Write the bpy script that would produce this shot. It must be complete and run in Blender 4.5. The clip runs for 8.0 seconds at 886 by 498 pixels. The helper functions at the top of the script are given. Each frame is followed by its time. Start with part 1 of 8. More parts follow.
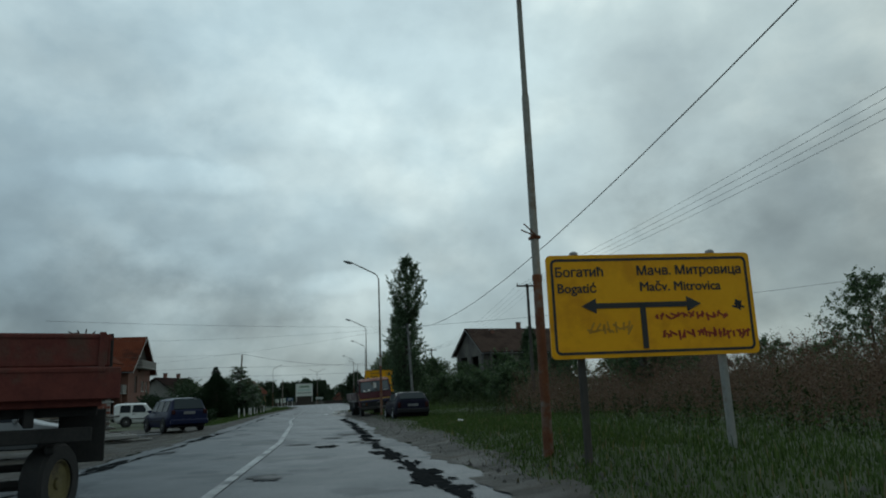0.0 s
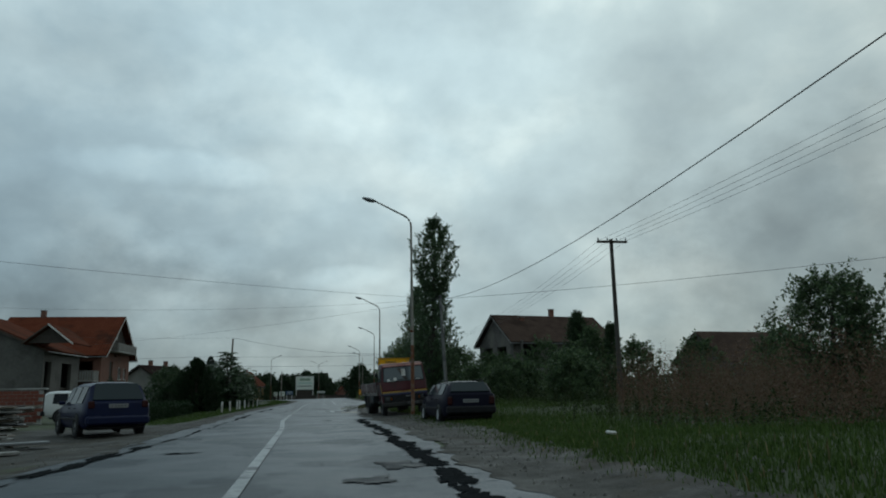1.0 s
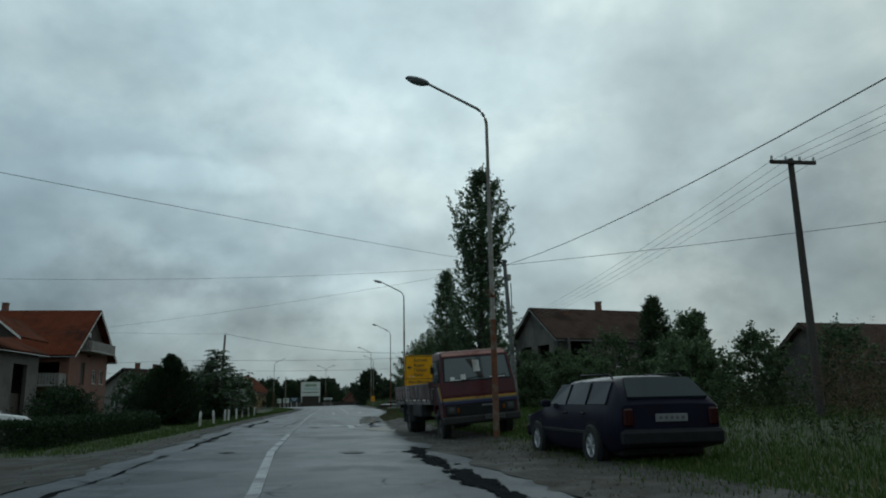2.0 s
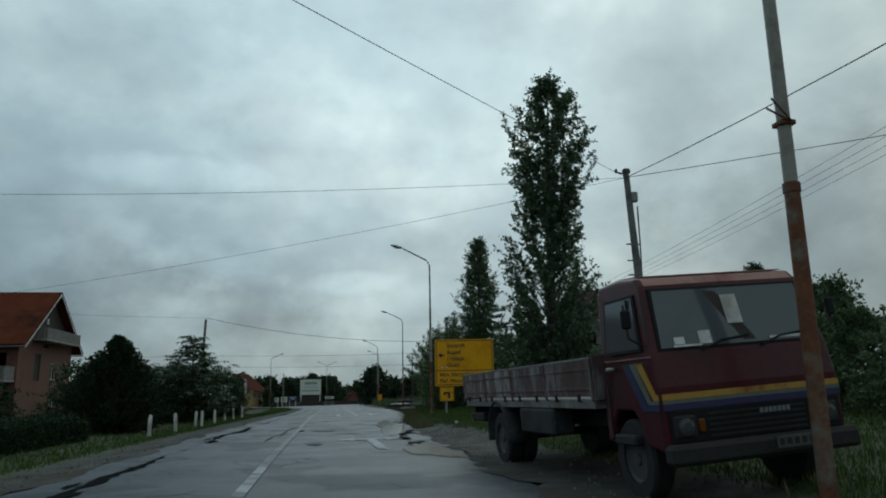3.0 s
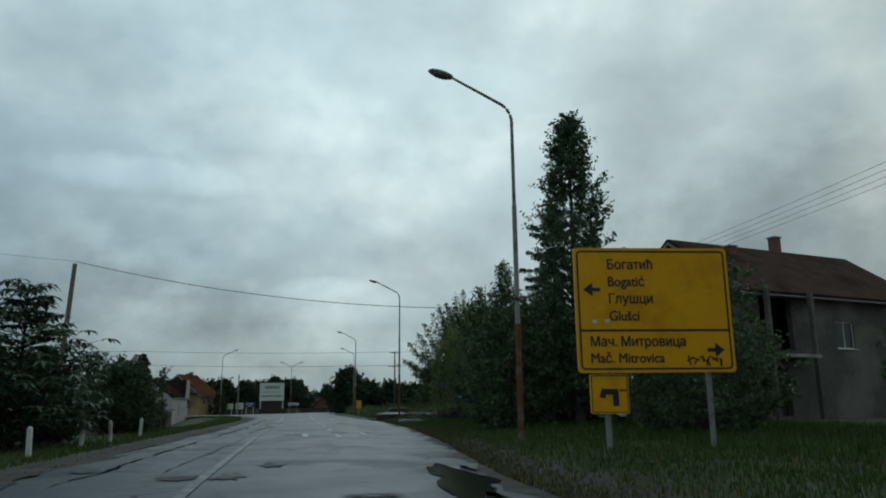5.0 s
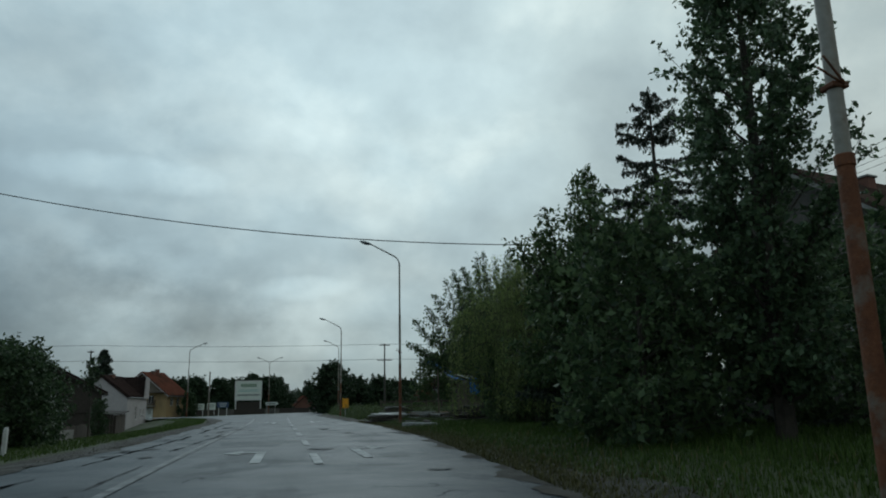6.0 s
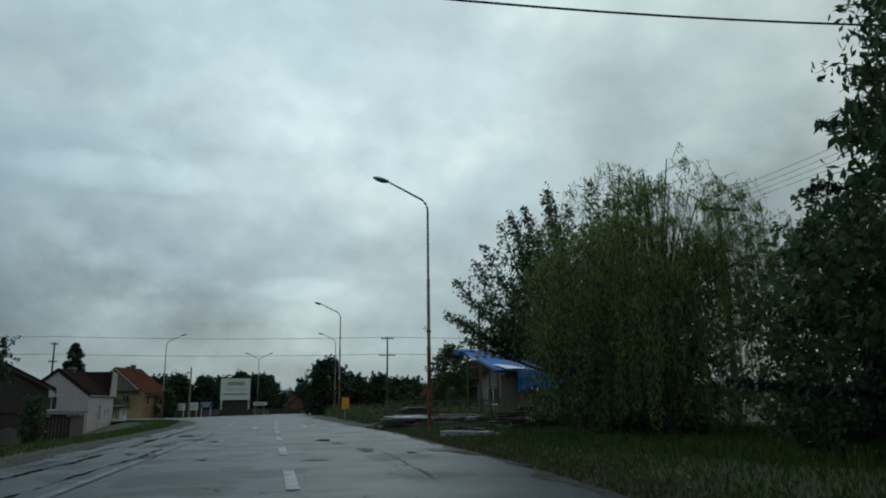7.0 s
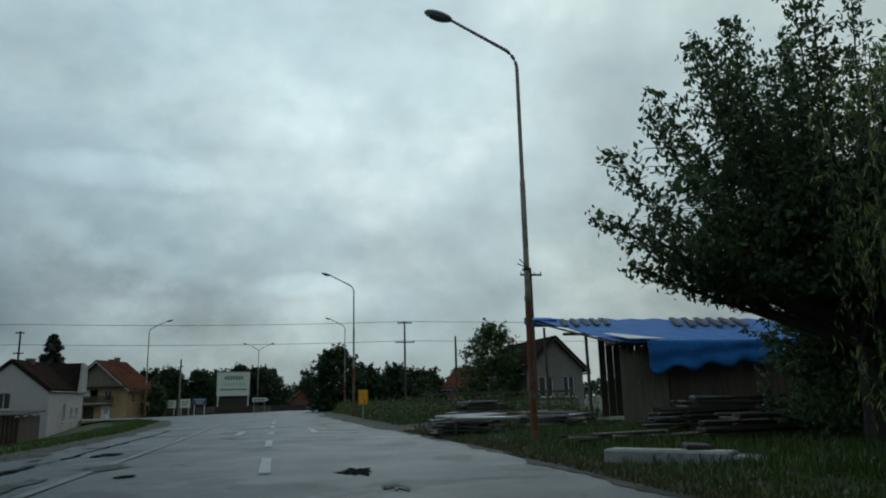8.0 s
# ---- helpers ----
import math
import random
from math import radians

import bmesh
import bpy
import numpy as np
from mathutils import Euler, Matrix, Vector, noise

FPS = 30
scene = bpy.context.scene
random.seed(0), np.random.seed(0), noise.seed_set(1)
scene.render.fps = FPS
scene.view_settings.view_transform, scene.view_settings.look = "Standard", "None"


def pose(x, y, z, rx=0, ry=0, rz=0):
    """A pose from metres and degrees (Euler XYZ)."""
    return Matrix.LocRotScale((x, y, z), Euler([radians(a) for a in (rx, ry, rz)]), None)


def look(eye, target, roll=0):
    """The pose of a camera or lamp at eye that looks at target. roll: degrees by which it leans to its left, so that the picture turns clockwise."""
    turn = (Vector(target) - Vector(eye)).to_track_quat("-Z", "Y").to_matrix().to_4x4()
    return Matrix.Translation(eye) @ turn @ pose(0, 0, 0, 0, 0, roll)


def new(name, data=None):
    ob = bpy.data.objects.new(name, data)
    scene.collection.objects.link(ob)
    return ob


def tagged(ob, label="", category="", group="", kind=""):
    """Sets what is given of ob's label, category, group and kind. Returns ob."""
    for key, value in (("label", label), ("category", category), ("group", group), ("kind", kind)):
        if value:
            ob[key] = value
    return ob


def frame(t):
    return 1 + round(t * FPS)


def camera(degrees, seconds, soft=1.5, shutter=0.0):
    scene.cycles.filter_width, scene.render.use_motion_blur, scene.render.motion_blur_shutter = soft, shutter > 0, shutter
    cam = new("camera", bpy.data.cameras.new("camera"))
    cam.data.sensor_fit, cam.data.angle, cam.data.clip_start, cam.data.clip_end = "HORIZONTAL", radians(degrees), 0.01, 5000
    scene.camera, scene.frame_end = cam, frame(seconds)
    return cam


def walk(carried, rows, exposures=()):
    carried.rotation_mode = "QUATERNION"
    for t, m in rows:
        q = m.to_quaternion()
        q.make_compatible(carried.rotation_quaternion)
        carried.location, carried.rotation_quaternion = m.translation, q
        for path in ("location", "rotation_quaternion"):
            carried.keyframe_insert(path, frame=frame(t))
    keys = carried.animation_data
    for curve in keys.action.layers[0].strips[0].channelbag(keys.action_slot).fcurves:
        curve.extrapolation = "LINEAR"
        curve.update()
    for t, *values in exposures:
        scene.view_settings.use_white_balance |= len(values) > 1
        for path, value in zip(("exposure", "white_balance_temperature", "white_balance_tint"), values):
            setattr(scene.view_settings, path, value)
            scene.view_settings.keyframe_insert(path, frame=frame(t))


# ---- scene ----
cam = camera(63.2, 8.0, 1.9)
PATH = [
    (0, (0.466, -0.687, 1.098), (0.768, 1.25, 1.495), -2.3),
    (0.5, (0.213, 5.93, 1.055), (0.514, 7.867, 1.454), -2.2),
    (1, (-0.009, 12.402, 0.967), (0.284, 14.342, 1.357), -1.1),
    (1.2, (-0.117, 15.045, 0.978), (0.176, 16.984, 1.371), -1.1),
    (2.5, (-0.773, 31.28, 1.015), (-0.503, 33.219, 1.426), -1.1),
    (3, (-0.954, 36.964, 1.017), (-0.677, 38.903, 1.422), -1.1),
    (3.5, (-1.079, 42.519, 1.019), (-0.79, 44.454, 1.431), -0.5),
    (4, (-1.164, 47.964, 1.041), (-0.849, 49.895, 1.455), -0.6),
    (4.5, (-1.195, 53.498, 1.047), (-0.86, 55.424, 1.468), -0.2),
    (4.7, (-1.187, 55.711, 1.032), (-0.842, 57.634, 1.458), -0.3),
    (6, (-0.489, 71.076, 1.033), (-0.084, 72.989, 1.453), -1.1),
    (6.5, (-0.334, 76.419, 1.041), (0.09, 78.328, 1.462), -1.0),
    (7, (-0.168, 82.253, 0.987), (0.252, 84.162, 1.411), -0.8),
    (7.5, (-0.002, 88.297, 0.98), (0.416, 90.207, 1.399), -0.9),
    (8, (0.075, 94.146, 0.975), (0.488, 96.06, 1.385), -1.4),
]
walk(cam, [(t, look(eye, target, roll)) for t, eye, target, roll in PATH])
import collections


# ---- world, sun ----
world = bpy.data.worlds.new("overcast")
scene.world = world
world.use_nodes = True
wn, wl = world.node_tree.nodes, world.node_tree.links
wn.clear()


def wnode(kind, **props):
    n = wn.new(kind)
    for k, v in props.items():
        n.inputs[k].default_value = v
    return n


def build_sky():
    out = wn.new("ShaderNodeOutputWorld")
    sky = wn.new("ShaderNodeTexSky")
    sky.sky_type, sky.sun_disc = "NISHITA", False
    sky.sun_elevation, sky.sun_rotation = radians(58), radians(11)
    bg_sky = wn.new("ShaderNodeBackground")
    bg_sky.inputs["Strength"].default_value = 0.006
    wl.new(sky.outputs[0], bg_sky.inputs["Color"])
    # cloud deck seen in perspective: direction divided by its height
    co = wn.new("ShaderNodeTexCoord")
    sep = wn.new("ShaderNodeSeparateXYZ")
    wl.new(co.outputs["Generated"], sep.inputs[0])
    up = wn.new("ShaderNodeMath")
    up.operation = "MAXIMUM"
    up.inputs[1].default_value = 0.0
    wl.new(sep.outputs[2], up.inputs[0])
    lift = wn.new("ShaderNodeMath")
    lift.operation = "ADD"
    lift.inputs[1].default_value = 0.75
    wl.new(up.outputs[0], lift.inputs[0])
    plane = []
    for k in (0, 1):
        d = wn.new("ShaderNodeMath")
        d.operation = "DIVIDE"
        wl.new(sep.outputs[k], d.inputs[0])
        wl.new(lift.outputs[0], d.inputs[1])
        plane.append(d)
    comb = wn.new("ShaderNodeCombineXYZ")
    wl.new(plane[0].outputs[0], comb.inputs[0])
    wl.new(plane[1].outputs[0], comb.inputs[1])
    comb.inputs[2].default_value = 3.7
    big = wnode("ShaderNodeTexNoise", Scale=2.8, Detail=8.0, Roughness=0.46, Distortion=0.1)
    wl.new(comb.outputs[0], big.inputs["Vector"])
    # ragged lumps of lower cloud drift under the deck
    lumps = wnode("ShaderNodeTexNoise", Scale=6.5, Detail=9.0, Roughness=0.52, Distortion=0.15)
    squash = wn.new("ShaderNodeMapping")
    squash.inputs["Scale"].default_value = (1.0, 1.0, 1.35)
    wl.new(co.outputs["Generated"], squash.inputs["Vector"])
    wl.new(squash.outputs[0], lumps.inputs["Vector"])
    deck = wn.new("ShaderNodeMix")
    deck.inputs["Factor"].default_value = 0.45
    wl.new(big.outputs["Fac"], deck.inputs["A"])
    wl.new(lumps.outputs["Fac"], deck.inputs["B"])
    ramp = wn.new("ShaderNodeValToRGB")
    e = ramp.color_ramp.elements
    e[0].position, e[0].color = 0.34, (*SKY_DARK, 1)
    e[1].position, e[1].color = 0.62, (*SKY_LIGHT, 1)
    mid = ramp.color_ramp.elements.new(0.485)
    mid.color = (*SKY_MID, 1)
    wl.new(deck.outputs["Result"], ramp.inputs[0])
    # single cloud banks and brighter rifts between them, soft-edged and torn by noise
    torn = wnode("ShaderNodeTexNoise", Scale=7.0, Detail=8.0, Roughness=0.6)
    wl.new(squash.outputs[0], torn.inputs["Vector"])
    ragged = wn.new("ShaderNodeMath")
    ragged.operation = "MULTIPLY_ADD"
    ragged.inputs[1].default_value, ragged.inputs[2].default_value = 3.6, -1.8
    wl.new(torn.outputs["Fac"], ragged.inputs[0])
    total = None
    for az, el, wide, high, gain_ in CLOUDS:
        az, el = radians(az), radians(el)
        centre = Vector((math.sin(az) * math.cos(el), math.cos(az) * math.cos(el), math.sin(el)))
        across = Vector((math.cos(az), -math.sin(az), 0))
        axis_v = across.cross(centre)
        squares = []
        for axis, half_w in ((across, wide), (axis_v, high)):
            dp = wn.new("ShaderNodeVectorMath")
            dp.operation = "DOT_PRODUCT"
            wl.new(co.outputs["Generated"], dp.inputs[0])
            dp.inputs[1].default_value = axis / math.sin(radians(half_w))
            sq = wn.new("ShaderNodeMath")
            sq.operation = "MULTIPLY_ADD"
            off = -axis.dot(centre) / math.sin(radians(half_w))
            sh = wn.new("ShaderNodeMath")
            sh.operation = "ADD"
            sh.inputs[1].default_value = off
            wl.new(dp.outputs["Value"], sh.inputs[0])
            wl.new(sh.outputs[0], sq.inputs[0])
            wl.new(sh.outputs[0], sq.inputs[1])
            if squares:
                wl.new(squares[-1].outputs[0], sq.inputs[2])
            else:
                wl.new(ragged.outputs[0], sq.inputs[2])
            squares.append(sq)
        soft_ = wn.new("ShaderNodeMapRange")
        soft_.interpolation_type = "SMOOTHSTEP"
        soft_.inputs["From Min"].default_value, soft_.inputs["From Max"].default_value = 1.45, 0.0
        soft_.inputs["To Min"].default_value, soft_.inputs["To Max"].default_value = 0.0, gain_
        wl.new(squares[-1].outputs[0], soft_.inputs["Value"])
        if total is None:
            total = soft_
        else:
            su = wn.new("ShaderNodeMath")
            su.operation = "ADD"
            wl.new(total.outputs[0], su.inputs[0])
            wl.new(soft_.outputs[0], su.inputs[1])
            total = su
    # the lumps are lighter on top than underneath, most of all in the low banks
    higher = wn.new("ShaderNodeMapping")
    higher.inputs["Location"].default_value = (0.0, 0.0, 0.045)
    wl.new(squash.outputs[0], higher.inputs["Vector"])
    puffs = []
    for place_ in (squash, higher):
        pf = wnode("ShaderNodeTexNoise", Scale=9.0, Detail=6.0, Roughness=0.5, Distortion=0.1)
        wl.new(place_.outputs[0], pf.inputs["Vector"])
        puffs.append(pf)
    relief = wn.new("ShaderNodeMath")
    relief.operation = "SUBTRACT"
    wl.new(puffs[0].outputs["Fac"], relief.inputs[0])
    wl.new(puffs[1].outputs["Fac"], relief.inputs[1])
    near_horizon = wn.new("ShaderNodeMapRange")
    near_horizon.inputs["From Min"].default_value, near_horizon.inputs["From Max"].default_value = 0.10, 0.42
    near_horizon.inputs["To Min"].default_value, near_horizon.inputs["To Max"].default_value = 0.62, 0.22
    wl.new(up.outputs[0], near_horizon.inputs["Value"])
    lit = wn.new("ShaderNodeMath")
    lit.operation = "MULTIPLY_ADD"
    lit.inputs[2].default_value = 1.0
    wl.new(relief.outputs[0], lit.inputs[0])
    wl.new(near_horizon.outputs[0], lit.inputs[1])
    banks = wn.new("ShaderNodeMath")
    banks.operation = "ADD"
    wl.new(lit.outputs[0], banks.inputs[1])
    wl.new(total.outputs[0], banks.inputs[0])
    # the deck is darker and greyer towards the horizon
    low = wn.new("ShaderNodeMapRange")
    low.inputs["From Min"].default_value, low.inputs["From Max"].default_value = 0.0, 0.40
    low.inputs["To Min"].default_value, low.inputs["To Max"].default_value = SKY_LOW, 1.0
    wl.new(up.outputs[0], low.inputs["Value"])
    # the veiled sun brightens the deck round its own direction
    dot = wn.new("ShaderNodeVectorMath")
    dot.operation = "DOT_PRODUCT"
    wl.new(co.outputs["Generated"], dot.inputs[0])
    dot.inputs[1].default_value = GLOW_DIR
    pos = wn.new("ShaderNodeMath")
    pos.operation = "MAXIMUM"
    pos.inputs[1].default_value = 0.0
    wl.new(dot.outputs["Value"], pos.inputs[0])
    power = wn.new("ShaderNodeMath")
    power.operation = "POWER"
    power.inputs[1].default_value = 7.0
    wl.new(pos.outputs[0], power.inputs[0])
    gain = wn.new("ShaderNodeMath")
    gain.operation = "MULTIPLY_ADD"
    gain.inputs[1].default_value, gain.inputs[2].default_value = GLOW, 0.72
    wl.new(power.outputs[0], gain.inputs[0])
    both = wn.new("ShaderNodeMath")
    both.operation = "MULTIPLY"
    wl.new(gain.outputs[0], both.inputs[0])
    wl.new(low.outputs[0], both.inputs[1])
    shaped = wn.new("ShaderNodeMath")
    shaped.operation = "MULTIPLY"
    wl.new(both.outputs[0], shaped.inputs[0])
    wl.new(banks.outputs[0], shaped.inputs[1])
    # the cloud is bluer away from the veiled sun, a little yellower beside it
    side = wn.new("ShaderNodeMapRange")
    side.inputs["From Min"].default_value, side.inputs["From Max"].default_value = -0.42, 0.40
    wl.new(sep.outputs[0], side.inputs["Value"])
    hue = wn.new("ShaderNodeMix")
    hue.data_type = "RGBA"
    hue.inputs["A"].default_value, hue.inputs["B"].default_value = (0.935, 0.995, 1.05, 1), (1.045, 1.0, 0.955, 1)
    wl.new(side.outputs[0], hue.inputs["Factor"])
    tinted = wn.new("ShaderNodeVectorMath")
    tinted.operation = "MULTIPLY"
    wl.new(ramp.outputs[0], tinted.inputs[0])
    wl.new(hue.outputs["Result"], tinted.inputs[1])
    mul = wn.new("ShaderNodeVectorMath")
    mul.operation = "SCALE"
    wl.new(tinted.outputs[0], mul.inputs[0])
    wl.new(shaped.outputs[0], mul.inputs["Scale"])
    bg = wn.new("ShaderNodeBackground")
    wl.new(mul.outputs[0], bg.inputs["Color"])
    bg.inputs["Strength"].default_value = SKY_GAIN
    add = wn.new("ShaderNodeAddShader")
    wl.new(bg.outputs[0], add.inputs[0])
    wl.new(bg_sky.outputs[0], add.inputs[1])
    wl.new(add.outputs[0], out.inputs[0])


SKY_DARK, SKY_MID, SKY_LIGHT = (0.336, 0.444, 0.480), (0.427, 0.553, 0.582), (0.600, 0.731, 0.735)
SKY_LOW, SKY_GAIN = 0.77, 0.862
# cloud banks: bearing and height in degrees, half width, half height, darker or lighter
# the entry at bearing 38 is added darkening for lens vignetting, not a cloud
CLOUDS = ((-15, 2.5, 20, 8.0, -0.27), (-6, 8.4, 5.0, 4.0, -0.13), (-14, 17, 7, 1.3, 0.20), (-11, 10.9, 5, 0.9, 0.08), (0.5, 9.0, 3.5, 1.0, 0.24), (9, 11.5, 6, 2.4, -0.10), (-24, 9, 11, 7, -0.09), (-19, 24, 8, 4.0, -0.10), (-4, 21, 6, 2.5, -0.07), (38, 10, 15, 9, -0.27), (26, 22, 5, 4, -0.08), (15, 18, 8, 3.5, 0.10), (-13, 13.5, 4, 1.2, -0.10), (3, 4.5, 8, 1.4, 0.10), (12, 5.5, 4, 1.6, -0.06), (10, 26, 12, 4, 0.07))
GLOW_DIR, GLOW = Vector((0.17, 0.86, 0.50)).normalized(), 0.75
build_sky()
sun = new("sun", bpy.data.lights.new("sun", "SUN"))
sun.data.energy, sun.data.angle, sun.data.color = 0.25, radians(40), (0.84, 0.97, 1.0)
sun.matrix_world = look((0, 0, 0), tuple(-GLOW_DIR))

# ---- materials ----
MATS = {}


def surf(name, dark, light, scale=3.0, rough=0.7, bump=0.3, bscale=40.0, metal=0.0, island=False, rough2=None, spec=0.5, stain=None, stain_scale=0.6, coat=0.0, stretch=None, tint=None):
    """Procedural surface: colour between dark and light by two noises, relief by a finer one, optional stains."""
    m = bpy.data.materials.new(name)
    m.use_nodes = True
    n, l = m.node_tree.nodes, m.node_tree.links
    p = n["Principled BSDF"]
    geo = n.new("ShaderNodeNewGeometry")
    pos = geo.outputs["Position"]
    if stretch:
        mp = n.new("ShaderNodeMapping")
        mp.inputs["Scale"].default_value = stretch
        l.new(pos, mp.inputs["Vector"])
        pos = mp.outputs[0]

    def tex(s, d=6.0, r=0.6):
        t = n.new("ShaderNodeTexNoise")
        t.inputs["Scale"].default_value, t.inputs["Detail"].default_value, t.inputs["Roughness"].default_value = s, d, r
        l.new(pos, t.inputs["Vector"])
        return t.outputs["Fac"]

    coarse, fine = tex(scale), tex(scale * 7.3, 4.0)
    mixf = n.new("ShaderNodeMath")
    mixf.operation = "MULTIPLY_ADD"
    mixf.inputs[1].default_value = 0.45
    half = n.new("ShaderNodeMath")
    half.operation = "MULTIPLY"
    half.inputs[1].default_value = 0.55
    l.new(coarse, half.inputs[0])
    l.new(fine, mixf.inputs[0])
    l.new(half.outputs[0], mixf.inputs[2])
    fac = mixf.outputs[0]
    if island:
        add = n.new("ShaderNodeMath")
        add.operation = "MULTIPLY_ADD"
        add.inputs[1].default_value = 0.5
        l.new(geo.outputs["Random Per Island"], add.inputs[0])
        sc = n.new("ShaderNodeMath")
        sc.operation = "MULTIPLY"
        sc.inputs[1].default_value = 0.5
        l.new(fac, sc.inputs[0])
        l.new(sc.outputs[0], add.inputs[2])
        fac = add.outputs[0]
    ramp = n.new("ShaderNodeValToRGB")
    e = ramp.color_ramp.elements
    e[0].position, e[0].color = 0.30, (*dark, 1)
    e[1].position, e[1].color = 0.70, (*light, 1)
    l.new(fac, ramp.inputs[0])
    col = ramp.outputs[0]
    if stain:
        sr = n.new("ShaderNodeValToRGB")
        sr.color_ramp.elements[0].position, sr.color_ramp.elements[1].position = 0.50, 0.64
        l.new(tex(stain_scale, 8.0, 0.65), sr.inputs[0])
        mx = n.new("ShaderNodeMix")
        mx.data_type = "RGBA"
        l.new(sr.outputs[0], mx.inputs["Factor"])
        l.new(col, mx.inputs["A"])
        mx.inputs["B"].default_value = (*stain, 1)
        col = mx.outputs["Result"]
    l.new(col, p.inputs["Base Color"])
    if rough2 is None:
        p.inputs["Roughness"].default_value = rough
    else:
        rr = n.new("ShaderNodeMapRange")
        rr.inputs["From Min"].default_value, rr.inputs["From Max"].default_value = 0.38, 0.62
        rr.inputs["To Min"].default_value, rr.inputs["To Max"].default_value = rough, rough2
        l.new(tex(scale * 0.7, 7.0, 0.62), rr.inputs["Value"])
        l.new(rr.outputs[0], p.inputs["Roughness"])
    p.inputs["Metallic"].default_value = metal
    p.inputs["Specular IOR Level"].default_value = spec
    p.inputs["Coat Weight"].default_value = coat
    if tint:
        p.inputs["Specular Tint"].default_value = (*tint, 1)
    p.inputs["Coat Roughness"].default_value = 0.08
    if bump:
        b = n.new("ShaderNodeBump")
        b.inputs["Strength"].default_value, b.inputs["Distance"].default_value = bump, 0.02
        l.new(tex(bscale, 5.0), b.inputs["Height"])
        l.new(b.outputs[0], p.inputs["Normal"])
    MATS[name] = m
    return m


def leaf_mat(name, dark, light, trans=0.25, spec=0.42):
    m = surf(name, dark, light, scale=0.8, rough=0.42, bump=0, island=True, spec=spec)
    n, l = m.node_tree.nodes, m.node_tree.links
    p, out = n["Principled BSDF"], n["Material Output"]
    t = n.new("ShaderNodeBsdfTranslucent")
    l.new(p.inputs["Base Color"].links[0].from_socket, t.inputs["Color"])
    mx = n.new("ShaderNodeMixShader")
    mx.inputs[0].default_value = trans
    l.new(p.outputs[0], mx.inputs[1])
    l.new(t.outputs[0], mx.inputs[2])
    l.new(mx.outputs[0], out.inputs["Surface"])
    return m


def glass_mat(name, tint, rough=0.03, alpha=0.0, spec=0.28):
    m = bpy.data.materials.new(name)
    m.use_nodes = True
    p = m.node_tree.nodes["Principled BSDF"]
    p.inputs["Base Color"].default_value = (*tint, 1)
    p.inputs["Roughness"].default_value = rough
    p.inputs["Specular IOR Level"].default_value = spec
    p.inputs["Transmission Weight"].default_value = alpha
    MATS[name] = m
    return m


def roof_mat(name, dark, light, course, stain, rot):
    """Rows of clay tiles: relief and colour by bands along the slope (object space z) and columns across."""
    m = surf(name, dark, light, scale=0.9, rough=0.8, bump=0.0, stain=stain, stain_scale=0.35, spec=0.0)
    n, l = m.node_tree.nodes, m.node_tree.links
    p = n["Principled BSDF"]
    geo = n.new("ShaderNodeNewGeometry")
    mp = n.new("ShaderNodeMapping")
    mp.inputs["Rotation"].default_value[2] = -rot
    l.new(geo.outputs["Position"], mp.inputs["Vector"])
    rows = n.new("ShaderNodeTexWave")
    rows.bands_direction, rows.wave_profile = "Z", "SAW"
    rows.inputs["Scale"].default_value = 0.31416 / course
    l.new(mp.outputs[0], rows.inputs["Vector"])
    cols = n.new("ShaderNodeTexWave")
    cols.bands_direction = "X"
    cols.inputs["Scale"].default_value = 0.31416 / (course * 1.0)
    l.new(mp.outputs[0], cols.inputs["Vector"])
    addh = n.new("ShaderNodeMath")
    addh.operation = "ADD"
    l.new(rows.outputs["Fac"], addh.inputs[0])
    l.new(cols.outputs["Fac"], addh.inputs[1])
    b = n.new("ShaderNodeBump")
    b.inputs["Strength"].default_value, b.inputs["Distance"].default_value = 0.7, 0.04
    l.new(addh.outputs[0], b.inputs["Height"])
    l.new(b.outputs[0], p.inputs["Normal"])
    return m


surf("asphalt", (0.010, 0.017, 0.024), (0.027, 0.041, 0.054), scale=0.9, rough=0.42, rough2=0.49, bump=0.34, bscale=60, spec=0.195, stain=(0.018, 0.025, 0.031), stain_scale=0.45, tint=(0.68, 0.95, 1.12))


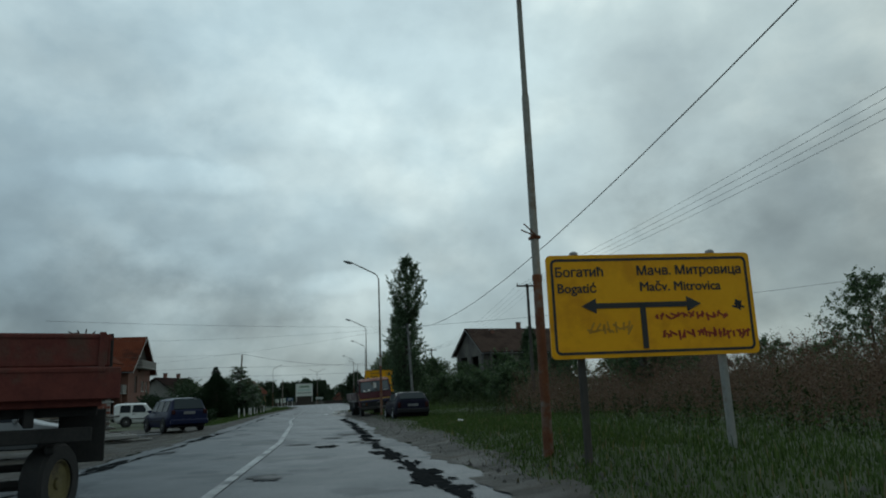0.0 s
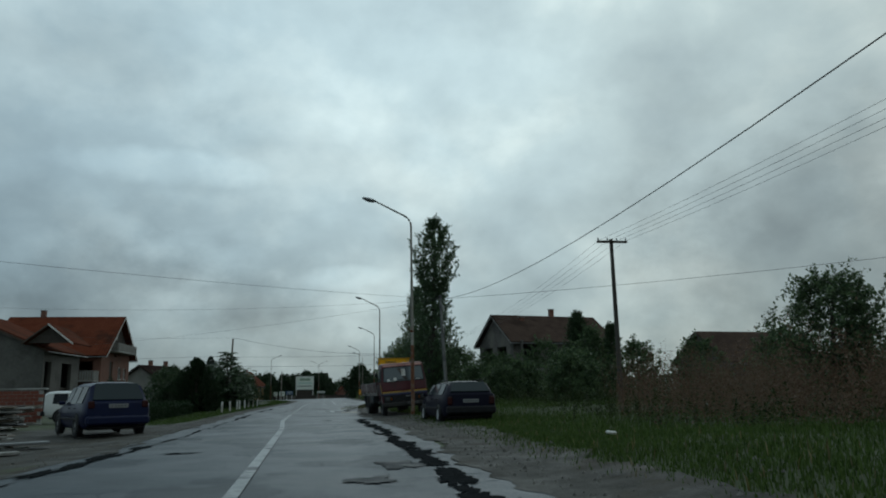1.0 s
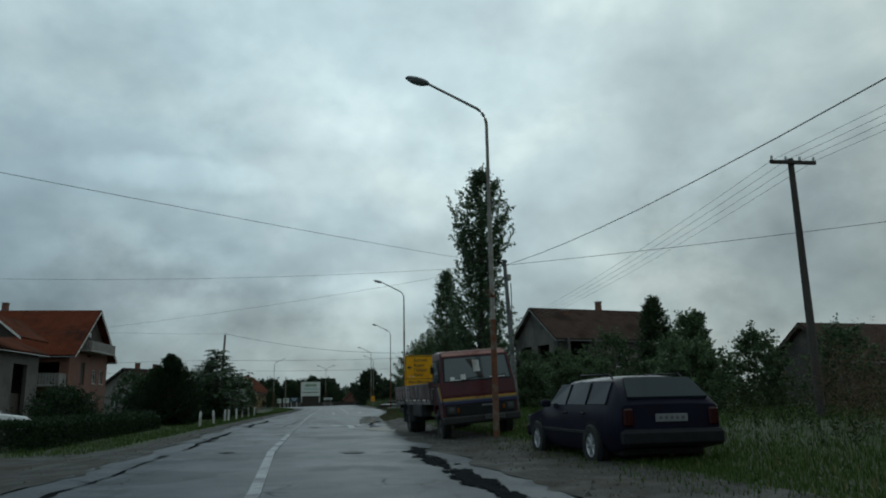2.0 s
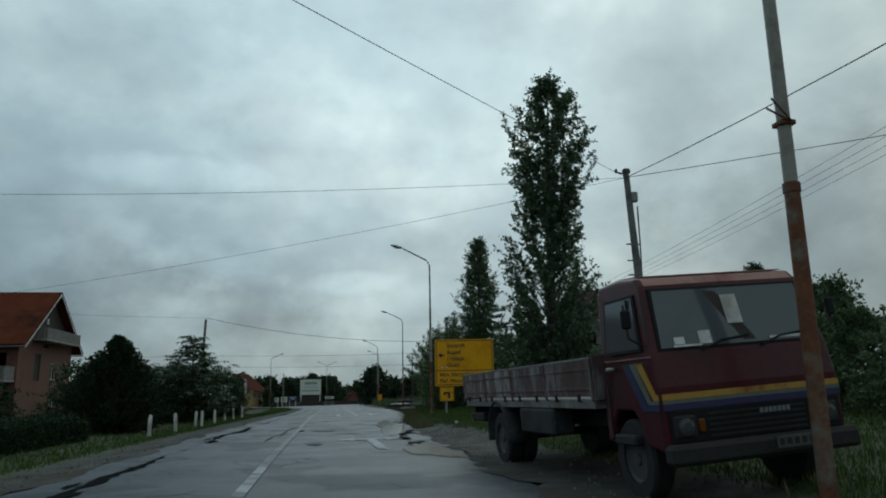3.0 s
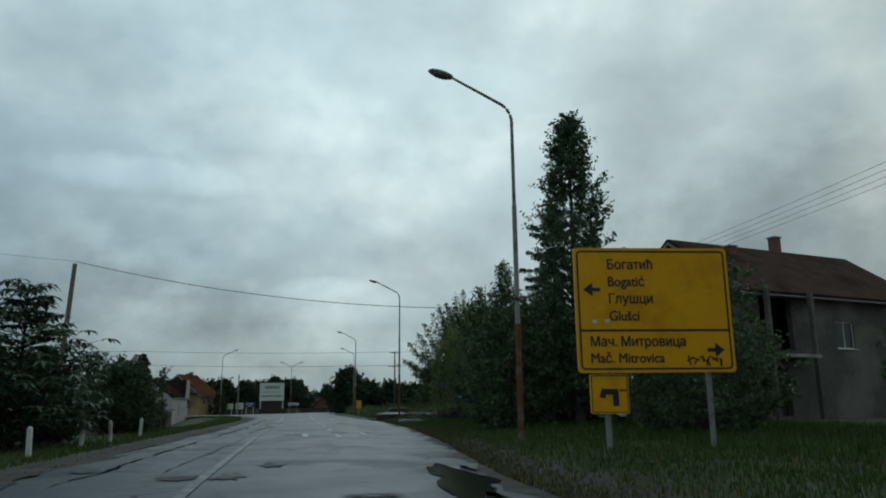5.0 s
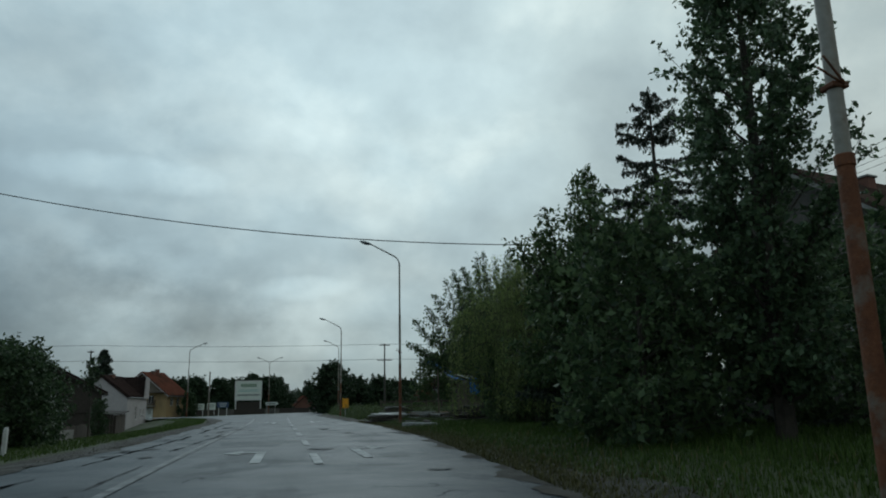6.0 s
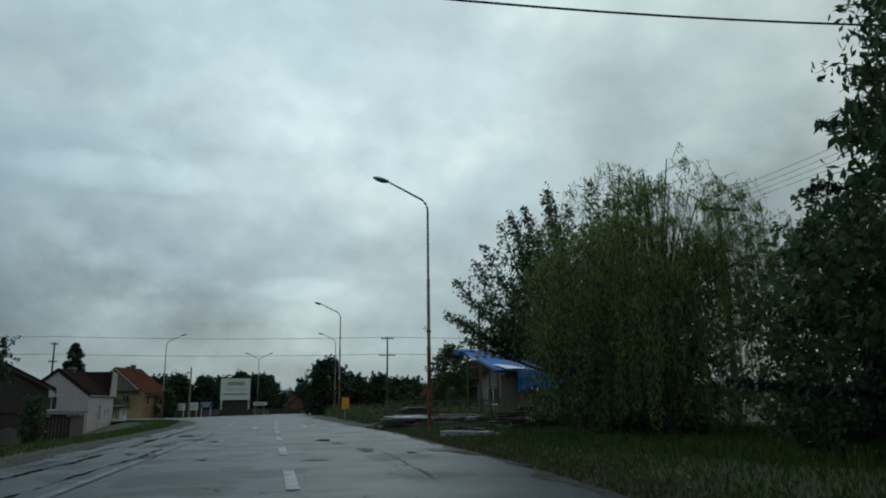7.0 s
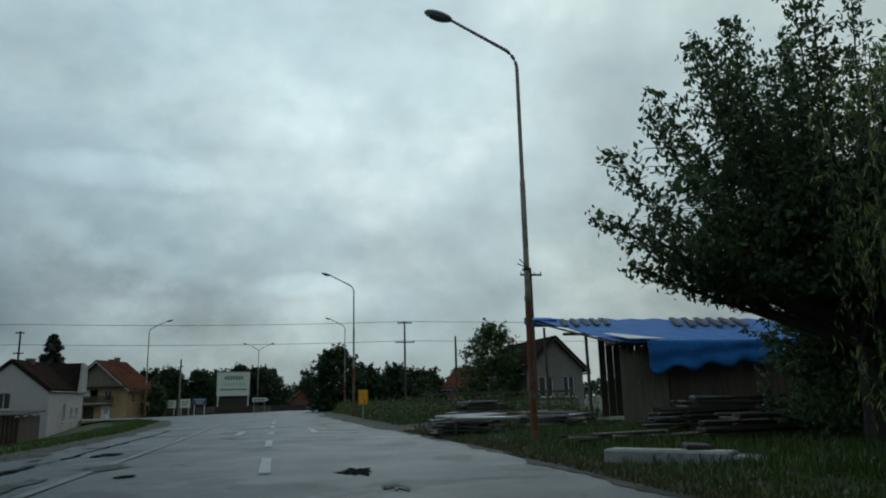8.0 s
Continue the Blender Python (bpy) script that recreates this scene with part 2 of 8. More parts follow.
def craze(name, mask_scale, cell, depth):
    """Net of fine cracks in places, and broad darker repairs, worked into a road surface."""
    m = MATS[name]
    n, l = m.node_tree.nodes, m.node_tree.links
    p = n["Principled BSDF"]
    base = p.inputs["Base Color"].links[0].from_socket
    geo = n.new("ShaderNodeNewGeometry")

    def noise_at(scale, stretch, detail=6.0):
        mp = n.new("ShaderNodeMapping")
        mp.inputs["Scale"].default_value = stretch
        l.new(geo.outputs["Position"], mp.inputs["Vector"])
        t = n.new("ShaderNodeTexNoise")
        t.inputs["Scale"].default_value, t.inputs["Detail"].default_value, t.inputs["Roughness"].default_value = scale, detail, 0.6
        l.new(mp.outputs[0], t.inputs["Vector"])
        return t

    def band(sock, lo, hi, out0, out1):
        r = n.new("ShaderNodeMapRange")
        r.inputs["From Min"].default_value, r.inputs["From Max"].default_value = lo, hi
        r.inputs["To Min"].default_value, r.inputs["To Max"].default_value = out0, out1
        l.new(sock, r.inputs["Value"])
        return r.outputs[0]

    def times(x, y):
        q = n.new("ShaderNodeMath")
        q.operation = "MULTIPLY"
        l.new(x, q.inputs[0])
        l.new(y, q.inputs[1])
        return q.outputs[0]

    warp = noise_at(1.6, (1, 1, 1))
    bent = n.new("ShaderNodeVectorMath")
    bent.operation = "MULTIPLY_ADD"
    bent.inputs[1].default_value = (0.55, 0.55, 0.0)
    l.new(warp.outputs["Color"], bent.inputs[0])
    l.new(geo.outputs["Position"], bent.inputs[2])
    net = n.new("ShaderNodeTexVoronoi")
    net.feature = "DISTANCE_TO_EDGE"
    net.inputs["Scale"].default_value = cell
    l.new(bent.outputs[0], net.inputs["Vector"])
    cracked = times(band(net.outputs["Distance"], 0.006, 0.024, 0.7, 0.0), band(noise_at(mask_scale, (1, 0.6, 1)).outputs["Fac"], 0.56, 0.68, 0.0, 1.0))
    repaired = band(noise_at(0.42, (1.0, 0.8, 1.0), 9.0).outputs["Fac"], 0.54, 0.575, 0.0, 0.30)
    cur = base
    for fac, col in ((repaired, (0.010, 0.015, 0.020, 1)), (times(cracked, band(noise_at(7.0, (1, 1, 1)).outputs["Fac"], 0.3, 0.6, 0.5, 1.0)), (0.003, 0.004, 0.005, 1))):
        mx = n.new("ShaderNodeMix")
        mx.data_type = "RGBA"
        l.new(fac, mx.inputs["Factor"])
        l.new(cur, mx.inputs["A"])
        mx.inputs["B"].default_value = col
        cur = mx.outputs["Result"]
    l.new(cur, p.inputs["Base Color"])
    # cracks are matt and sunken, repairs a little rougher
    rough = p.inputs["Roughness"].links[0].from_socket
    for fac, gain in ((repaired, 0.22), (cracked, 0.5)):
        ad = n.new("ShaderNodeMath")
        ad.operation = "MULTIPLY_ADD"
        ad.inputs[1].default_value = gain
        l.new(fac, ad.inputs[0])
        l.new(rough, ad.inputs[2])
        rough = ad.outputs[0]
    l.new(rough, p.inputs["Roughness"])
    b = n.new("ShaderNodeBump")
    b.invert = True
    b.inputs["Strength"].default_value, b.inputs["Distance"].default_value = 0.8, depth
    l.new(cracked, b.inputs["Height"])
    l.new(p.inputs["Normal"].links[0].from_socket, b.inputs["Normal"])
    l.new(b.outputs[0], p.inputs["Normal"])


craze("asphalt", 0.45, 1.15, 0.012)
surf("patch", (0.007, 0.009, 0.010), (0.034, 0.036, 0.038), scale=6, rough=0.8, rough2=1.0, bump=0.6, bscale=30, spec=0.0)
surf("worn_asphalt", (0.014, 0.018, 0.021), (0.034, 0.040, 0.046), scale=2.6, rough=0.45, rough2=0.75, bump=0.4, bscale=50, spec=0.12)
surf("faded_marking", (0.040, 0.048, 0.053), (0.165, 0.182, 0.192), scale=3.5, rough=0.4, rough2=0.55, bump=0.2, bscale=50, spec=0.18, stain=(0.040, 0.047, 0.053), stain_scale=1.6)
surf("water", (0.012, 0.011, 0.009), (0.02, 0.018, 0.014), scale=1, rough=0.10, bump=0.14, bscale=6, spec=0.42)
surf("mud_water", (0.040, 0.026, 0.011), (0.072, 0.050, 0.022), scale=1.5, rough=0.32, bump=0.14, bscale=5, spec=0.025, stain=(0.024, 0.019, 0.012), stain_scale=0.8)
surf("marking", (0.18, 0.20, 0.21), (0.43, 0.45, 0.46), scale=2.2, rough=0.45, rough2=0.6, bump=0.1, bscale=50, spec=0.2, stain=(0.06, 0.07, 0.08), stain_scale=1.2)
surf("gravel", (0.034, 0.033, 0.030), (0.098, 0.093, 0.084), scale=1.8, rough=0.60, rough2=0.9, bump=0.8, bscale=26, spec=0.10, stain=(0.056, 0.047, 0.035), stain_scale=0.7)
surf("earth", (0.029, 0.042, 0.015), (0.062, 0.080, 0.031), scale=0.8, rough=0.9, bump=1.0, bscale=14, stain=(0.040, 0.042, 0.018), stain_scale=0.4)
surf("gravel_stone", (0.06, 0.056, 0.05), (0.17, 0.16, 0.145), scale=9, rough=0.8, bump=0.3, island=True)
leaf_mat("grass", (0.040, 0.070, 0.018), (0.090, 0.140, 0.038), spec=0.05)
leaf_mat("bank_grass", (0.035, 0.062, 0.018), (0.105, 0.150, 0.045))
leaf_mat("dry_grass", (0.10, 0.085, 0.035), (0.20, 0.17, 0.07))
leaf_mat("edge_grass", (0.060, 0.060, 0.022), (0.115, 0.110, 0.042))
leaf_mat("weed_red", (0.110, 0.070, 0.048), (0.185, 0.122, 0.084), spec=0.05)
leaf_mat("weed_green", (0.02, 0.032, 0.01), (0.052, 0.070, 0.022), spec=0.1)
leaf_mat("poplar_leaf", (0.045, 0.082, 0.042), (0.135, 0.205, 0.105), 0.36, 0.34)
leaf_mat("walnut_leaf", (0.036, 0.066, 0.028), (0.110, 0.165, 0.068), 0.36, 0.12)
leaf_mat("chestnut_leaf", (0.026, 0.054, 0.024), (0.085, 0.145, 0.062), 0.30, 0.75)
leaf_mat("willow_leaf", (0.10, 0.155, 0.05), (0.33, 0.41, 0.145), 0.7, 0.3)
leaf_mat("spruce_leaf", (0.014, 0.026, 0.016), (0.035, 0.055, 0.032), 0.05)
leaf_mat("thuja_leaf", (0.012, 0.028, 0.012), (0.030, 0.056, 0.024), 0.10, 0.06)
leaf_mat("bush_leaf", (0.040, 0.072, 0.035), (0.125, 0.185, 0.084), 0.42, 0.24)
leaf_mat("garden_leaf", (0.024, 0.048, 0.022), (0.076, 0.120, 0.054), 0.32, 0.20)
leaf_mat("far_leaf", (0.026, 0.046, 0.026), (0.062, 0.092, 0.050), 0.15, 0.06)
surf("bark", (0.035, 0.028, 0.022), (0.09, 0.075, 0.06), scale=5, rough=0.9, bump=0.9, bscale=20)
surf("galvanised", (0.22, 0.22, 0.205), (0.38, 0.38, 0.36), scale=2.0, rough=0.55, bump=0.15, metal=0.25, stain=(0.19, 0.145, 0.105), stain_scale=2.2)
surf("pole_paint", (0.19, 0.178, 0.152), (0.33, 0.315, 0.28), scale=2.0, rough=0.6, bump=0.2, metal=0.15, stain=(0.17, 0.125, 0.088), stain_scale=2.4)
surf("rust", (0.09, 0.030, 0.015), (0.23, 0.088, 0.040), scale=3.5, rough=0.85, bump=0.5, bscale=45, stain=(0.19, 0.16, 0.13), stain_scale=2.4)
surf("lamp_head", (0.30, 0.31, 0.32), (0.48, 0.49, 0.50), scale=4, rough=0.45, bump=0.0)
glass_mat("lens_glass", (0.25, 0.26, 0.27), 0.15)
surf("sign_yellow", (0.86, 0.37, 0.004), (0.97, 0.46, 0.008), scale=1.6, rough=0.45, bump=0.04, bscale=12, stain=(0.76, 0.32, 0.006), stain_scale=1.3, spec=0.25)
surf("sign_black", (0.012, 0.012, 0.014), (0.03, 0.03, 0.032), scale=6, rough=0.45, bump=0)
surf("sign_back", (0.22, 0.225, 0.23), (0.34, 0.345, 0.35), scale=3, rough=0.5, bump=0.1, metal=0.4)
surf("graffiti_red", (0.27, 0.030, 0.010), (0.42, 0.06, 0.02), scale=8, rough=0.6, bump=0)
surf("graffiti_green", (0.48, 0.23, 0.015), (0.56, 0.27, 0.02), scale=8, rough=0.6, bump=0)
surf("orange_sign", (0.75, 0.30, 0.01), (0.85, 0.38, 0.015), scale=2, rough=0.4, bump=0)
surf("post_wood", (0.14, 0.12, 0.10), (0.30, 0.26, 0.22), scale=5, rough=0.9, bump=0.8, bscale=30, stretch=(1, 1, 0.15))
surf("dark_pole", (0.04, 0.035, 0.03), (0.09, 0.08, 0.07), scale=5, rough=0.9, bump=0.8, bscale=30, stretch=(1, 1, 0.15))
surf("concrete", (0.25, 0.245, 0.235), (0.42, 0.415, 0.40), scale=2.5, rough=0.85, bump=0.5, bscale=40, stain=(0.20, 0.195, 0.18), stain_scale=1.2)
surf("pole_concrete", (0.115, 0.115, 0.112), (0.225, 0.225, 0.220), scale=2.5, rough=0.85, bump=0.4, bscale=40, stain=(0.06, 0.06, 0.058), stain_scale=1.2)
surf("white_paint", (0.60, 0.60, 0.58), (0.80, 0.80, 0.78), scale=3, rough=0.6, bump=0.2, bscale=30, stain=(0.40, 0.38, 0.34), stain_scale=1.5)
surf("cable", (0.04, 0.04, 0.043), (0.08, 0.08, 0.085), scale=4, rough=0.6, bump=0)
surf("rubber", (0.010, 0.010, 0.011), (0.028, 0.027, 0.026), scale=8, rough=0.8, bump=0.4, bscale=60)
surf("dark_plastic", (0.008, 0.008, 0.010), (0.020, 0.020, 0.023), scale=6, rough=0.6, bump=0.1, spec=0.2)
surf("alloy", (0.42, 0.43, 0.44), (0.58, 0.59, 0.60), scale=6, rough=0.35, metal=0.7, bump=0)
surf("old_rim", (0.10, 0.085, 0.03), (0.19, 0.155, 0.06), scale=8, rough=0.7, bump=0.2, stain=(0.05, 0.038, 0.025), stain_scale=5)
surf("grey_rim", (0.035, 0.035, 0.035), (0.09, 0.088, 0.085), scale=8, rough=0.6, bump=0.2)
glass_mat("car_glass", (0.018, 0.022, 0.028), 0.08, spec=0.10)
glass_mat("truck_glass", (0.085, 0.105, 0.115), 0.08, spec=0.7)
glass_mat("hatch_glass", (0.030, 0.042, 0.048), 0.08, spec=0.22)
glass_mat("window_glass", (0.03, 0.035, 0.04), 0.06)
surf("paint_dark", (0.010, 0.010, 0.020), (0.015, 0.015, 0.030), scale=2, rough=0.34, bump=0, coat=0.0, spec=0.09)
surf("paint_blue", (0.005, 0.009, 0.034), (0.008, 0.014, 0.055), scale=2, rough=0.3, bump=0, coat=0.0, spec=0.22)
surf("paint_silver", (0.13, 0.14, 0.15), (0.18, 0.19, 0.20), scale=2, rough=0.3, bump=0, metal=0.2, coat=0.1)
surf("paint_white", (0.62, 0.63, 0.62), (0.74, 0.75, 0.74), scale=3, rough=0.35, bump=0, coat=0.3)
surf("plate", (0.17, 0.175, 0.18), (0.24, 0.245, 0.25), scale=6, rough=0.4, bump=0)
glass_mat("red_lamp", (0.032, 0.004, 0.005), 0.25)
glass_mat("amber_lamp", (0.16, 0.05, 0.01), 0.2)
glass_mat("clear_lamp", (0.07, 0.073, 0.076), 0.12)
surf("truck_red", (0.046, 0.005, 0.009), (0.088, 0.009, 0.016), scale=2.2, rough=0.38, bump=0.06, bscale=60, stain=(0.036, 0.010, 0.010), stain_scale=1.5, coat=0.08, spec=0.3)
surf("truck_pink", (0.34, 0.15, 0.12), (0.48, 0.27, 0.23), scale=2.2, rough=0.6, bump=0.1, stain=(0.22, 0.06, 0.05), stain_scale=1.5)
surf("stripe_yellow", (0.42, 0.22, 0.03), (0.55, 0.32, 0.06), scale=3, rough=0.5, bump=0, stain=(0.25, 0.09, 0.03), stain_scale=3)
surf("stripe_blue", (0.02, 0.02, 0.07), (0.04, 0.04, 0.13), scale=3, rough=0.5, bump=0)
surf("mudguard_grey", (0.026, 0.028, 0.030), (0.066, 0.069, 0.072), scale=3, rough=0.7, bump=0.2, stain=(0.035, 0.030, 0.024), stain_scale=2.0, spec=0.2)
surf("bed_board", (0.080, 0.050, 0.047), (0.170, 0.115, 0.108), scale=3.4, rough=0.75, bump=0.4, bscale=40, stain=(0.27, 0.25, 0.245), stain_scale=3.2, stretch=(1, 1, 0.3), spec=0.2)
surf("bed_board_pale", (0.105, 0.058, 0.053), (0.22, 0.155, 0.142), scale=3.6, rough=0.8, bump=0.4, bscale=40, stain=(0.42, 0.41, 0.40), stain_scale=3.0, stretch=(1, 1, 0.3))
surf("stripe_grey", (0.10, 0.11, 0.09), (0.18, 0.19, 0.16), scale=3, rough=0.5, bump=0)
surf("grey_plate", (0.07, 0.07, 0.07), (0.14, 0.14, 0.14), scale=5, rough=0.6, bump=0)
surf("bed_frame", (0.12, 0.11, 0.105), (0.30, 0.28, 0.265), scale=3, rough=0.7, bump=0.3, stain=(0.12, 0.09, 0.08), stain_scale=2)
surf("chassis", (0.012, 0.012, 0.012), (0.035, 0.032, 0.03), scale=4, rough=0.8, bump=0.3)
surf("trailer_red", (0.085, 0.014, 0.010), (0.17, 0.036, 0.024), scale=3.0, rough=0.75, bump=0.4, bscale=35, stain=(0.10, 0.045, 0.032), stain_scale=2.2)
surf("plaster_white", (0.40, 0.365, 0.365), (0.54, 0.495, 0.495), scale=0.7, rough=0.9, bump=0.4, bscale=15, stain=(0.36, 0.32, 0.31), stain_scale=0.35)
surf("plaster_yellow", (0.33, 0.215, 0.105), (0.46, 0.32, 0.165), scale=0.8, rough=0.9, bump=0.3, bscale=15, stain=(0.29, 0.205, 0.12), stain_scale=0.5)
surf("plaster_grey", (0.16, 0.155, 0.14), (0.27, 0.26, 0.24), scale=0.7, rough=0.9, bump=0.5, bscale=12, stain=(0.18, 0.17, 0.155), stain_scale=0.4)
surf("plaster_taupe", (0.085, 0.082, 0.076), (0.155, 0.148, 0.138), scale=0.6, rough=0.9, bump=0.5, bscale=12, stain=(0.075, 0.070, 0.064), stain_scale=0.4)
surf("plaster_dark", (0.06, 0.055, 0.05), (0.13, 0.12, 0.11), scale=0.6, rough=0.9, bump=0.5, bscale=10, stain=(0.17, 0.155, 0.135), stain_scale=0.3)
surf("brick_wall", (0.13, 0.056, 0.040), (0.23, 0.108, 0.078), scale=1.1, rough=0.9, bump=0.7, bscale=14, stain=(0.17, 0.095, 0.075), stain_scale=0.5)
surf("brick_red", (0.15, 0.046, 0.032), (0.25, 0.082, 0.054), scale=2, rough=0.85, bump=0.6, bscale=16)
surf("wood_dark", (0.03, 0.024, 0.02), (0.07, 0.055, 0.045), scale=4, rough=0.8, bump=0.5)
surf("wood_board", (0.10, 0.08, 0.06), (0.22, 0.18, 0.14), scale=3, rough=0.85, bump=0.6, bscale=25, stretch=(1, 1, 0.12))
surf("wood_brown", (0.045, 0.034, 0.027), (0.11, 0.085, 0.07), scale=3, rough=0.85, bump=0.6, bscale=25, stretch=(1, 1, 0.12))
surf("roof_felt", (0.05, 0.045, 0.042), (0.11, 0.10, 0.095), scale=2, rough=0.85, bump=0.3, spec=0.1)
surf("wood_grey", (0.16, 0.155, 0.145), (0.34, 0.33, 0.31), scale=3, rough=0.8, bump=0.5, bscale=25)
surf("wood_orange", (0.22, 0.10, 0.045), (0.36, 0.17, 0.08), scale=3, rough=0.8, bump=0.5, bscale=25)
surf("slab", (0.15, 0.155, 0.155), (0.40, 0.405, 0.40), scale=1.6, rough=0.4, rough2=0.8, bump=0.4, bscale=30)
surf("tarp_blue", (0.014, 0.105, 0.36), (0.036, 0.19, 0.53), scale=1.5, rough=0.7, bump=0.5, bscale=4, spec=0.12)
surf("tarp_white", (0.25, 0.29, 0.33), (0.40, 0.44, 0.48), scale=2, rough=0.4, bump=0.3, bscale=5)
surf("tin_grey", (0.10, 0.105, 0.11), (0.22, 0.225, 0.23), scale=2, rough=0.5, bump=0.2, metal=0.3)
surf("billboard_face", (0.62, 0.66, 0.60), (0.74, 0.78, 0.72), scale=1.0, rough=0.5, bump=0)
surf("ad_green", (0.10, 0.20, 0.11), (0.16, 0.28, 0.16), scale=3, rough=0.5, bump=0)
surf("ad_teal", (0.30, 0.50, 0.46), (0.40, 0.60, 0.55), scale=3, rough=0.5, bump=0)
surf("ad_grey", (0.06, 0.09, 0.08), (0.12, 0.15, 0.14), scale=3, rough=0.5, bump=0)
surf("sign_blue", (0.04, 0.07, 0.14), (0.07, 0.11, 0.20), scale=3, rough=0.5, bump=0)
roof_mat("roof_orange", (0.105, 0.030, 0.018), (0.185, 0.058, 0.034), 0.30, (0.070, 0.030, 0.022), 0.0)
roof_mat("roof_brown", (0.060, 0.042, 0.035), (0.112, 0.076, 0.062), 0.30, (0.052, 0.036, 0.030), radians(31))
roof_mat("roof_dark", (0.026, 0.018, 0.017), (0.052, 0.034, 0.031), 0.30, (0.022, 0.017, 0.016), 0.0)
roof_mat("roof_rust", (0.095, 0.036, 0.026), (0.165, 0.066, 0.046), 0.30, (0.07, 0.04, 0.03), 0.0)

# ---- building helpers ----


class Shape:
    """Gathers faces of one mesh."""

    def __init__(self):
        self.v, self.f = [], []

    def add(self, verts, faces):
        k = len(self.v)
        self.v += [tuple(p) for p in verts]
        self.f += [tuple(i + k for i in f) for f in faces]
        return self

    def box(self, c, s, bev=0.0, m=None):
        x, y, z = (d / 2 for d in s)
        if bev <= 0:
            vs = [(sx * x, sy * y, sz * z) for sx in (-1, 1) for sy in (-1, 1) for sz in (-1, 1)]
            fs = [(0, 1, 3, 2), (4, 6, 7, 5), (0, 4, 5, 1), (2, 3, 7, 6), (0, 2, 6, 4), (1, 5, 7, 3)]
        else:
            b = bmesh.new()
            bmesh.ops.create_cube(b, size=1.0)
            for p in b.verts:
                p.co = Vector((p.co.x * 2 * x, p.co.y * 2 * y, p.co.z * 2 * z))
            bmesh.ops.bevel(b, geom=b.edges[:], offset=bev, segments=1, affect="EDGES", profile=0.5)
            b.verts.index_update()
            vs = [tuple(p.co) for p in b.verts]
            fs = [tuple(p.index for p in f.verts) for f in b.faces]
            b.free()
        t = Matrix.Translation(c) @ (m or Matrix())
        return self.add([t @ Vector(p) for p in vs], fs)

    def tube(self, pts, radii, n=8, caps=True):
        pts = [Vector(p) for p in pts]
        if not isinstance(radii, (list, tuple)):
            radii = [radii] * len(pts)
        vs, fs = [], []
        for i, p in enumerate(pts):
            d = pts[min(i + 1, len(pts) - 1)] - pts[max(i - 1, 0)]
            d.normalize()
            a = d.orthogonal() if abs(d.z) < 0.9 else d.cross(Vector((0, 1, 0)))
            a.normalize()
            b = d.cross(a)
            for k in range(n):
                w = 2 * math.pi * k / n
                vs.append(p + radii[i] * (math.cos(w) * a + math.sin(w) * b))
        for i in range(len(pts) - 1):
            for k in range(n):
                fs.append((i * n + k, i * n + (k + 1) % n, (i + 1) * n + (k + 1) % n, (i + 1) * n + k))
        if caps:
            fs += [tuple(range(n))[::-1], tuple((len(pts) - 1) * n + k for k in range(n))]
        return self.add(vs, fs)

    def lathe(self, profile, n=24, m=None):
        """profile: (radius, height) pairs turned about z."""
        vs, fs = [], []
        for r, h in profile:
            vs += [(r * math.cos(2 * math.pi * k / n), r * math.sin(2 * math.pi * k / n), h) for k in range(n)]
        for i in range(len(profile) - 1):
            for k in range(n):
                fs.append((i * n + k, i * n + (k + 1) % n, (i + 1) * n + (k + 1) % n, (i + 1) * n + k))
        fs += [tuple(range(n))[::-1], tuple((len(profile) - 1) * n + k for k in range(n))]
        m = m or Matrix()
        return self.add([m @ Vector(p) for p in vs], fs)

    def prism(self, outline, x0, x1):
        """outline in (y, z), extruded from x0 to x1."""
        n = len(outline)
        vs = [(x0, y, z) for y, z in outline] + [(x1, y, z) for y, z in outline]
        fs = [tuple(range(n)), tuple(range(2 * n - 1, n - 1, -1))] + [(i, i + n, (i + 1) % n + n, (i + 1) % n) for i in range(n)]
        return self.add(vs, fs)

    def slab(self, corners, thick):
        """A plate over 3 or 4 corners (counter-clockwise seen from outside), thick downwards along its normal."""
        c = [Vector(p) for p in corners]
        nrm = (c[1] - c[0]).cross(c[2] - c[0]).normalized()
        n = len(c)
        vs = c + [p - nrm * thick for p in c]
        fs = [tuple(range(n)), tuple(range(2 * n - 1, n - 1, -1))] + [(i, i + n, (i + 1) % n + n, (i + 1) % n) for i in range(n)]
        return self.add(vs, fs)

    def sheet(self, corners, thick=0.03):
        """A plate over 3 or 4 corners, thick to both sides of them."""
        c = [Vector(p) for p in corners]
        nrm = (c[1] - c[0]).cross(c[2] - c[0]).normalized()
        return self.slab([p + nrm * thick / 2 for p in c], thick)

    def make(self, name, material, parent=None, label="", smooth=False, kind="", loc=None):
        me = bpy.data.meshes.new(name)
        me.from_pydata(self.v, [], self.f)
        b = bmesh.new()
        b.from_mesh(me)
        bmesh.ops.recalc_face_normals(b, faces=b.faces[:])
        b.to_mesh(me)
        b.free()
        me.materials.append(MATS[material])
        if smooth:
            me.shade_smooth()
            me.set_sharp_from_angle(angle=radians(38))
        ob = new(name, me)
        ob.parent = parent
        if loc is not None:
            ob.matrix_basis = loc
        if label or kind:
            tagged(ob, label, kind=kind)
        return ob


